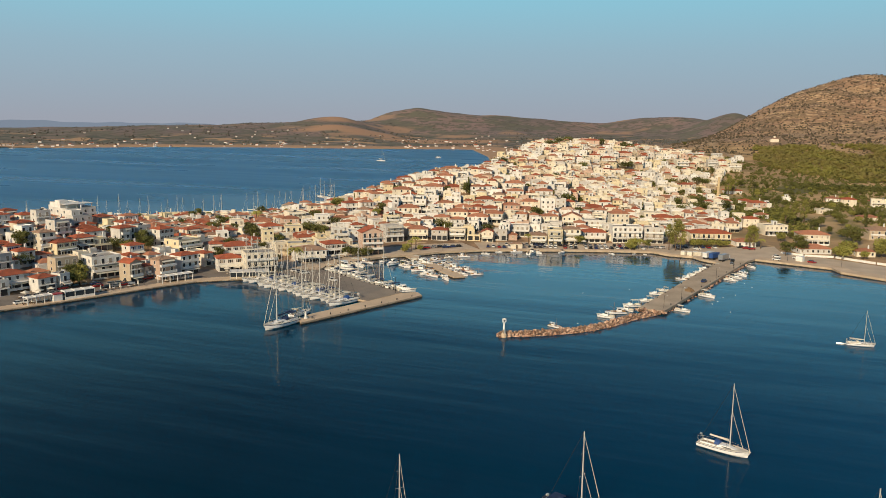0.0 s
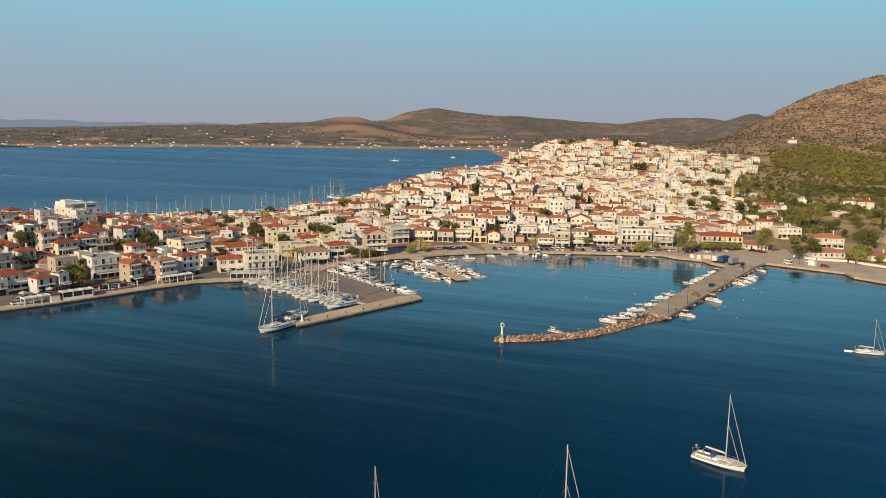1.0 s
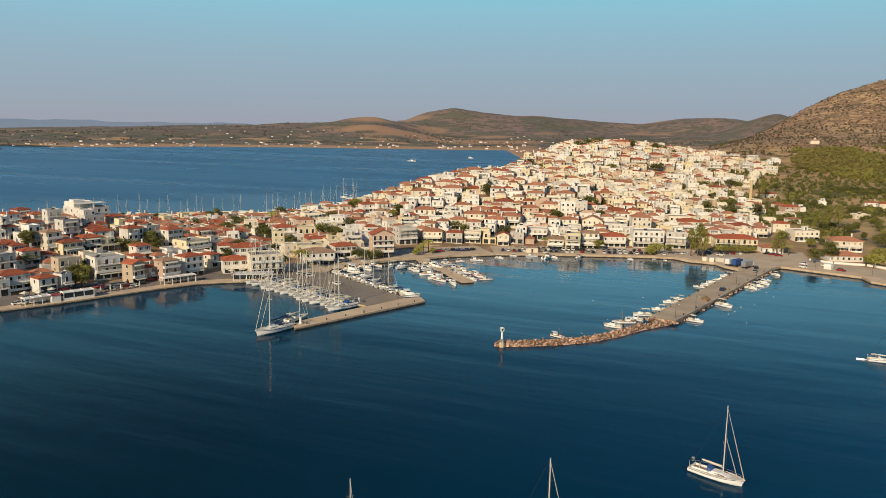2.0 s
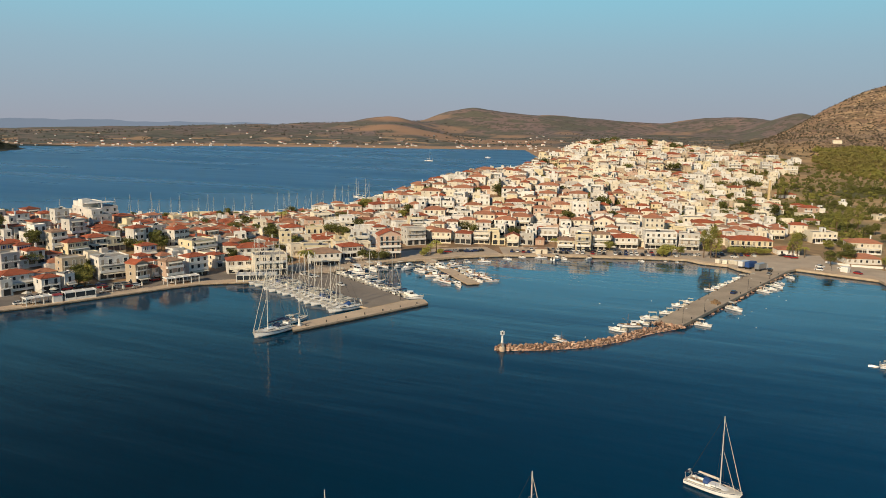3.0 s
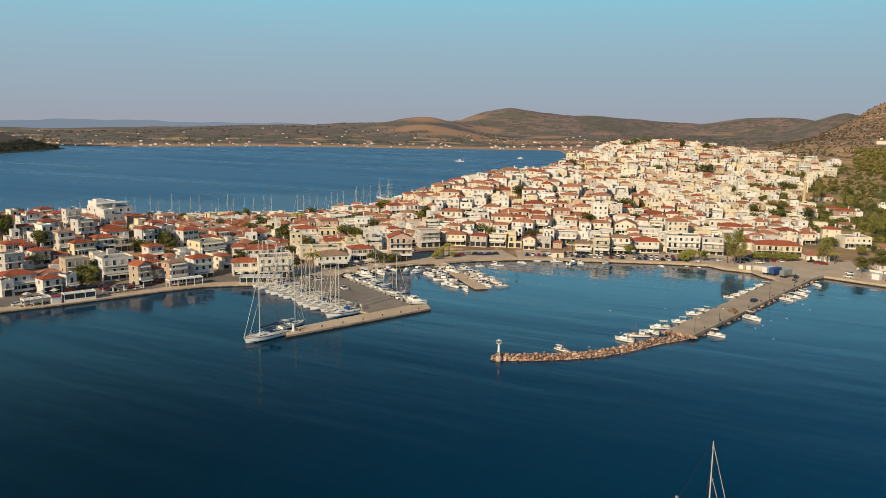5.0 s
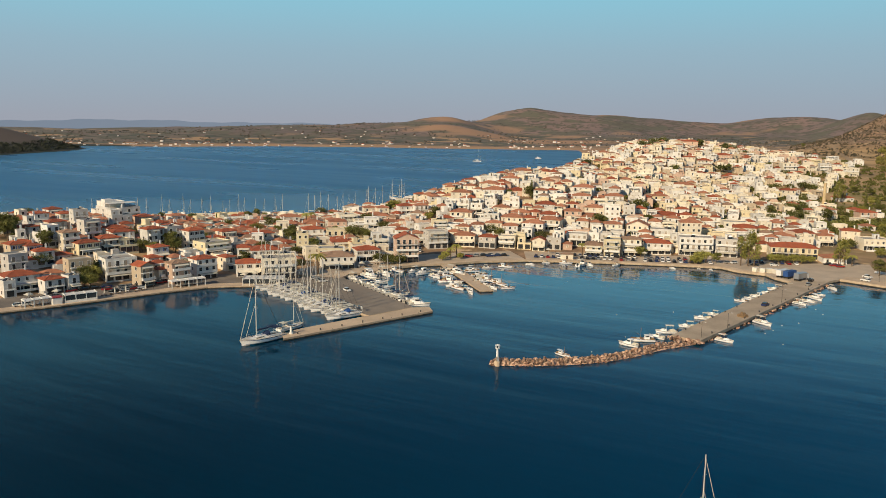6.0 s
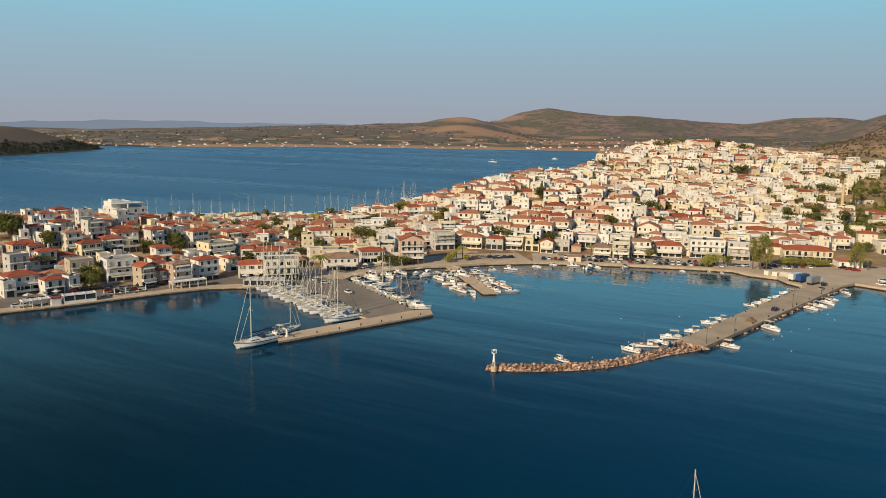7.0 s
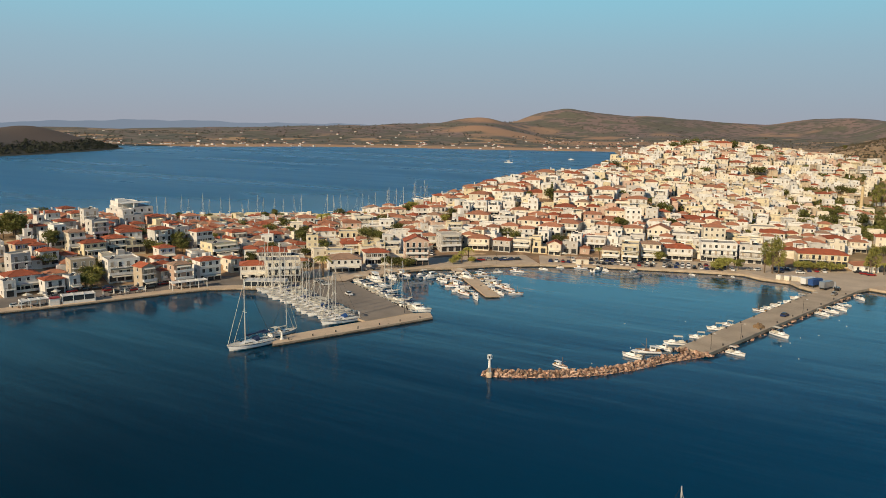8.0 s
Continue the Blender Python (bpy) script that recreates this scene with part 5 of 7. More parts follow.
tree("olive", -52.7, 453.5, 1.00)
tree("broad", -43.7, 458.8, 0.80)
tree("tall", -31.8, 459.2, 1.01)
tree("tall", -28.3, 459.5, 1.18)
tree("tall", -25.6, 460.8, 1.06)
tree("olive", -19.3, 477.3, 0.80)
tree("olive", -15.7, 478.6, 0.80)
tree("olive", -12.2, 478.8, 0.70)
tree("olive", -8.9, 481.0, 0.80)
tree("olive", -4.9, 481.2, 0.80)
tree("olive", -1.0, 484.3, 0.70)
tree("tall", 11.7, 487.5, 0.90)
tree("tall", 14.2, 489.6, 0.84)
tree("palm", 17.8, 487.5, 0.90)
tree("wide", -32.7, 612.7, 1.20)
tree("wide", -28.7, 634.1, 1.20)
tree("wide", -24.1, 652.4, 1.20)
tree("wide", -18.8, 662.7, 1.10)
tree("broad", -3.0, 663.3, 1.40)
tree("broad", 2.5, 679.5, 0.81)
tree("wide", -33.1, 851.2, 1.30)
tree("wide", -25.3, 850.6, 1.20)
tree("tall", -1.9, 804.4, 1.23)
tree("cypress", -4.9, 809.3, 1.50)
tree("tall", 1.2, 812.5, 1.01)
tree("broad", 9.4, 874.5, 0.81)
tree("broad", 22.1, 868.5, 0.87)
tree("wide", 31.2, 777.4, 0.81)
tree("wide", 39.8, 771.1, 0.81)
tree("tall", 37.0, 600.1, 1.01)
tree("tall", 44.2, 613.8, 1.12)
tree("tall", 51.4, 624.4, 1.12)
tree("wide", 36.6, 536.0, 0.62)
tree("wide", 40.7, 527.8, 0.62)
tree("olive", 30.4, 522.3, 1.00)
tree("cypress", 20.1, 788.5, 1.40)
tree("cypress", 27.7, 785.4, 1.40)
tree("cypress", -89.2, 912.6, 0.90)
tree("broad", -72.8, 922.4, 1.00)
tree("broad", -78.0, 1411.5, 1.10)
tree("broad", -123.4, 959.6, 1.10)
tree("wide", -188.7, 933.3, 1.10)
tree("wide", -195.7, 921.5, 1.00)
tree("broad", -101.8, 961.5, 1.00)
tree("broad", 30.0, 465.3, 1.10)
tree("wide", 68.9, 559.4, 0.81)
tree("olive", 58.2, 465.9, 1.30)
tree("olive", 56.6, 471.1, 1.00)
tree("broad", 39.5, 477.9, 1.00)
tree("olive", 79.6, 481.4, 1.30)
tree("olive", 69.9, 471.1, 0.80)
tree("cypress", 90.3, 614.5, 1.40)
tree("cypress", 100.9, 619.5, 1.40)
tree("wide", 36.9, 483.2, 0.90)
tree("wide", -334.0, 261.0, 1.50)
tree("broad", -329.0, 264.0, 1.70)
tree("cypress", -326.0, 265.0, 1.40)
tree("wide", -338.0, 268.0, 1.50)
tree("broad", -306.0, 267.0, 1.20)
tree("wide", -264.0, 254.5, 1.00)
tree("olive", -262.5, 256.5, 1.00)
tree("wide", -293.0, 256.0, 0.90)
tree("wide", -279.0, 317.0, 1.00)
tree("wide", -285.0, 303.0, 0.90)
tree("wide", 40.0, 513.0, 0.93)
tree("wide", 72.0, 536.0, 1.55)
tree("broad", 73.0, 525.0, 1.05)
tree("olive", 63.0, 484.0, 1.40)
tree("olive", 83.0, 498.0, 1.50)
tree("wide", 15.0, 545.0, 0.87)
tree("wide", 86.0, 500.0, 0.87)
tree("cypress", 92.0, 634.0, 1.60)
tree("cypress", 103.0, 645.0, 1.60)
tree("wide", 56.0, 600.0, 0.99)
tree("broad", 61.0, 608.0, 0.99)
tree("wide", 77.0, 645.0, 1.05)
tree("wide", 68.0, 735.0, 0.93)
tree("broad", 53.0, 772.0, 0.93)
tree("broad", -40.0, 655.0, 1.20)
tree("wide", -30.0, 700.0, 1.30)
tree("wide", -25.0, 705.0, 1.20)
tree("wide", 45.0, 740.0, 0.87)
tree("wide", 98.0, 700.0, 0.99)
tree("broad", 105.0, 690.0, 0.93)
tree("wide", -198.0, 946.0, 1.30)
tree("wide", -190.0, 956.0, 1.40)
tree("wide", -206.0, 925.0, 1.20)
tree("broad", -125.0, 968.0, 1.30)
tree("wide", -118.0, 972.0, 1.30)
tree("broad", -150.0, 962.0, 1.40)
tree("wide", -146.0, 819.0, 1.10)
tree("wide", -153.0, 715.0, 1.10)
tree("wide", -110.0, 863.0, 1.20)
tree("broad", -104.0, 866.0, 1.20)


# ---- the close-packed houses between and behind ----
fill = Shape()
singles = 0
GARDENS = []
fill_rnd = random.Random(21)
TOWN = [(-470, 180), (-290, 175), (-286, 215), (-266, 262), (-258, 300), (-232, 332), (-208, 360), (-205, 410), (-150, 452), (-60, 486), (-22, 505), (4, 560), (10, 640), (0, 720),
        (-22, 770), (-14, 870), (4, 960), (10, 1060), (-60, 1060), (-150, 1010), (-310, 960), (-316, 840), (-303, 700), (-309, 600), (-335, 515), (-420, 430), (-470, 350)]


def within(x, y, poly):
    inside = False
    for (ax, ay), (bx, by) in zip(poly, poly[1:] + poly[:1]):
        if (ay > y) != (by > y) and x < (bx - ax) * (y - ay) / (by - ay) + ax:
            inside = not inside
    return inside


for tries in range(16000):
    x, y = fill_rnd.uniform(-470, 12), fill_rnd.uniform(175, 1060)
    if not within(x, y, TOWN):
        continue
    w, d = fill_rnd.uniform(6.0, 9.5), fill_rnd.uniform(6, 8.5)
    if any((x - a) ** 2 + (y - b) ** 2 < (0.415 * (min(c, 15) + w)) ** 2 for a, b, c in PLACED):
        continue
    thin = smooth(-125, 40, x + 25 * float(rough_field(np.array([x]), np.array([y]), 45, 6)[0])) if y > 540 else 0.0
    if fill_rnd.random() < 0.085 + 0.75 * thin:
        PLACED.append((x, y, 9))
        GARDENS.append((x, y))
        continue
    PLACED.append((x, y, w))
    west = x < -235 and y < 420
    yaw = (72 if west else 16 if x > -200 or y > 470 else 45) + fill_rnd.choice([-8, -4, 0, 0, 4, 9])
    n, kind = fill_rnd.choice([1] if y < 520 and x < -225 else [1, 1, 2, 2, 2]), fill_rnd.choice("ffhhf" if not west else "hhhf")
    tone = fill_rnd.choice([0, 0, 0, 0, 0, 1, 1, 1, 2, 4, 3])
    if y > 640 and x > -190:
        kind, tone = fill_rnd.choice("fffh"), fill_rnd.choice([0, 0, 1, 1, 1, 4, 4, 5, 5, 2, 3])
    if math.hypot(x, y) < 520 and singles < 95:
        singles += 1
        house(x, y, yaw, w, d, n, kind, "wcypgt"[tone])
        PLACED.pop()
        continue
    house_block(fill, x, y, yaw, w, d, STOREY * n, kind, tone)
solid("houses", fill.mesh("houses", *[M_PLASTER[k] for k in ("white", "cream", "yellow", "pink", "grey", "tan")], M_DECKROOF, M_TILE, M_GLASS, M_BLIND, M_TILE_PALE, M_TILE_OLD),
      "close-packed white and cream houses with red tile roofs on the slope", "houses", kind="stuff")

# scattered houses in the valley gardens
valley_rnd = random.Random(52)
made = 0
while made < 12:
    x, y = valley_rnd.uniform(-15, 190), valley_rnd.uniform(545, 830)
    if any((x - a) ** 2 + (y - b) ** 2 < (0.6 * (min(c, 16) + 12)) ** 2 for a, b, c in PLACED) or x > 30 + (y - 500) * 0.45:
        continue
    made += 1
    house(x, y, 16 + valley_rnd.uniform(-20, 20), valley_rnd.uniform(8, 15), valley_rnd.uniform(7, 10), valley_rnd.choice([1, 1, 2, 2]), valley_rnd.choice("fhhf"), valley_rnd.choice("wwcc"))


green = random.Random(77)
for x, y in GARDENS:
    if 250 < y < 560:
        tree(green.choice(["broad", "broad", "olive", "wide", "wide", "cypress"]), x, y, green.uniform(0.6, 0.95))
count = 0
while count < 75:
    x, y = green.uniform(-30, 200), green.uniform(535, 900)
    if x < 40 + (y - 500) * 0.4 and not within(x, y, TOWN) and all((x - a) ** 2 + (y - b) ** 2 > (0.5 * min(c, 14) + 2.5) ** 2 for a, b, c in PLACED):
        tree(green.choice(["olive", "olive", "wide", "olive", "olive", "cypress", "broad"]), x, y, green.uniform(0.45, 0.9))
        count += 1


# ---- boats ----
def hull_rings(L, B, free, full=0.55, flare=0.97, steps=13):
    """Sections from stern to bow; the bow points along +x."""
    rings = []
    for i in range(steps):
        s = i / (steps - 1)
        b = B / 2 * (1 - max(0, (s - full) / (1 - full)) ** 2.2) * (0.82 + 0.18 * min(1, s / 0.35))
        b = max(b, 0.03)
        z = free * (0.88 + 0.35 * s * s)
        x = -L / 2 + L * s
        k = x - 0.05 * L * (s ** 6)
        rings.append([(x, -b, z), (k, -b * flare, z * 0.3), (k, -b * 0.5, -0.25), (k, 0, -0.4), (k, b * 0.5, -0.25), (k, b * flare, z * 0.3), (x, b, z)])
    return rings


def hull_mesh(L, B, free, mats, stripe=True, **kw):
    s = Shape()
    r = hull_rings(L, B, free, **kw)
    s.loft(r, 0, closed=False, caps=False)
    s.face([p for p in r[0]][::-1], 0)
    if stripe:
        for k in (0, 6):
            for a, b in zip(r, r[1:]):
                o = -0.02 if k == 0 else 0.02
                s.face([(a[k][0], a[k][1] + o, a[k][2] - 0.16), (b[k][0], b[k][1] + o, b[k][2] - 0.16), (b[k][0], b[k][1] + o, b[k][2] - 0.05), (a[k][0], a[k][1] + o, a[k][2] - 0.05)], 1)
    return s.mesh("hull", *mats)


def deck_mesh(L, B, free, mat, **kw):
    s = Shape()
    r = hull_rings(L, B, free, **kw)
    for a, b in zip(r, r[1:]):
        s.face([(a[0][0], a[0][1] * 0.97, a[0][2] - 0.03), (b[0][0], b[0][1] * 0.97, b[0][2] - 0.03), (b[6][0], b[6][1] * 0.97, b[6][2] - 0.03), (a[6][0], a[6][1] * 0.97, a[6][2] - 0.03)])
    for k in (0, 6):
        for a, b in zip(r, r[1:]):
            s.tube((a[k][0], a[k][1] * 0.98, a[k][2] + 0.02), (b[k][0], b[k][1] * 0.98, b[k][2] + 0.02), 0.045, n=4)
    return s.mesh("deck", mat)


def cabin_mesh(x0, x1, w0, w1, z0, h, mats):
    """A low trunk cabin that narrows forward, with dark side windows."""
    s = Shape()
    s.loft([[(x0, -w0, z0), (x0, w0, z0), (x0 + 0.1, w0 * 0.86, z0 + h), (x0 + 0.1, -w0 * 0.86, z0 + h)],
            [((x0 + x1) / 2, -(w0 + w1) / 2, z0), ((x0 + x1) / 2, (w0 + w1) / 2, z0), ((x0 + x1) / 2, (w0 + w1) * 0.43, z0 + h * 0.95), ((x0 + x1) / 2, -(w0 + w1) * 0.43, z0 + h * 0.95)],
            [(x1, -w1, z0 + 0.05), (x1, w1, z0 + 0.05), (x1 - 0.4, w1 * 0.7, z0 + h * 0.35), (x1 - 0.4, -w1 * 0.7, z0 + h * 0.35)]], 0)
    return s.mesh("coachroof", *mats)


def sail_yacht(L=12.0, canvas=None, cloth_word="navy", light=False):
    canvas = canvas or M_NAVY
    B, free, mast = L * 0.33, L * 0.098, L * 1.36
    root = thing("sail_yacht", f"white sailing yacht with tall mast and {cloth_word} canvas, afloat", "sailboat", "sailing yachts")
    part("hull", hull_mesh(L, B, free, (M_GEL, M_NAVY)), root)
    part("deck", deck_mesh(L, B, free, M_BOATDECK), root)
    zd = free * 0.93
    part("coachroof", cabin_mesh(-L * 0.12, L * 0.27, B * 0.30, B * 0.16, zd - 0.02, 0.55, (M_GEL,)), root)
    mx = L * 0.10
    s = Shape().tube((mx, 0, zd), (mx, 0, mast), 0.15, 0.10, n=8)
    part("mast", s.mesh("mast", M_ALU), root)
    s = Shape().tube((mx, 0, zd + 1.6), (-L * 0.30, 0, zd + 1.9), 0.09)
    s.tube((mx - 0.3, 0, zd + 1.85), (-L * 0.29, 0, zd + 2.08), 0.22, 0.12, n=8, m=1)
    part("boom", s.mesh("boom", M_ALU, canvas if not light and cloth_word != "bright blue" else M_CLOTH), root)
    s = Shape().tube((L * 0.48, 0, free * 1.2), (mx, 0, mast * 0.97), 0.065, 0.035, n=6)
    part("furled_sail", s.mesh("furled_sail", M_CLOTH), root, label="rolled pale headsail on the forestay")
    if not light:
        s = Shape().tube((L * 0.36, 0, free * 1.15), (mx, 0, mast * 0.60), 0.06, 0.03, n=5)
        part("inner_stay", s.mesh("inner_stay", M_CLOTH), root)
    s = Shape().tube((-L * 0.49, 0, free), (mx, 0, mast), 0.025, n=4)
    part("backstay", s.mesh("backstay", M_IRON), root)
    for k in (-1, 1):
        s = Shape().tube((mx - 0.2, k * B * 0.46, free), (mx, k * 0.9, mast * 0.52), 0.022, n=4)
        s.tube((mx, k * 0.9, mast * 0.52), (mx, 0, mast * 0.95), 0.022, n=4)
        part("shroud", s.mesh("shroud", M_IRON), root)
        s = Shape().tube((mx, 0, mast * 0.52), (mx, k * 0.95, mast * 0.525), 0.04, n=4)
        part("spreader", s.mesh("spreader", M_ALU), root)
        s = Shape().tube((mx, 0, mast * 0.76), (mx, k * 0.7, mast * 0.765), 0.035, n=4)
        part("spreader", s.mesh("spreader", M_ALU), root)
    if light:
        return root
    for k in (-1, 1):
        s = Shape().box(-L * 0.02, k * B * 0.275 - 0.02, zd + 0.18, L * 0.16, k * B * 0.275 + 0.02, zd + 0.36)
        part("cabin_window", s.mesh("cabin_window", M_GLASS), root)
    s = Shape()
    arc = [(math.cos(a) * B * 0.27, math.sin(a) * 0.95) for a in (math.pi * i / 8 for i in range(9))]
    s.loft([[(-L * 0.17, y, zd + 0.45 + z) for y, z in arc], [(-L * 0.08, y, zd + 0.35 + z * 0.75) for y, z in arc]], closed=False, caps=False)
    s.face([(-L * 0.08, y, zd + 0.35 + z * 0.75) for y, z in arc])
    part("sprayhood", s.mesh("sprayhood", canvas), root)
    s = Shape().box(-L * 0.40, -B * 0.36, zd + 1.95, -L * 0.22, B * 0.36, zd + 2.02)
    for x in (-L * 0.39, -L * 0.23):
        for k in (-1, 1):
            s.tube((x, k * B * 0.34, zd), (x, k * B * 0.34, zd + 1.98), 0.025, n=4, m=1)
    if cloth_word != "bright blue":
        part("bimini", s.mesh("bimini", canvas, M_ALU), root)
    s = Shape()
    for k in (-1, 1):
        s.box(-L * 0.44, k * B * 0.27 - 0.12, zd - 0.02, -L * 0.14, k * B * 0.27 + 0.12, zd + 0.32)
    s.box(-L * 0.44, -B * 0.15, zd - 0.02, -L * 0.14, B * 0.15, zd + 0.01, 1)
    part("cockpit", s.mesh("cockpit", M_GEL, M_TEAK), root)
    s = Shape()
    for i in range(10):
        a, b = math.tau * i / 10, math.tau * (i + 1) / 10
        s.tube((-L * 0.34, math.cos(a) * 0.45, zd + 0.75 + math.sin(a) * 0.45), (-L * 0.34, math.cos(b) * 0.45, zd + 0.75 + math.sin(b) * 0.45), 0.025, n=4)
    s.tube((-L * 0.34 + 0.02, 0, zd), (-L * 0.34 + 0.02, 0, zd + 0.8), 0.09)
    part("steering_wheel", s.mesh("steering_wheel", M_ALU), root)
    s = Shape()
    for k in (-1, 1):
        s.tube((-L * 0.47, k * B * 0.34, zd), (-L * 0.49, k * B * 0.3, zd + 1.35), 0.04, n=5)
    s.tube((-L * 0.49, -B * 0.3, zd + 1.35), (-L * 0.49, B * 0.3, zd + 1.35), 0.04, n=5)
    s.box(-L * 0.49 - 0.3, -B * 0.22, zd + 1.37, -L * 0.49 + 0.3, B * 0.05, zd + 1.41, 1)
    s.box(-L * 0.49 - 0.25, B * 0.12, zd + 0.7, -L * 0.49 + 0.1, B * 0.26, zd + 1.5, 0)
    part("stern_arch", s.mesh("stern_arch", M_ALU, M_GLASS), root, label="metal stern arch with solar panel")
    s = Shape()
    for k in (-1, 1):
        pts = [(-L * 0.47, k * B * 0.38), (-L * 0.2, k * B * 0.46), (0, k * B * 0.47), (L * 0.2, k * B * 0.42), (L * 0.38, k * B * 0.24), (L * 0.49, 0)]
        for (a, b), (c, d) in zip(pts, pts[1:]):
            s.tube((a, b, free * 1.0 + 0.6), (c, d, free * 1.05 + 0.6), 0.018, n=3)
            s.tube((a, b, free * 0.9), (a, b, free + 0.62), 0.02, n=3)
    part("guard_rail", s.mesh("guard_rail", M_ALU), root)
    return root


def motor_boat(L=7.0, top="bimini", trim=None, cloth=None):
    B, free = L * 0.36, L * 0.125
    root = thing("motor_boat", "small white motor boat with a canopy, moored afloat" if top == "bimini" else "white cabin cruiser with dark windows, moored afloat", "motorboat", "motor boats")
    part("hull", hull_mesh(L, B, free, (M_GEL, trim or M_NAVY), full=0.45), root)
    part("deck", deck_mesh(L, B, free, M_BOATDECK, full=0.45), root)
    zd = free * 0.9
    part("cabin", cabin_mesh(-L * 0.02, L * 0.32, B * 0.34, B * 0.18, zd, 0.75, (M_GEL,)), root)
    s = Shape().loft([[(L * 0.10, -B * 0.30, zd + 0.55), (L * 0.10, B * 0.30, zd + 0.55)], [(L * 0.02, -B * 0.28, zd + 1.25), (L * 0.02, B * 0.28, zd + 1.25)]], closed=False, caps=False)
    s.loft([[(L * 0.02, -B * 0.28, zd + 1.25), (L * 0.02, B * 0.28, zd + 1.25)], [(L * 0.08, -B * 0.30, zd + 0.5), (L * 0.08, B * 0.30, zd + 0.5)]], closed=False, caps=False)
    part("windscreen", s.mesh("windscreen", M_GLASS), root)
    if top == "bimini":
        s = Shape().loft([[(-L * 0.34, -B * 0.38, zd + 1.85), (-L * 0.34, 0, zd + 2.0), (-L * 0.34, B * 0.38, zd + 1.85), (-L * 0.34, B * 0.38, zd + 1.8), (-L * 0.34, -B * 0.38, zd + 1.8)],
                          [(L * 0.04, -B * 0.36, zd + 1.85), (L * 0.04, 0, zd + 2.0), (L * 0.04, B * 0.36, zd + 1.85), (L * 0.04, B * 0.36, zd + 1.8), (L * 0.04, -B * 0.36, zd + 1.8)]])
        part("canopy", s.mesh("canopy", cloth or M_CLOTH), root)
        s = Shape()
        for x in (-L * 0.32, L * 0.02):
            for k in (-1, 1):
                s.tube((x, k * B * 0.35, zd), (x, k * B * 0.35, zd + 1.82), 0.025, n=4)
        part("canopy_frame", s.mesh("canopy_frame", M_ALU), root)
    else:
        s = Shape().loft([[(-L * 0.16, -B * 0.33, zd), (-L * 0.16, B * 0.33, zd), (-L * 0.14, B * 0.27, zd + 1.5), (-L * 0.14, -B * 0.27, zd + 1.5)],
                          [(L * 0.12, -B * 0.33, zd), (L * 0.15, B * 0.30, zd), (L * 0.01, B * 0.26, zd + 1.5), (L * 0.01, -B * 0.26, zd + 1.5)]])
        s.box(-L * 0.24, -B * 0.32, zd + 1.5, L * 0.03, B * 0.32, zd + 1.57)
        part("wheelhouse", s.mesh("wheelhouse", M_GEL), root)
        for k in (-1, 1):
            s = Shape().box(-L * 0.12, k * B * 0.30 - 0.03, zd + 0.8, L * 0.04, k * B * 0.30 + 0.03, zd + 1.3)
            part("side_window", s.mesh("side_window", M_GLASS), root)
    s = Shape().box(-L * 0.5 - 0.35, -0.2, free * 0.5, -L * 0.5 + 0.02, 0.2, free + 0.55)
    s.box(-L * 0.5 - 0.22, -0.08, -0.4, -L * 0.5 - 0.06, 0.08, free * 0.5)
    part("outboard_motor", s.mesh("outboard_motor", M_RUBBER), root)
    s = Shape()
    for k in (-1, 1):
        s.box(-L * 0.42, k * B * 0.24 - 0.2, zd, -L * 0.20, k * B * 0.24 + 0.2, zd + 0.4)
    part("seat", s.mesh("seat", M_CLOTH), root)
    return root


def fishing_boat(L=9.0, trim=None):
    B, free = L * 0.34, L * 0.12
    root = thing("fishing_boat", "white wooden fishing boat with small wheelhouse and mast", "fishing boat", "fishing boats")
    part("hull", hull_mesh(L, B, free, (M_GEL, trim or M_BLUE), full=0.5), root)
    part("deck", deck_mesh(L, B, free, M_TEAK, full=0.5), root)
    zd = free * 0.9
    s = Shape().loft([[(-L * 0.28, -B * 0.25, zd), (-L * 0.28, B * 0.25, zd), (-L * 0.28, B * 0.21, zd + 1.45), (-L * 0.28, -B * 0.21, zd + 1.45)],
                      [(-L * 0.05, -B * 0.25, zd), (-L * 0.05, B * 0.25, zd), (-L * 0.09, B * 0.20, zd + 1.45), (-L * 0.09, -B * 0.20, zd + 1.45)]])
    s.box(-L * 0.42, -B * 0.30, zd + 1.45, -L * 0.06, B * 0.30, zd + 1.52)
    part("wheelhouse", s.mesh("wheelhouse", M_GEL), root)
    s = Shape().box(-L * 0.255, -B * 0.245, zd + 0.8, -L * 0.10, B * 0.245, zd + 1.25)
    part("window_band", s.mesh("window_band", M_GLASS), root)
    s = Shape().tube((L * 0.08, 0, zd), (L * 0.08, 0, zd + 4.2), 0.06)
    s.tube((L * 0.08, 0, zd + 1.2), (L * 0.32, 0, zd + 2.6), 0.04)
    part("mast", s.mesh("mast", M_TEAK), root)
    s = Shape().box(L * 0.12, -B * 0.15, zd, L * 0.24, B * 0.15, zd + 0.4)
    part("hatch", s.mesh("hatch", M_BOATDECK), root)
    s = Shape().box(-L * 0.46, -B * 0.25, zd, -L * 0.34, B * 0.25, zd + 0.35)
    part("net_pile", s.mesh("net_pile", M_OCHRE_CLOTH), root, label="heaped ochre fishing net")
    return root


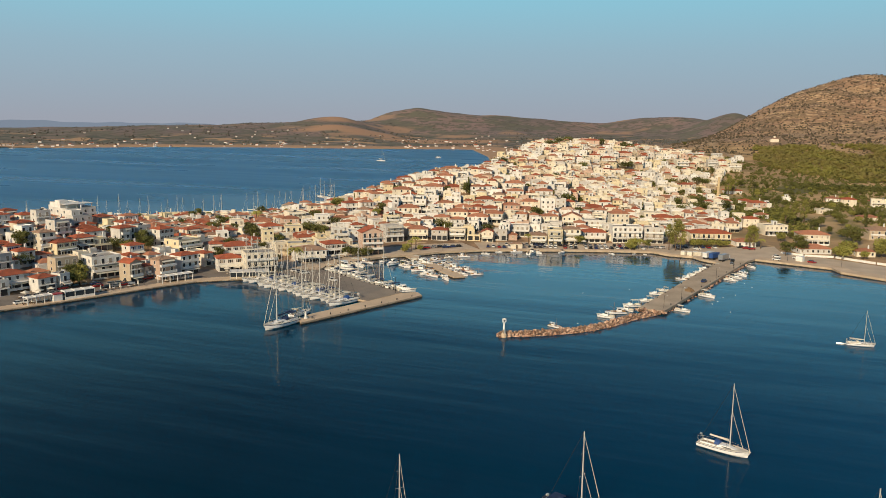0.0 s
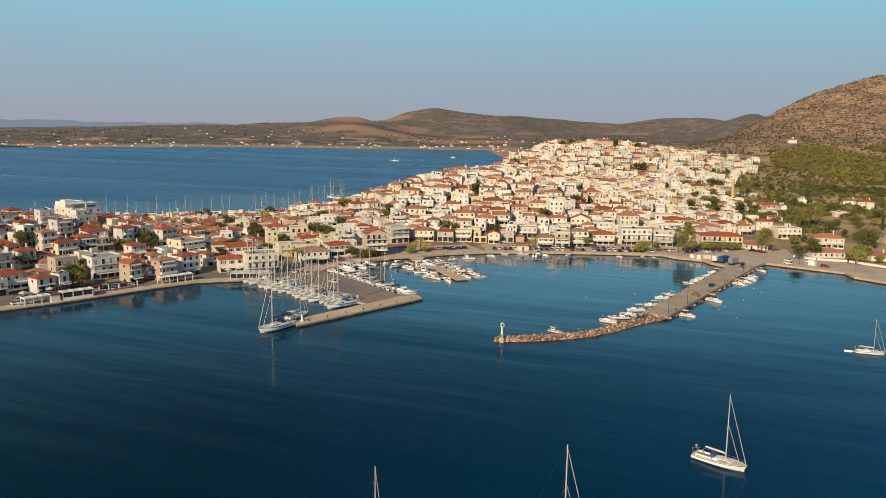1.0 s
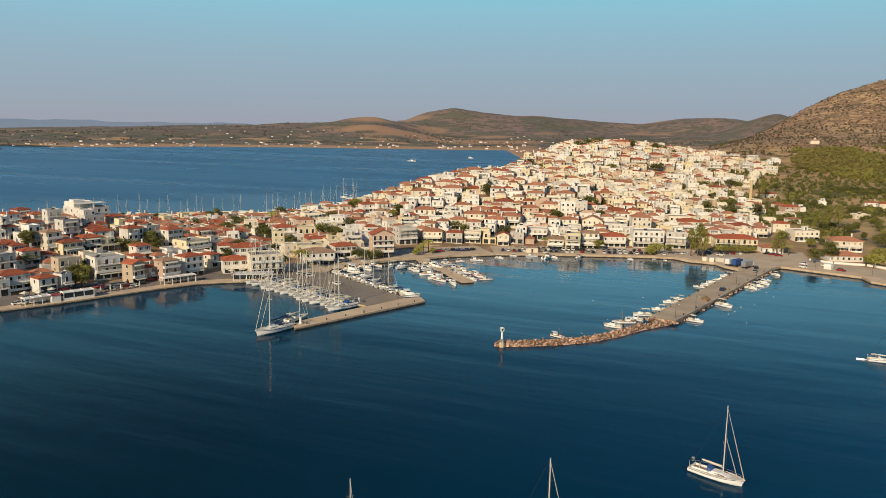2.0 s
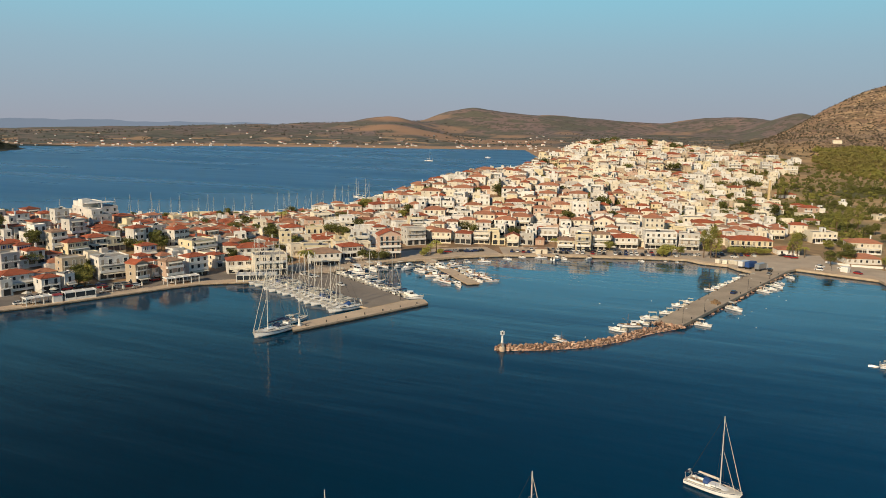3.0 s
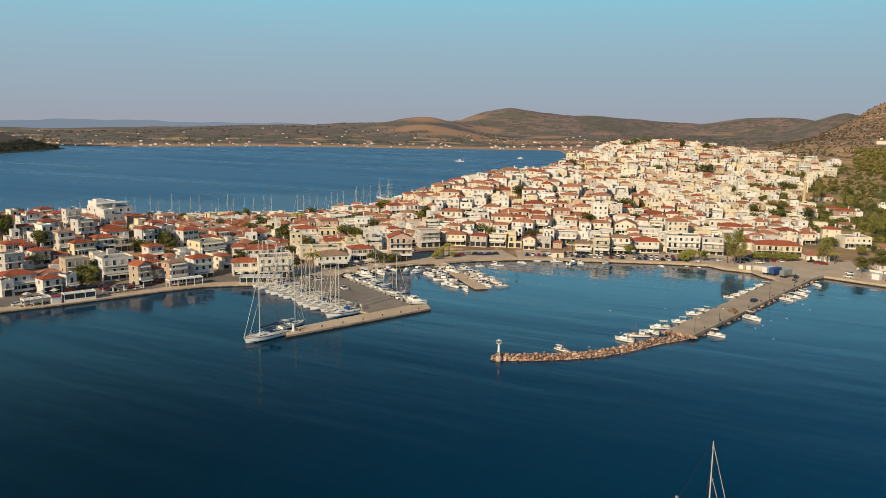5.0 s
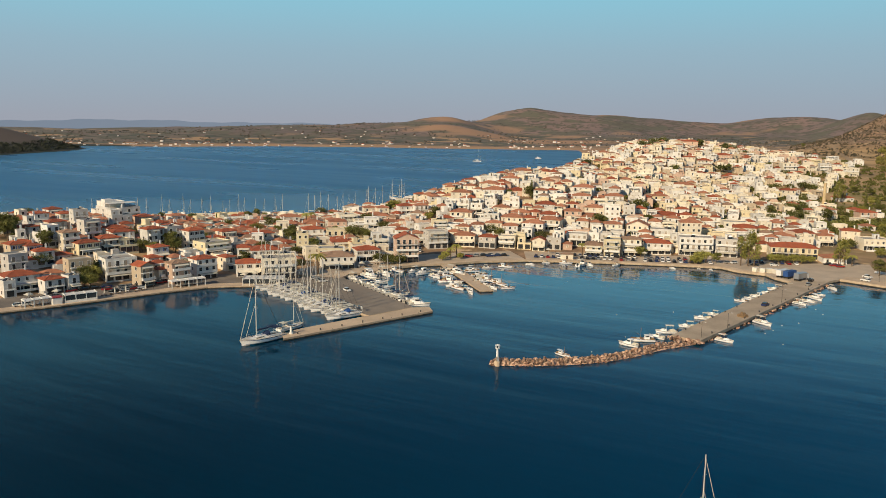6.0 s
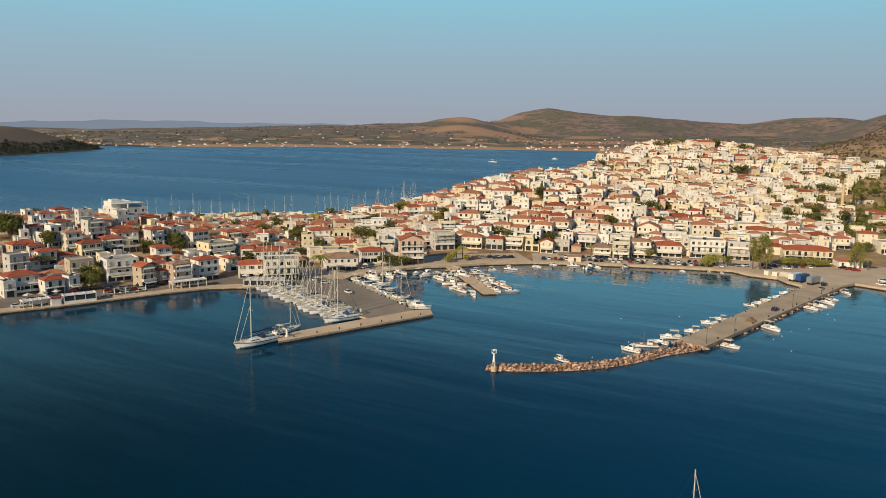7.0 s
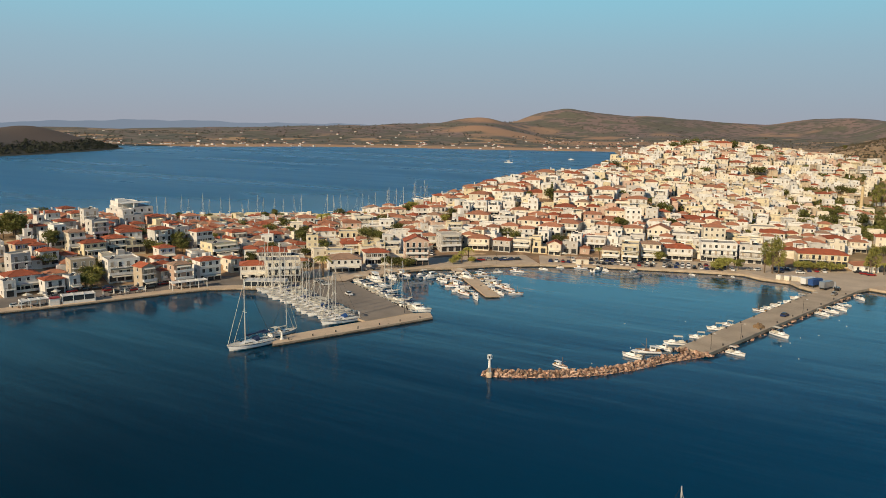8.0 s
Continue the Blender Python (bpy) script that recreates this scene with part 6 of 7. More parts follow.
def dinghy(L=3.2):
    root = thing("dinghy", "pale grey inflatable dinghy trailing behind a yacht", "dinghy")
    s = Shape()
    for k in (-1, 1):
        s.tube((-L / 2, k * 0.6, 0.15), (L * 0.2, k * 0.6, 0.18), 0.22, n=8)
        s.tube((L * 0.2, k * 0.6, 0.18), (L / 2, 0.0, 0.3), 0.22, 0.18, n=8)
    part("tube", s.mesh("tube", M_GEL), root)
    s = Shape().box(-L / 2 + 0.1, -0.5, 0.02, L * 0.3, 0.5, 0.1)
    part("floor_board", s.mesh("floor_board", M_RUBBER), root)
    return root


BOATS = {
    "sail": lambda: sail_yacht(12.0), "sail_white": lambda: sail_yacht(12.0, M_CLOTH, "pale"), "sail_blue": lambda: sail_yacht(12.0, M_BLUE, "bright blue"),
    "sail_plain": lambda: sail_yacht(12.0, M_CLOTH, "furled pale", True), "motor": lambda: motor_boat(7.0), "motor_dark": lambda: motor_boat(7.0, "bimini", None, M_NAVY), "cruiser": lambda: motor_boat(7.0, "cabin"),
    "red_motor": lambda: motor_boat(7.0, "bimini", M_RED), "fishing": lambda: fishing_boat(9.0), "red_fishing": lambda: fishing_boat(9.0, M_RED), "dinghy": lambda: dinghy(3.2),
}
NATIVE = {"sail": 12, "sail_white": 12, "sail_blue": 12, "sail_plain": 12, "motor": 7, "motor_dark": 7, "cruiser": 7, "red_motor": 7, "fishing": 9, "red_fishing": 9, "dinghy": 3.2}


def boat(kind, x, y, heading, length, z=0.0, label=""):
    return put(kind, BOATS[kind], pose(x, y, z, 0, 0, heading) @ Matrix.Scale(length / NATIVE[kind], 4), label)


def along(a, b, n, start=0.5):
    for i in range(n):
        u = (i + start) / n
        yield a[0] + (b[0] - a[0]) * u, a[1] + (b[1] - a[1]) * u


# charter yachts lie stern-to along the pier
boat_rnd = random.Random(5)
for i, (x, y) in enumerate(along((-206, 309), (-139, 278), 16)):
    L = boat_rnd.uniform(12.5, 15.5)
    boat(["sail", "sail_white", "sail_white", "sail_blue"][i % 4], x - 0.42 * (L / 2 - 0.6), y - 0.907 * (L / 2 - 0.6), -114 + boat_rnd.uniform(-3, 3), L)
for i, (x, y) in enumerate(along((-181, 327), (-131, 298), 15)):
    L = boat_rnd.uniform(6.0, 9.0)
    boat(["motor", "motor_dark", "cruiser", "motor", "motor_dark", "red_motor"][i % 6], x + 0.45 * (L / 2 + 0.2), y + 0.89 * (L / 2 + 0.2), 63 + boat_rnd.uniform(-5, 5), L)


# ---- boats at their moorings: kind, place, heading, length ----
boat("sail_blue", 1.25, 175.6, -21, 11.8)
boat("sail_white", 43.3, 284.3, 3, 8.9)
boat("dinghy", 37.2, 284.3, -8, 2.9)
boat("sail", -24.4, 132.3, -19, 12.9)
boat("sail_white", -54.6, 119.5, -38, 10.0)
boat("sail", 23.4, 131.6, -42, 11.4)
boat("sail", -148.2, 232.6, -104, 16.4)
boat("sail_white", -150.0, 250.2, 77, 11.0)
boat("cruiser", -42.3, 290.3, 172, 7.2)
boat("fishing", -39.7, 298.0, -155, 8.1)
boat("cruiser", -36.4, 304.4, 166, 6.1)
boat("motor", -35.3, 312.7, -156, 7.5)
boat("motor", -30.6, 324.7, -166, 6.2)
boat("motor", -28.0, 340.0, -166, 6.7)
boat("motor", -25.5, 348.4, 166, 5.4)
boat("fishing", -20.1, 378.9, 174, 5.8)
boat("motor", -16.6, 384.2, 169, 6.6)
boat("cruiser", -15.2, 391.0, -173, 6.3)
boat("motor", -11.7, 400.8, -174, 6.4)
boat("red_motor", -10.0, 410.2, 179, 7.2)
boat("red_motor", -5.7, 421.1, -172, 4.8)
boat("motor", -15.6, 312.0, -16, 6.4)
boat("motor", -7.3, 343.7, -34, 7.8)
boat("motor", 1.7, 386.2, -29, 6.0)
boat("motor", 4.1, 392.8, -16, 6.0)
boat("cruiser", 6.7, 400.3, -41, 6.9)
boat("motor", 8.0, 408.9, 6, 4.1)
boat("motor", 12.0, 426.1, -47, 5.4)
boat("fishing", -56.9, 268.5, -24, 5.8)
boat("fishing", -139.1, 350.2, -1, 10.9)
boat("red_fishing", -130.7, 339.2, -25, 7.8)
boat("motor", -126.8, 340.6, -4, 4.6)
boat("fishing", -126.0, 361.5, -16, 9.6)
boat("red_fishing", -118.5, 356.5, -31, 9.2)
boat("fishing", -112.5, 351.5, 29, 6.5)
boat("motor", -151.9, 356.7, -29, 8.5)
boat("cruiser", -145.2, 367.2, -20, 9.8)
boat("motor", -166.5, 361.3, -99, 7.8)
boat("cruiser", -160.4, 359.5, -110, 9.1)
boat("motor", -151.5, 374.1, -5, 8.2)
boat("motor", -145.3, 382.1, -4, 5.8)
boat("motor", -141.0, 390.0, 29, 5.0)
boat("fishing", -134.4, 397.5, 2, 7.2)
boat("motor", -126.1, 409.9, -11, 5.2)
boat("motor", -121.3, 419.6, 4, 4.1)
boat("motor", -103.1, 422.9, 78, 9.2)
boat("motor", -61.0, 438.9, -31, 3.9)
boat("motor", -49.6, 445.2, 29, 2.1)
boat("motor", -43.6, 445.7, -19, 2.2)
boat("motor", -181.0, 333.3, -13, 8.2)
boat("cruiser", -176.9, 339.6, -26, 12.1)
boat("motor", -174.5, 348.3, -27, 10.5)
boat("fishing", -174.4, 358.6, -13, 9.1)
boat("sail_plain", -167.8, 332.8, 9, 7.8)
boat("sail_plain", -146.7, 312.0, -5, 8.2)
boat("cruiser", -129.5, 302.8, 24, 9.6)
boat("cruiser", -138.3, 304.0, -11, 6.7)
boat("sail_plain", -144.5, 311.0, 62, 12.4)
boat("sail_plain", -157.5, 322.5, 64, 10.8)
boat("sail_plain", -165.5, 328.5, 60, 11.4)
boat("sail_plain", -604.5, 1323.5, -5, 17.0)
boat("sail_plain", -1550.0, 1369.2, 36, 11.0)
boat("cruiser", -1545.1, 1433.0, 35, 11.0)
boat("cruiser", -1522.4, 1489.3, -35, 11.0)
boat("cruiser", -562.2, 1511.9, 12, 11.0)
boat("sail_plain", -457.7, 409.2, 160, 11.1)
boat("sail_plain", -441.4, 433.8, -30, 11.5)
boat("sail_plain", -434.1, 436.3, 160, 11.3)
boat("sail_plain", -437.3, 453.5, 160, 11.7)
boat("sail_plain", -426.1, 450.5, 170, 9.6)
boat("sail_plain", -433.2, 469.0, -30, 11.9)
boat("sail_plain", -418.1, 463.0, 170, 9.4)
boat("sail_plain", -410.0, 466.0, 150, 10.5)
boat("sail_plain", -409.6, 473.3, -30, 11.6)
boat("sail_plain", -402.0, 478.5, -30, 7.9)
boat("sail_plain", -397.4, 481.9, 170, 9.1)
boat("sail_plain", -391.3, 485.0, 160, 11.6)
boat("sail_plain", -390.5, 490.2, 160, 9.8)
boat("sail_plain", -384.0, 495.2, 160, 9.4)
boat("sail_plain", -377.4, 497.7, 160, 9.5)
boat("sail_plain", -374.3, 504.5, -30, 10.9)
boat("sail_plain", -366.2, 505.1, 160, 11.8)
boat("sail_plain", -352.4, 519.2, 170, 12.1)
boat("sail_plain", -349.6, 521.0, -30, 11.2)
boat("sail_plain", -357.0, 538.0, -30, 11.9)
boat("sail_plain", -343.6, 532.6, 170, 11.1)
boat("sail_plain", -341.0, 540.4, 170, 9.7)
boat("sail_plain", -339.5, 546.0, 170, 11.5)
boat("sail_plain", -337.0, 550.2, 160, 10.6)
boat("sail_plain", -336.3, 558.1, 170, 11.6)
boat("sail_plain", -333.4, 567.9, -30, 12.5)
boat("sail_plain", -333.2, 572.7, 170, 14.0)
boat("sail_plain", -330.9, 579.5, 170, 13.0)
boat("sail_plain", -333.4, 593.5, 170, 13.3)
boat("sail_plain", -365.2, 660.1, 160, 13.6)
boat("sail_plain", -334.0, 610.3, 160, 14.6)
boat("sail_plain", -351.5, 650.2, -30, 14.4)
boat("sail_plain", -322.9, 603.6, 170, 13.8)
boat("sail_plain", -338.3, 637.3, 170, 13.2)
boat("fishing", -149.0, 357.5, -132, 9.4)
boat("red_fishing", -141.8, 349.5, -138, 8.8)
boat("motor_dark", -135.0, 343.0, -130, 8.2)
boat("fishing", -135.5, 370.5, 47, 8.6)
boat("motor", -131.0, 366.0, 42, 8.2)
boat("fishing", -143.0, 378.0, 45, 8.4)


boat("motor_dark", -118.5, 347.5, -20, 6.6)
boat("fishing", -122.5, 352.0, 40, 7.4)
boat("motor", -129.0, 357.0, 44, 6.2)
boat("cruiser", -122.0, 334.0, -48, 6.4)
boat("motor", -154.0, 366.5, -120, 6.8)
boat("motor", -100.0, 424.8, -30, 6.2)
boat("fishing", -112.0, 424.0, 10, 6.8)
boat("motor_dark", -88.0, 433.0, 60, 5.0)


# ---- breakwater, beacon and quay furniture ----
CREST = [(-25.5, 304), (-33.5, 292), (-39.0, 280), (-45.8, 269.5), (-53.5, 262), (-62, 256), (-70.5, 251.0), (-73.5, 250.2)]


def crest_at(u):
    """A point and the way along the breakwater's crest, u from 0 (mole) to 1 (head)."""
    k = min(int(u * (len(CREST) - 1)), len(CREST) - 2)
    f = u * (len(CREST) - 1) - k
    a, b = Vector(CREST[k]), Vector(CREST[k + 1])
    return a.lerp(b, f), (b - a).normalized()


s = Shape()
rings = []
for i in range(25):
    p, t = crest_at(i / 24)
    n = Vector((-t.y, t.x))
    rings.append([(*(p + n * o), z) for o, z in ((-3.6, -3), (-2.2, 0.1), (-0.7, 0.7), (0.7, 0.7), (2.2, 0.1), (3.6, -3))])
s.loft(rings)
breakwater = solid("breakwater", s.mesh("breakwater", M_ROCK), "curved rubble breakwater of piled reddish-brown rocks", "breakwater", kind="structure")
rock_rnd = random.Random(8)
ROCKS = []
for k in range(9):
    bm = bmesh.new()
    for j in range(11):
        v = Vector((rock_rnd.gauss(0, 1), rock_rnd.gauss(0, 1), rock_rnd.gauss(0, 1))).normalized()
        bm.verts.new((v.x * rock_rnd.uniform(0.55, 0.85), v.y * rock_rnd.uniform(0.5, 0.75), v.z * rock_rnd.uniform(0.4, 0.6)))
    bmesh.ops.convex_hull(bm, input=bm.verts)
    for v in [v for v in bm.verts if not v.link_faces]:
        bm.verts.remove(v)
    me = bpy.data.meshes.new("rock")
    bm.to_mesh(me)
    bm.free()
    me.materials.append(M_ROCK)
    ROCKS.append(me)
for i in range(58):
    for o in (-2.6, -1.6, -0.6, 0.5, 1.7):
        p, t = crest_at(min(1, (i + rock_rnd.uniform(-0.3, 0.3)) / 57 if i else 0.0))
        n = Vector((-t.y, t.x))
        q = p + n * (o + rock_rnd.uniform(-0.4, 0.4))
        z = 1.05 - 0.16 * o * o + rock_rnd.uniform(-0.15, 0.3) - 1.5 * max(0, (i - 53) / 4)
        part("rock", rock_rnd.choice(ROCKS), breakwater, pose(q.x, q.y, z, rock_rnd.uniform(0, 360), rock_rnd.uniform(0, 40), rock_rnd.uniform(0, 360)) @ Matrix.Scale(rock_rnd.uniform(0.7, 1.25), 4))
rubble, rough_rocks = Shape(), [(np.array([v.co[:] for v in me.vertices]), [tuple(p.vertices) for p in me.polygons]) for me in ROCKS]
for i in range(420):
    p, t = crest_at(rock_rnd.random())
    o = rock_rnd.uniform(-3.1, 3.1)
    q = p + Vector((-t.y, t.x)) * o
    co, faces = rock_rnd.choice(rough_rocks)
    m = pose(q.x, q.y, 0.9 - 0.14 * o * o - 1.0 * float(q.x < -72.5), rock_rnd.uniform(0, 360), rock_rnd.uniform(0, 60), rock_rnd.uniform(0, 360)) @ Matrix.Scale(rock_rnd.uniform(0.5, 1.0), 4)
    k = len(rubble.v)
    rubble.v += [tuple(m @ Vector(c)) for c in co]
    rubble.f += [tuple(k + j for j in f) for f in faces]
part("rubble", rubble.mesh("rubble", M_ROCK), breakwater)["kind"] = "stuff"
for i in range(16):
    part("rock", rock_rnd.choice(ROCKS), breakwater, pose(-32.5 + 11.0 * i / 15, 304.6 - 1.6 * i / 15 + rock_rnd.uniform(-1.6, 0.2), rock_rnd.uniform(0.5, 1.5), rock_rnd.uniform(0, 360), rock_rnd.uniform(0, 40), rock_rnd.uniform(0, 360)) @ Matrix.Scale(rock_rnd.uniform(1.0, 1.6), 4))
for i in range(90):
    u = rock_rnd.random()
    x, y = -22.2 + 31.5 * u, 304 + 132 * u
    part("rock", rock_rnd.choice(ROCKS), mole, pose(x + rock_rnd.uniform(0.0, 1.2), y - 0.2, rock_rnd.uniform(-0.2, 0.6), rock_rnd.uniform(0, 360), rock_rnd.uniform(0, 40), rock_rnd.uniform(0, 360)) @ Matrix.Scale(rock_rnd.uniform(0.6, 1.1), 4))


def ring_pts(r, z, n=10, turn=0.0):
    return [(r * math.cos(math.tau * i / n + turn), r * math.sin(math.tau * i / n + turn), z) for i in range(n)]


def beacon():
    root = thing("light_beacon", "white tapered harbour light tower on the breakwater head", "lighthouse", at=pose(-70.5, 248.6, 0.9))
    part("base", Shape().loft([ring_pts(0.95, -1.5), ring_pts(0.95, 0.2), ring_pts(0.75, 0.55)]).mesh("base", M_CONCRETE), root)
    part("tower", Shape().loft([ring_pts(0.52, 0.5), ring_pts(0.36, 2.6), ring_pts(0.28, 4.3), ring_pts(0.38, 4.45)]).mesh("tower", M_GEL), root)
    part("gallery", Shape().loft([ring_pts(0.72, 4.45), ring_pts(0.76, 4.6)]).mesh("gallery", M_GEL), root)
    s = Shape()
    for i in range(8):
        a, b = math.tau * i / 8, math.tau * (i + 1) / 8
        s.tube((0.72 * math.cos(a), 0.72 * math.sin(a), 4.6), (0.72 * math.cos(a), 0.72 * math.sin(a), 5.5), 0.05, n=4)
        s.tube((0.72 * math.cos(a), 0.72 * math.sin(a), 5.5), (0.72 * math.cos(b), 0.72 * math.sin(b), 5.5), 0.06, n=4)
    part("railing", s.mesh("railing", M_GEL), root)
    part("lantern", Shape().loft([ring_pts(0.24, 4.6), ring_pts(0.24, 5.4)]).mesh("lantern", M_GLASS), root)
    part("cap", Shape().loft([ring_pts(0.36, 5.4), ring_pts(0.24, 5.65), ring_pts(0.05, 5.85)]).mesh("cap", M_GEL), root)
    part("door", Shape().box(-0.25, -0.66, 0.6, 0.25, -0.4, 1.9).mesh("door", M_BLIND), root)


beacon()
post = thing("light_column", "squat white harbour light column at the pier end", "light column", at=pose(-143.5, 242.2, 1.0))
part("column", Shape().loft([ring_pts(0.7, 0), ring_pts(0.7, 0.4), ring_pts(0.42, 0.5), ring_pts(0.38, 2.6), ring_pts(0.5, 2.7)]).mesh("column", M_TRIM), post)
part("lamp", Shape().loft([ring_pts(0.22, 2.7), ring_pts(0.22, 3.1), ring_pts(0.05, 3.3)]).mesh("lamp", M_GLASS), post)


def street_lamp():
    root = thing("street_lamp", "slim grey street lamp post with a curved arm", "street lamp", "quay lamps")
    part("pole", Shape().tube((0, 0, 0), (0, 0, 6.2), 0.09, 0.06).mesh("pole", M_IRON), root)
    part("arm", Shape().tube((0, 0, 6.1), (0, -1.0, 6.5), 0.04).mesh("arm", M_IRON), root)
    part("head", Shape().box(-0.16, -1.6, 6.42, 0.16, -0.95, 6.56).mesh("head", M_TRIM), root)
    return root


for x, y, r in ((-22.5, 307.5, 80), (-17.0, 326, 80), (-4.6, 379, 80), (3, 412, 80), (-60, 452, 15), (-95, 441, 20), (-120, 429, 25), (-246, 243, 74), (-238, 268, 74), (-252, 222, 74), (30, 448, 0), (55, 440, 0), (-150, 405, 40)):
    put("street_lamp", street_lamp, pose(x, y, level(x, y), 0, 0, r) @ Matrix.Scale(0.85, 4))
put("street_lamp", street_lamp, pose(-130.4, 294, 1.0) @ Matrix.Scale(1.1, 4))


def bollard():
    root = thing("bollard", "stubby dark iron mooring bollard on the quay", "bollard", "bollards")
    part("body", Shape().loft([ring_pts(0.25, 0), ring_pts(0.18, 0.15), ring_pts(0.18, 0.45), ring_pts(0.28, 0.55), ring_pts(0.2, 0.66)]).mesh("body", M_IRON), root)
    return root


for a, b, n in (((-30.5, 309), (-5, 424), 10), ((-22, 308), (8, 433), 9)):
    for x, y in along(a, b, n):
        put("bollard", bollard, pose(x, y, 1.45))
for a, b, n, z in (((-143.1, 239.2), (-120.1, 295.2), 7, 1.0), ((-204, 307.5), (-137, 276.5), 8, 1.15)):
    for x, y in along(a, b, n):
        put("bollard", bollard, pose(x, y, z))


def tyre_fender():
    root = thing("tyre_fender", "black rubber tyre fender hung on the quay edge", "tyre", "quay fenders")
    turns = [math.tau * i / 12 for i in range(13)]
    s = Shape().loft([[(math.cos(a) * (0.45 + 0.18 * math.cos(c)), 0.18 * math.sin(c), math.sin(a) * (0.45 + 0.18 * math.cos(c))) for c in (math.tau * k / 6 for k in range(6))] for a in turns], caps=False)
    part("tyre", s.mesh("tyre", M_RUBBER), root)
    return root


for x, y in along((-143.3, 237.8), (-119.5, 295.4), 5):
    put("tyre_fender", tyre_fender, pose(x + 0.2, y - 0.1, 0.5, 0, 0, 67.5))


# ---- waterfront canopies ----
def canopy(x, y, yaw, w, d, h, bays, label, roof=None, glazed=False):
    root = thing("canopy", label, "canopy", at=pose(x, y, level(x, y), 0, 0, yaw))
    s = Shape().box(-w / 2 - 0.3, -d / 2 - 0.3, h, w / 2 + 0.3, d / 2 + 0.3, h + 0.18)
    part("roof", s.mesh("roof", roof or M_TRIM), root)
    for i in range(bays + 1):
        s = Shape().box(-w / 2 + w * i / bays - 0.09, -d / 2 - 0.2, h + 0.18, -w / 2 + w * i / bays + 0.09, d / 2 + 0.2, h + 0.42)
        part("rafter", s.mesh("rafter", M_TRIM), root)
        for k in (-1, 1):
            px = -w / 2 + w * i / bays
            part("post", shared(("post", h), lambda: Shape().box(-0.14, -0.14, 0, 0.14, 0.14, h).mesh("post", M_TRIM)), root, pose(px, k * d / 2, 0))
    if glazed:
        for i in range(bays):
            x0, x1 = -w / 2 + w * i / bays + 0.12, -w / 2 + w * (i + 1) / bays - 0.12
            for k in (-1, 1):
                part("glass_panel", Shape().box(x0, k * d / 2 - 0.02, 1.0, x1, k * d / 2 + 0.02, h).mesh("glass_panel", M_GLASS), root)
                part("low_wall", Shape().box(x0, k * d / 2 - 0.08, 0, x1, k * d / 2 + 0.08, 1.0).mesh("low_wall", M_TRIM if h < 3.1 and w < 14 else M_PLASTER["tan"]), root)
    return root


def edge_yaw(ax, ay, bx, by):
    return math.degrees(math.atan2(by - ay, bx - ax))


canopy(-251.3, 224.2, edge_yaw(-251, 220, -248.5, 228), 9.5, 3.6, 2.7, 3, "white flat-topped dining canopy on the waterfront")
canopy(-245.4, 238.4, edge_yaw(-246.7, 232.2, -241.9, 242.9), 11.5, 3.8, 3.0, 3, "white framed pergola dining terrace with dark glazing", glazed=True)
canopy(-230.6, 279.5, edge_yaw(-233, 274, -228, 286), 14.5, 4.0, 3.0, 4, "long pale flat canopy over quay dining tables")
canopy(-205.6, 299.8, edge_yaw(-214, 291, -200, 300), 17.0, 7.0, 3.0, 6, "glazed waterside restaurant pavilion with white ribbed roof", glazed=True)
kiosk = thing("kiosk", "small pale waterfront kiosk with flat red roof", "kiosk", at=pose(-248.2, 230.2, 0.88, 0, 0, 68))
part("wall", Shape().box(-1.7, -1.5, 0, 1.7, 1.5, 2.6).mesh("wall", M_TRIM), kiosk)
part("roof", Shape().box(-1.9, -1.7, 2.6, 1.9, 1.7, 2.85).mesh("roof", M_RED), kiosk)


def parasol(open_top):
    root = thing("parasol", "pale open canvas sunshade over a quay table" if open_top else "tall closed pale canvas sunshade on the quay", "parasol", "quay parasols")
    part("pole", Shape().tube((0, 0, 0), (0, 0, 3.4), 0.05).mesh("pole", M_ALU), root)
    if open_top:
        part("cloth", Shape().loft([ring_pts(1.9, 2.35, 4, 0.78), ring_pts(1.9, 2.5, 4, 0.78), ring_pts(0.08, 3.2, 4, 0.78)]).mesh("cloth", M_CLOTH), root)
    else:
        part("cloth", Shape().loft([ring_pts(0.16, 1.2, 7), ring_pts(0.34, 1.6, 7), ring_pts(0.2, 3.0, 7), ring_pts(0.05, 3.5, 7)]).mesh("cloth", M_CLOTH), root)
    part("foot", Shape().box(-0.35, -0.35, 0, 0.35, 0.35, 0.1).mesh("foot", M_CONCRETE), root)
    return root


for x, y in ((-242.0, 250.5), (-240.0, 254.2), (-243.2, 246.6), (-237.5, 262)):
    put("closed_parasol", lambda: parasol(False), pose(x + 1.2, y + 0.4, level(x, y)))
for x, y in ((-262, 228), (-260, 233), (-259, 238), (-220, 303), (-216, 306), (-205, 318), (-203, 322), (-190, 352), (-188, 362), (-128, 440), (-85, 456), (-80, 457)):
    put("open_parasol", lambda: parasol(True), pose(x, y, level(x, y), 0, 0, x * 7 % 40))


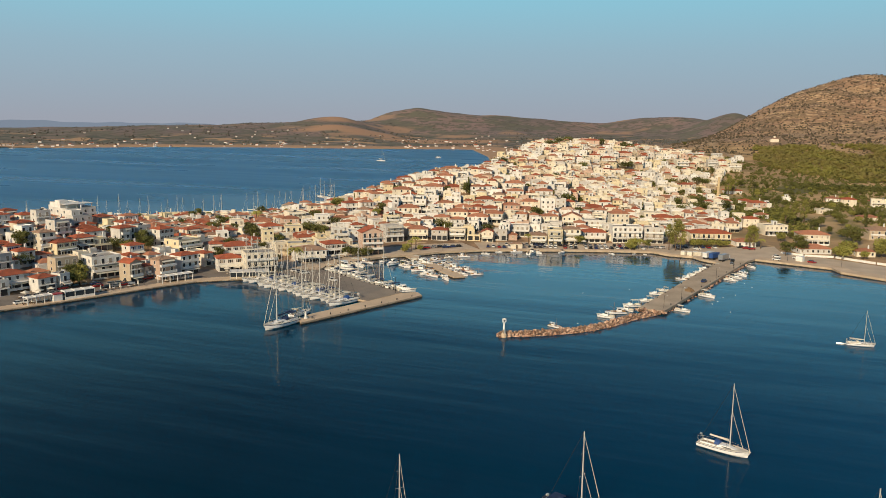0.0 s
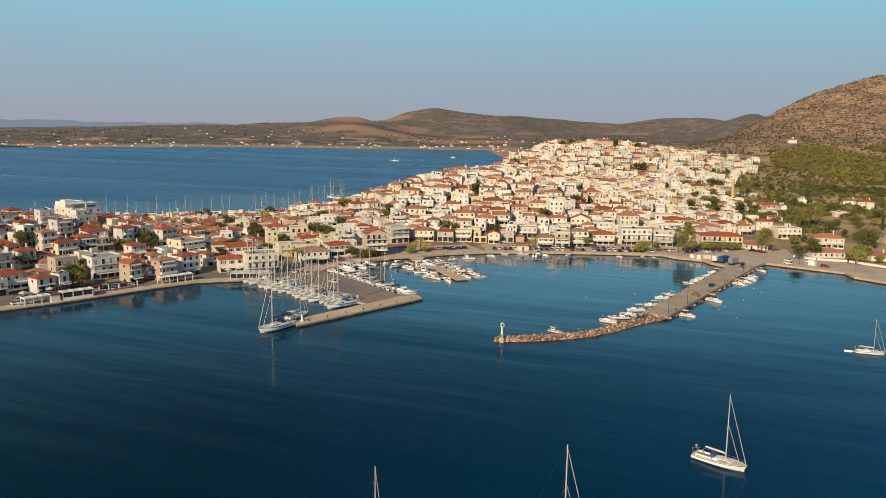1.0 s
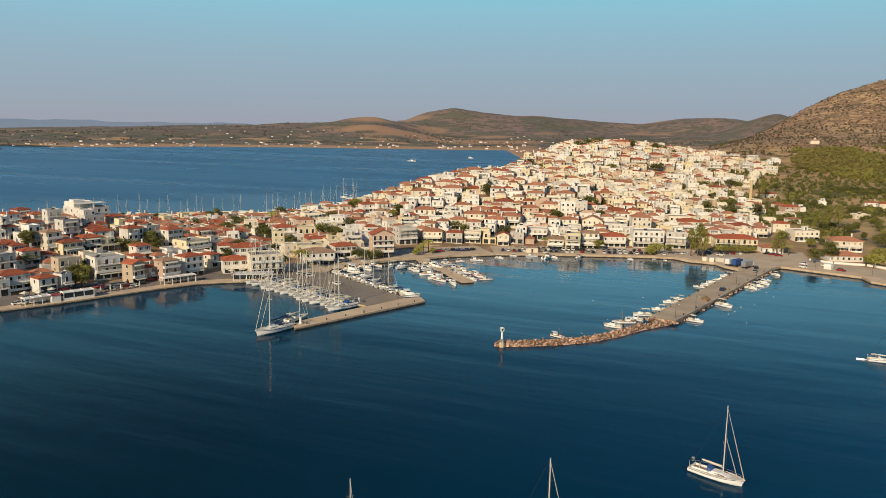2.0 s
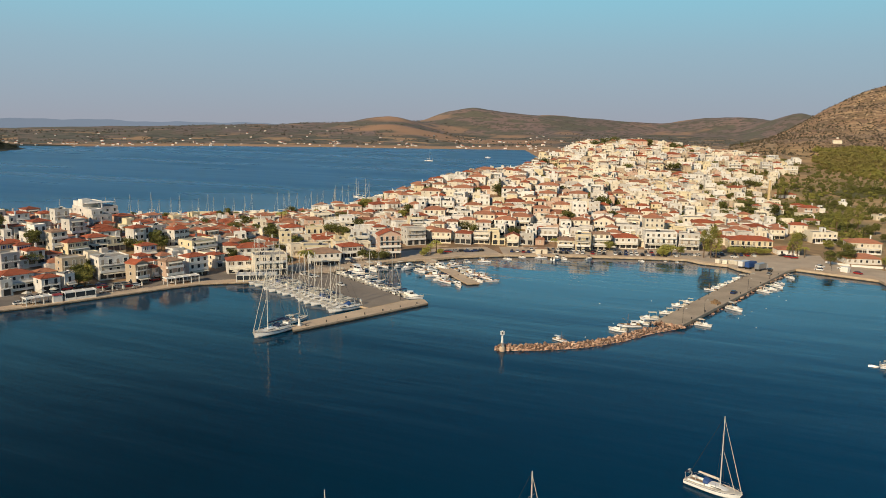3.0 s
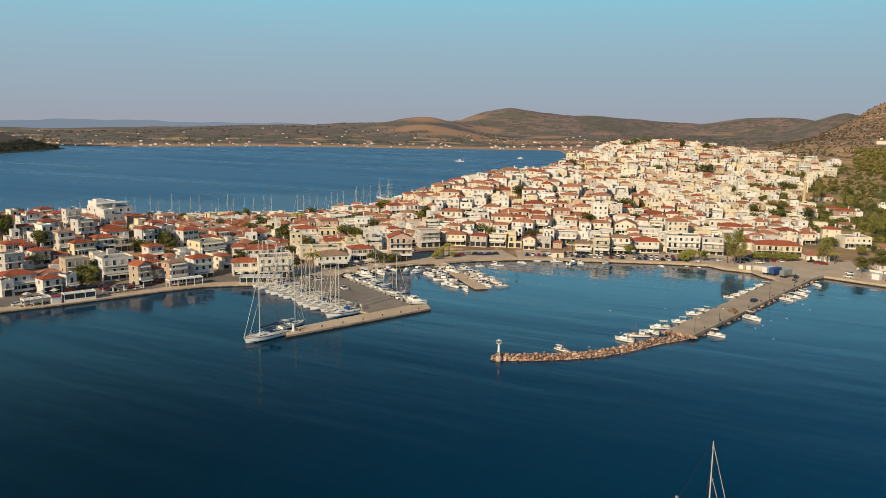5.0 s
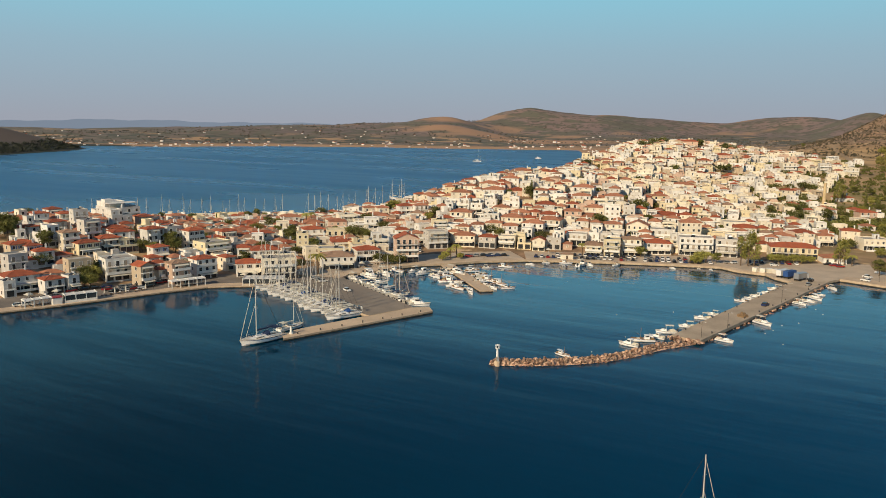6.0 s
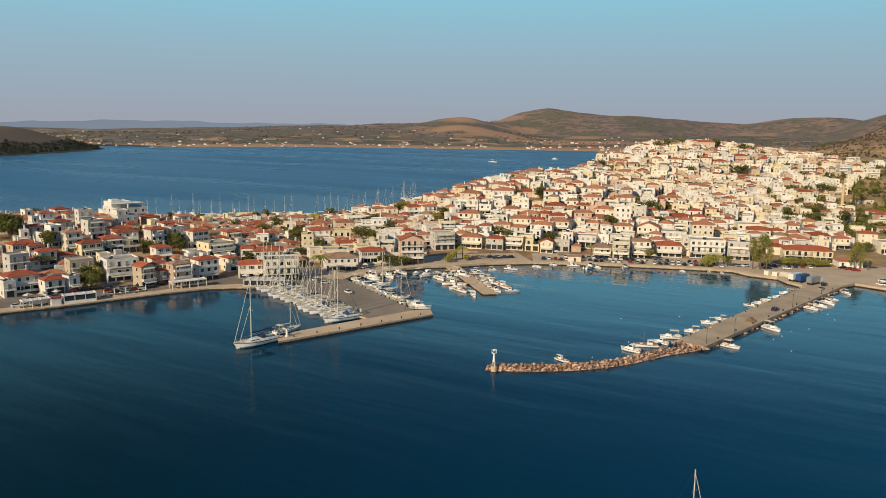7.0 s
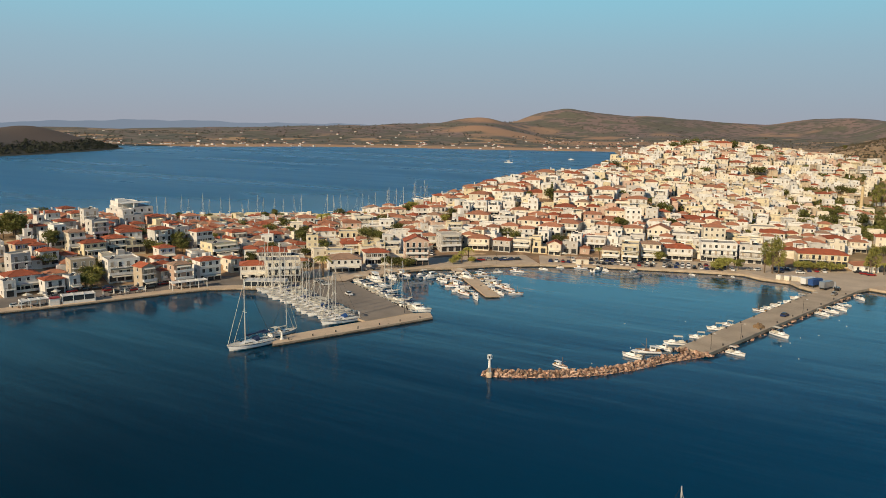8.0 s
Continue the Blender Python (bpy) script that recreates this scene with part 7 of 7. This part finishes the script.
def table_set():
    root = thing("dining_table", "small pale dining table with benches on the quay", "table", "quay tables")
    part("tabletop", Shape().box(-0.7, -0.45, 0.7, 0.7, 0.45, 0.76).mesh("tabletop", M_TRIM), root)
    part("leg", Shape().tube((0, 0, 0), (0, 0, 0.7), 0.06).mesh("leg", M_IRON), root)
    for k in (-1, 1):
        part("bench", Shape().box(-0.7, k * 0.75 - 0.18, 0.40, 0.7, k * 0.75 + 0.18, 0.46).mesh("bench", M_TEAK), root)
        part("bench_leg", Shape().box(-0.55, k * 0.75 - 0.1, 0, 0.55, k * 0.75 + 0.1, 0.4).mesh("bench_leg", M_IRON), root)
    return root


for a, b, n in (((-253, 219), (-250, 229), 4), ((-246.6, 244), (-238.5, 266), 7), ((-232.5, 275), (-229, 284), 4), ((-264, 226), (-258, 242), 6), ((-192, 350), (-188, 366), 4)):
    for x, y in along(a, b, n):
        put("dining_table", table_set, pose(x + boat_rnd.uniform(-0.8, 0.3), y, level(x, y), 0, 0, boat_rnd.uniform(0, 180)))


# ---- vehicles ----
PAINT = {
    "white": surface("car_white", (0.75, 0.74, 0.72, 1), (0.68, 0.67, 0.65, 1), 0.5, 0.25, 0.0),
    "black": surface("car_black", (0.015, 0.015, 0.017, 1), (0.02, 0.02, 0.02, 1), 0.5, 0.2, 0.0),
    "silver": surface("car_silver", (0.42, 0.42, 0.42, 1), (0.36, 0.36, 0.36, 1), 0.5, 0.3, 0.0, metal=0.5),
    "red": surface("car_red", (0.30, 0.02, 0.02, 1), (0.25, 0.02, 0.02, 1), 0.5, 0.25, 0.0),
    "navy": surface("car_navy", (0.02, 0.04, 0.12, 1), (0.02, 0.03, 0.10, 1), 0.5, 0.25, 0.0),
}


def car(paint):
    root = thing("car", f"parked {paint} hatchback car with dark windows", "car", "parked cars")
    side = [(-2.05, 0.30), (2.05, 0.30), (2.10, 0.62), (1.95, 0.82), (1.0, 0.93), (-1.75, 0.98), (-2.08, 0.85)]
    s = Shape().loft([[(x, -0.86, z) for x, z in side], [(x, -0.80, z + 0.01) for x, z in side], [(x, 0.80, z + 0.01) for x, z in side], [(x, 0.86, z) for x, z in side]])
    part("body", s.mesh("body", PAINT[paint]), root)
    top = [(1.05, 0.92), (0.35, 1.44), (-1.35, 1.46), (-1.85, 0.97)]
    s = Shape().loft([[(x, -0.78 + (z > 1) * 0.12, z) for x, z in top], [(x, 0.78 - (z > 1) * 0.12, z) for x, z in top]])
    part("window_band", s.mesh("window_band", M_GLASS), root)
    s = Shape().loft([[(0.33, -0.66, 1.45), (0.33, 0.66, 1.45), (0.33, 0.66, 1.49), (0.33, -0.66, 1.49)], [(-1.36, -0.66, 1.47), (-1.36, 0.66, 1.47), (-1.36, 0.66, 1.51), (-1.36, -0.66, 1.51)]])
    part("roof_panel", s.mesh("roof_panel", PAINT[paint]), root)
    for x in (-1.3, 1.32):
        for k in (-1, 1):
            part("wheel", shared("wheel", lambda: Shape().tube((0, -0.1, 0), (0, 0.1, 0), 0.31, n=10).mesh("wheel", M_RUBBER)), root, pose(x, k * 0.78, 0.31))
    return root


car_rnd = random.Random(17)


def car_row(a, b, n, heading, skip=0.15):
    for x, y in along(a, b, n):
        if car_rnd.random() > skip:
            c = car_rnd.choice(["white", "white", "silver", "black", "black", "red", "navy"])
            put("car_" + c, lambda: car(c), pose(x + car_rnd.uniform(-0.3, 0.3), y + car_rnd.uniform(-0.3, 0.3), level(x, y), 0, 0, heading + car_rnd.uniform(-3, 3) + car_rnd.choice([0, 180])))


car_row((-131, 426), (-42, 457), 32, 108, skip=0.1)
car_row((-126, 437), (-50, 463), 28, 108, skip=0.2)
car_row((-31, 470), (-6, 478), 8, 108, skip=0.1)
car_row((-40, 462), (-34, 464), 2, 60)
car_row((-256.5, 219), (-255, 222.5), 2, 75, skip=0)
car_row((-253, 255), (-243, 282), 9, 73, skip=0.3)
car_row((-263, 245), (-256, 262), 4, 73, skip=0.3)
car_row((-262, 226), (-258, 240), 3, 73, skip=0.1)
car_row((-248, 254), (-240, 275), 6, 73, skip=0.3)
car_row((-174, 392), (-150, 420), 8, 40, skip=0.25)
car_row((-185, 400), (-200, 425), 5, 110, skip=0.25)
car_row((-158, 408), (-142, 424), 6, 40, skip=0.25)
car_row((5, 486), (14, 480), 3, 20, skip=0)
car_row((20, 458), (40, 456), 2, 150, skip=0)
for x, y, r, c in ((-186, 316, 60, "white"), (-189.5, 317.5, 60, "silver"), (-193, 319, 62, "white"), (-166, 306, -25, "white")):
    put("car_" + c, lambda: car(c), pose(x, y, 1.15, 0, 0, r))
for x, y, r, c in ((2.6, 433, 80, "black"), (2.3, 422, 80, "silver"), (-9.6, 369, 75, "navy")):
    put("car_" + c, lambda: car(c), pose(x, y, 1.52, 0, 0, r))


def lorry(box_paint, word):
    root = thing("lorry", f"parked box lorry with {word} cargo body", "lorry", "parked lorries")
    part("cargo_box", Shape().box(-4.6, -1.25, 1.0, 2.4, 1.25, 3.6).mesh("cargo_box", box_paint), root)
    s = Shape().loft([[(2.6, -1.2, 0.6), (2.6, 1.2, 0.6), (2.6, 1.15, 3.0), (2.6, -1.15, 3.0)], [(4.4, -1.2, 0.6), (4.4, 1.2, 0.6), (4.1, 1.15, 2.9), (4.1, -1.15, 2.9)]])
    part("cab", s.mesh("cab", PAINT["white"]), root)
    part("windscreen", Shape().loft([[(4.36, -1.05, 1.7), (4.36, 1.05, 1.7)], [(4.16, -1.0, 2.7), (4.16, 1.0, 2.7)]], closed=False, caps=False).mesh("windscreen", M_GLASS), root)
    part("chassis", Shape().box(-4.5, -0.5, 0.6, 4.0, 0.5, 1.0).mesh("chassis", M_IRON), root)
    for x in (-3.6, -2.4, 3.4):
        for k in (-1, 1):
            part("wheel", shared("truckwheel", lambda: Shape().tube((0, -0.15, 0), (0, 0.15, 0), 0.5, n=10).mesh("wheel", M_RUBBER)), root, pose(x, k * 1.05, 0.5))
    return root


for x, y, c, word in ((-9.6, 438.8, "white", "white"), (-6.4, 437.6, "navy", "blue"), (-1.6, 434.4, "silver", "pale grey")):
    put("lorry_" + c, lambda: lorry(M_BLUE if c == "navy" else PAINT[c], word), pose(x, y, 1.45, 0, 0, 64))
def crate_stack():
    root = thing("cargo_crate", "pale boxy crate stacked on the quay", "crate", "quay crates")
    part("body", Shape().box(-1.2, -1.0, 0.0, 1.2, 1.0, 2.0).mesh("body", M_CLOTH), root)
    part("lid", Shape().box(-1.25, -1.05, 2.0, 1.25, 1.05, 2.12).mesh("lid", M_TRIM), root)
    return root


for x, y in ((-23, 443.5), (-19.8, 443.3), (-16.9, 444.6), (-13.9, 444.2)):
    put("cargo_crate", crate_stack, pose(x, y + 2, 1.42, 0, 0, x * 9))
s = Shape()
for i in range(26):
    a, r = car_rnd.uniform(0, 6.28), car_rnd.uniform(0, 1.8)
    x, y, z = r * math.cos(a), 1.5 * r * math.sin(a), 0.9 * (1.9 - r) * car_rnd.uniform(0.2, 0.9)
    s.loft([[(x + (p[0]) * 0.7, y + p[1] * 0.7, 0.0) for p in ring_pts(1, 0, 7)], [(x + p[0] * 0.5, y + p[1] * 0.5, z + 0.25) for p in ring_pts(1, 0, 7, 0.3)], [(x + p[0] * 0.15, y + p[1] * 0.15, z + 0.4) for p in ring_pts(1, 0, 7)]])
solid("net_heap", s.mesh("net_heap", M_NET), "heap of ochre fishing nets on the concrete mole", "fishing nets", at=pose(-14.8, 346.5, 1.5))


def buoy():
    root = thing("buoy", "small white round mooring buoy floating on the water", "buoy", "buoys")
    part("float", Shape().loft([ring_pts(0.12, -0.25, 8), ring_pts(0.38, 0.0, 8), ring_pts(0.38, 0.2, 8), ring_pts(0.15, 0.42, 8)]).mesh("float", M_GEL), root)
    return root


for x, y in ((-50.5, 277), (-46, 300), (-5, 330), (-1, 345), (-3, 336), (4, 352), (11, 372), (8, 380), (-58, 330), (-40, 345), (2, 318)):
    put("buoy", buoy, pose(x, y, 0) @ Matrix.Scale(0.5, 4))


hut = thing("harbour_hut", "small cream stone hut with tiled roof on the quay edge", "hut", at=pose(-114.0, 430.0, 1.43, 0, 0, 26))
part("wall", Shape().box(-3.2, -1.6, 0, 3.2, 1.6, 2.6).mesh("wall", M_PLASTER["cream"]), hut)
part("roof", Shape().loft([[(-3.5, -1.9, 2.6), (3.5, -1.9, 2.6), (3.5, 1.9, 2.6), (-3.5, 1.9, 2.6)], [(-1.9, -0.1, 3.4), (1.9, -0.1, 3.4), (1.9, 0.1, 3.4), (-1.9, 0.1, 3.4)]]).mesh("roof", M_TILE_OLD), hut)
part("door", Shape().box(-0.5, -1.66, 0.02, 0.5, -1.6, 2.0).mesh("door", M_SHUTTER), hut)


# ---- east shore: garden wall, shore road things ----
def low_wall(a, b, label, h=1.1):
    L = math.hypot(b[0] - a[0], b[1] - a[1])
    root = thing("garden_wall", label, "wall", "garden walls", pose((a[0] + b[0]) / 2, (a[1] + b[1]) / 2, 1.35, 0, 0, edge_yaw(*a, *b)))
    part("wall", Shape().box(-L / 2, -0.12, -0.4, L / 2, 0.12, h).mesh("wall", M_TRIM), root)
    part("coping", Shape().box(-L / 2, -0.18, h, L / 2, 0.18, h + 0.08).mesh("coping", M_CONCRETE), root)


low_wall((28.1, 474), (39.3, 468.5), "low white garden wall by the shore road")
low_wall((39.9, 468.3), (54.5, 469.5), "low white garden wall by the shore road")
low_wall((55.5, 469.3), (73.1, 456.5), "low white garden wall by the shore road")
low_wall((73.8, 456.2), (112, 436), "low white garden wall by the shore road")
van = thing("kiosk", "small bright white sales kiosk on the shore road", "kiosk", at=pose(36.3, 450, 1.43, 0, 0, 150))
part("wall", Shape().box(-1.8, -1.3, 0, 1.8, 1.3, 2.5).mesh("wall", M_TRIM), van)
part("roof", Shape().box(-2.0, -1.5, 2.5, 2.0, 1.5, 2.65).mesh("roof", M_GEL), van)
part("hatch", Shape().box(-1.2, -1.36, 1.0, 1.2, -1.3, 2.0).mesh("hatch", M_BLIND), van)
car_row((41, 446.5), (42, 446), 1, 155, skip=0)
car_row((24, 448), (25, 447.6), 1, 155, skip=0)
car_row((-28, 462), (-10, 470), 4, 20, skip=0.2)


# ---- wooded slopes and far shore ----
def leaf_mesh(name, centres, sizes, n, leaf, mat):
    """Loose leaf clumps round many centres, in one mesh."""
    rng = np.random.default_rng(len(centres))
    c, r = np.repeat(centres, n, axis=0), np.repeat(sizes, n)[:, None]
    v = rng.normal(size=c.shape)
    v /= np.linalg.norm(v, axis=1, keepdims=True)
    p = c + v * r * (1, 1, 0.75) * rng.uniform(0.5, 1.0, r.shape) + np.stack([0 * r[:, 0], 0 * r[:, 0], 0.75 * r[:, 0]], -1)
    a = rng.normal(size=c.shape) * (1, 1, 0.6)
    a *= leaf * r / np.linalg.norm(a, axis=1, keepdims=True)
    b = np.cross(a, v)
    b *= 0.8 * leaf * r / np.linalg.norm(b, axis=1, keepdims=True)
    co = np.stack([p - a, p - b, p + a, p + b], 1).reshape(-1, 3)
    k = len(p)
    me = bpy.data.meshes.new(name)
    me.vertices.add(4 * k)
    me.vertices.foreach_set("co", co.ravel().astype(np.float32))
    me.loops.add(4 * k)
    me.loops.foreach_set("vertex_index", np.arange(4 * k, dtype=np.int32))
    me.polygons.add(k)
    me.polygons.foreach_set("loop_start", np.arange(0, 4 * k, 4, dtype=np.int32))
    me.update(calc_edges=True)
    me.materials.append(mat)
    return me


def wood(name, label, mat, seed, count, box, keep, size, n, leaf):
    rng = np.random.default_rng(seed)
    xs, ys = rng.uniform(box[0], box[1], count), rng.uniform(box[2], box[3], count)
    zs, field = height(xs, ys), rough_field(xs, ys, 70, seed) + 0.5 * rough_field(xs, ys, 28, seed + 1)
    ok = np.array([z > 2 and keep(x, y, z, f) for x, y, z, f in zip(xs, ys, zs, field)])
    at = np.stack([xs, ys, zs - 0.4], -1)[ok]
    solid(name, leaf_mesh(name, at, size * rng.uniform(0.55, 1.35, len(at)), n, leaf, mat), label, "trees", kind="stuff")


def valley(x, y, z, f):
    return (x > -35 + (y - 600) * 0.05 and 560 < y < 1200) and f > -0.28 and not within(x, y, TOWN)


def pine_slope(x, y, z, f):
    b = math.degrees(math.atan2(x, y))
    return b > 1.3 and 1060 - 0.65 * min(x, 110) < y < 1330 and f > -0.34 + max(0, (3.6 - b)) * 0.25 + max(0, y - 1220) * 0.0016


wood("pine_wood", "dense olive green pine wood on the lower hillside", M_PINE, 5, 10500, (10, 620, 945, 1750), pine_slope, 4.0, 40, 0.30)
wood("shelter_belt", "long dark green belt of trees along the field edge", M_LEAF, 23, 1500, (62, 330, 880, 960), lambda x, y, z, f: abs(y - 908 - 0.16 * (x - 70)) < 13, 3.0, 34, 0.32)
spread = np.random.default_rng(4)
clumps = np.array([(x + dx, y + dy, ground(x, y) - 0.2) for x, y in GARDENS if y >= 560 for dx, dy in spread.uniform(-3.2, 3.2, (3, 2))])
solid("hillside_garden_trees", leaf_mesh("hillside_garden_trees", clumps, spread.uniform(1.3, 3.1, len(clumps)), 60, 0.24, M_LEAF), "dark green garden trees and shrubs among the hillside houses", "trees", kind="stuff")


def garden(x, y, z, f):
    return f > -0.16 and y > 484 - 0.45 * (x - 28) and all((x - a) ** 2 + (y - b) ** 2 > (0.52 * min(c, 22)) ** 2 for a, b, c in PLACED if c > 7.5)


wood("garden_shrubs", "low green garden shrubs and hedges behind the shore road", M_LEAF_LIGHT, 27, 1300, (26, 130, 440, 640), garden, 1.25, 30, 0.36)
wood("garden_trees", "dense dark green garden trees behind the harbour square", M_LEAF, 29, 420, (-42, 48, 590, 700), lambda x, y, z, f: f > -0.05 and all((x - a) ** 2 + (y - b) ** 2 > (0.5 * min(c, 14)) ** 2 for a, b, c in PLACED if c > 8), 2.6, 46, 0.28)
wood("orchard_trees", "scattered olive and fruit trees in the valley gardens", M_LEAF, 9, 3900, (-60, 330, 540, 1060), valley, 2.1, 26, 0.34)
wood("hill_scrub", "low dark scrub dotted over the bare stony hill", M_SCRUB, 13, 14000, (-150, 900, 1150, 2500), lambda x, y, z, f: math.degrees(math.atan2(x, y)) > -4, 1.7, 8, 0.55)
wood("far_trees", "dark clumps of trees along the far bay shore", M_FARTREE, 15, 7000, (-2400, 100, 1400, 3600), lambda x, y, z, f: f > -0.05 and math.hypot(x, y) > 1900 and f > 0.02 + z * 0.004, 2.9, 10, 0.5)
wood("cape_scrub", "evergreen scrub covering the low headland, its shade painted in dark", M_CAPE, 19, 9000, (-1900, -1350, 650, 1300), lambda x, y, z, f: x < -1350 and z < 15 + 14 * f, 2.6, 8, 0.5)


def small_house():
    root = thing("far_house", "small white house on the far shore", "house", "far shore houses")
    part("wall", Shape().box(-6, -5, -3, 6, 5, 5.5).mesh("wall", M_PLASTER["white"]), root)
    s = Shape()
    low = [(-6.5, -5.5, 5.4), (6.5, -5.5, 5.4), (6.5, 5.5, 5.4), (-6.5, 5.5, 5.4)]
    s.face(low[::-1])
    s.face([low[0], low[1], (2, 0, 7.6), (-2, 0, 7.6)]), s.face([low[1], low[2], (2, 0, 7.6)]), s.face([low[2], low[3], (-2, 0, 7.6), (2, 0, 7.6)]), s.face([low[3], low[0], (-2, 0, 7.6)])
    part("roof", s.mesh("roof", M_TILE), root)
    return root


far_rnd = random.Random(41)
made = 0
while made < 150:
    a, r = radians(far_rnd.uniform(-56, -14)), far_rnd.choice([far_rnd.uniform(1950, 2350), far_rnd.uniform(2000, 3000)])
    x, y = r * math.sin(a), r * math.cos(a)
    d = float(inland(np.array([x]), np.array([y]))[0])
    if not 12 < d < 900 or far_rnd.random() < d / 1500:
        continue
    put("far_house", small_house, pose(x, y, ground(x, y), 0, 0, -math.degrees(a) + far_rnd.uniform(-40, 40)) @ Matrix.Scale(far_rnd.uniform(0.35, 0.66), 4))
    made += 1
for x, y in ((-700, 2200), (-720, 2250), (-690, 2300), (-500, 2600), (-900, 2500)):
    put("far_house", small_house, pose(x, y, ground(x, y), 0, 0, far_rnd.uniform(0, 40)) @ Matrix.Scale(0.9, 4))

# ---- landmarks inland ----
stack = thing("factory_chimney", "tall tapered brick factory chimney in the valley", "chimney", at=pose(-11.0, 770, ground(-11, 770)))
part("shaft", Shape().loft([ring_pts(1.6, -1, 12), ring_pts(1.3, 10, 12), ring_pts(1.05, 20, 12)]).mesh("shaft", M_BRICK), stack)
part("rim", Shape().loft([ring_pts(1.2, 19.6, 12), ring_pts(1.25, 20.2, 12), ring_pts(1.0, 20.5, 12)]).mesh("rim", M_BRICK), stack)
chapel = thing("chapel", "small cream hillside chapel with a hipped roof", "chapel", at=pose(60, 1358, ground(60, 1358), 0, 0, 8) @ Matrix.Scale(0.7, 4))
part("wall", Shape().box(-9, -6, -4, 9, 6, 7).mesh("wall", M_PLASTER["cream"]), chapel)
s = Shape()
low = [(-9.5, -6.5, 6.9), (9.5, -6.5, 6.9), (9.5, 6.5, 6.9), (-9.5, 6.5, 6.9)]
s.face(low[::-1])
s.face([low[0], low[1], (4, 0, 10.5), (-4, 0, 10.5)]), s.face([low[1], low[2], (4, 0, 10.5)]), s.face([low[2], low[3], (-4, 0, 10.5), (4, 0, 10.5)]), s.face([low[3], low[0], (-4, 0, 10.5)])
part("roof", s.mesh("roof", M_TILE_OLD), chapel)
part("tower", Shape().box(-2, -2, 6, 2, 2, 13).mesh("tower", M_PLASTER["cream"]), chapel)


def track(name, line, w, label):
    s = Shape()
    pts = []
    for (ax, ay), (bx, by) in zip(line, line[1:]):
        k = max(2, int(math.hypot(bx - ax, by - ay) / 12))
        pts += [(ax + (bx - ax) * i / k, ay + (by - ay) * i / k) for i in range(k)]
    a, b = offset_in(pts, -w / 2), offset_in(pts, w / 2)
    for p, q, r, t in zip(a, a[1:], b[1:], b):
        s.face([(*c, ground(*c) + 0.6) for c in (p, q, r, t)])
    solid(name, s.mesh(name, M_TRACK), label, "road", kind="structure")


M_TRACK = surface("pale_dirt_track", (0.42, 0.30, 0.18, 1), (0.32, 0.22, 0.13, 1), 0.1, 0.95, 0.2)
track("road_hill", [(22, 1000), (9, 1036), (0, 1068), (-15.8, 1198), (-30, 1304), (-26, 1340), (-2, 1338), (14, 1316), (47, 1326), (66, 1322)], 6, "pale dirt track climbing the dry hillside")


# ---- fields on the valley floor ----
def field_patch(name, label, mat, poly, cell=4.0):
    s = Shape()
    xs, ys = [p[0] for p in poly], [p[1] for p in poly]
    for i in range(int((max(xs) - min(xs)) / cell) + 1):
        for j in range(int((max(ys) - min(ys)) / cell) + 1):
            x, y = min(xs) + i * cell, min(ys) + j * cell
            if within(x + cell / 2, y + cell / 2, poly):
                ax, ay = np.array([x, x + cell, x + cell, x]), np.array([y, y, y + cell, y + cell])
                s.face([(a, b, c + 0.30) for a, b, c in zip(ax, ay, height(ax, ay))])
    solid(name, s.mesh(name, mat), label, "field", kind="structure")


field_patch("field_stubble", "pale mown stubble field below the pine wood", M_STUBBLE, [(112, 934), (116, 962), (153, 988), (330, 1046), (330, 996), (160, 944)])
field_patch("field_crop", "dark olive crop strip in the valley", M_CROP, [(38, 868), (58, 925), (108, 925), (106, 900), (60, 850)])
field_patch("field_tilled", "small orange-brown tilled field behind the shore houses", M_TILLED, [(82, 572), (90, 606), (140, 622), (140, 580), (96, 566)], 3.0)
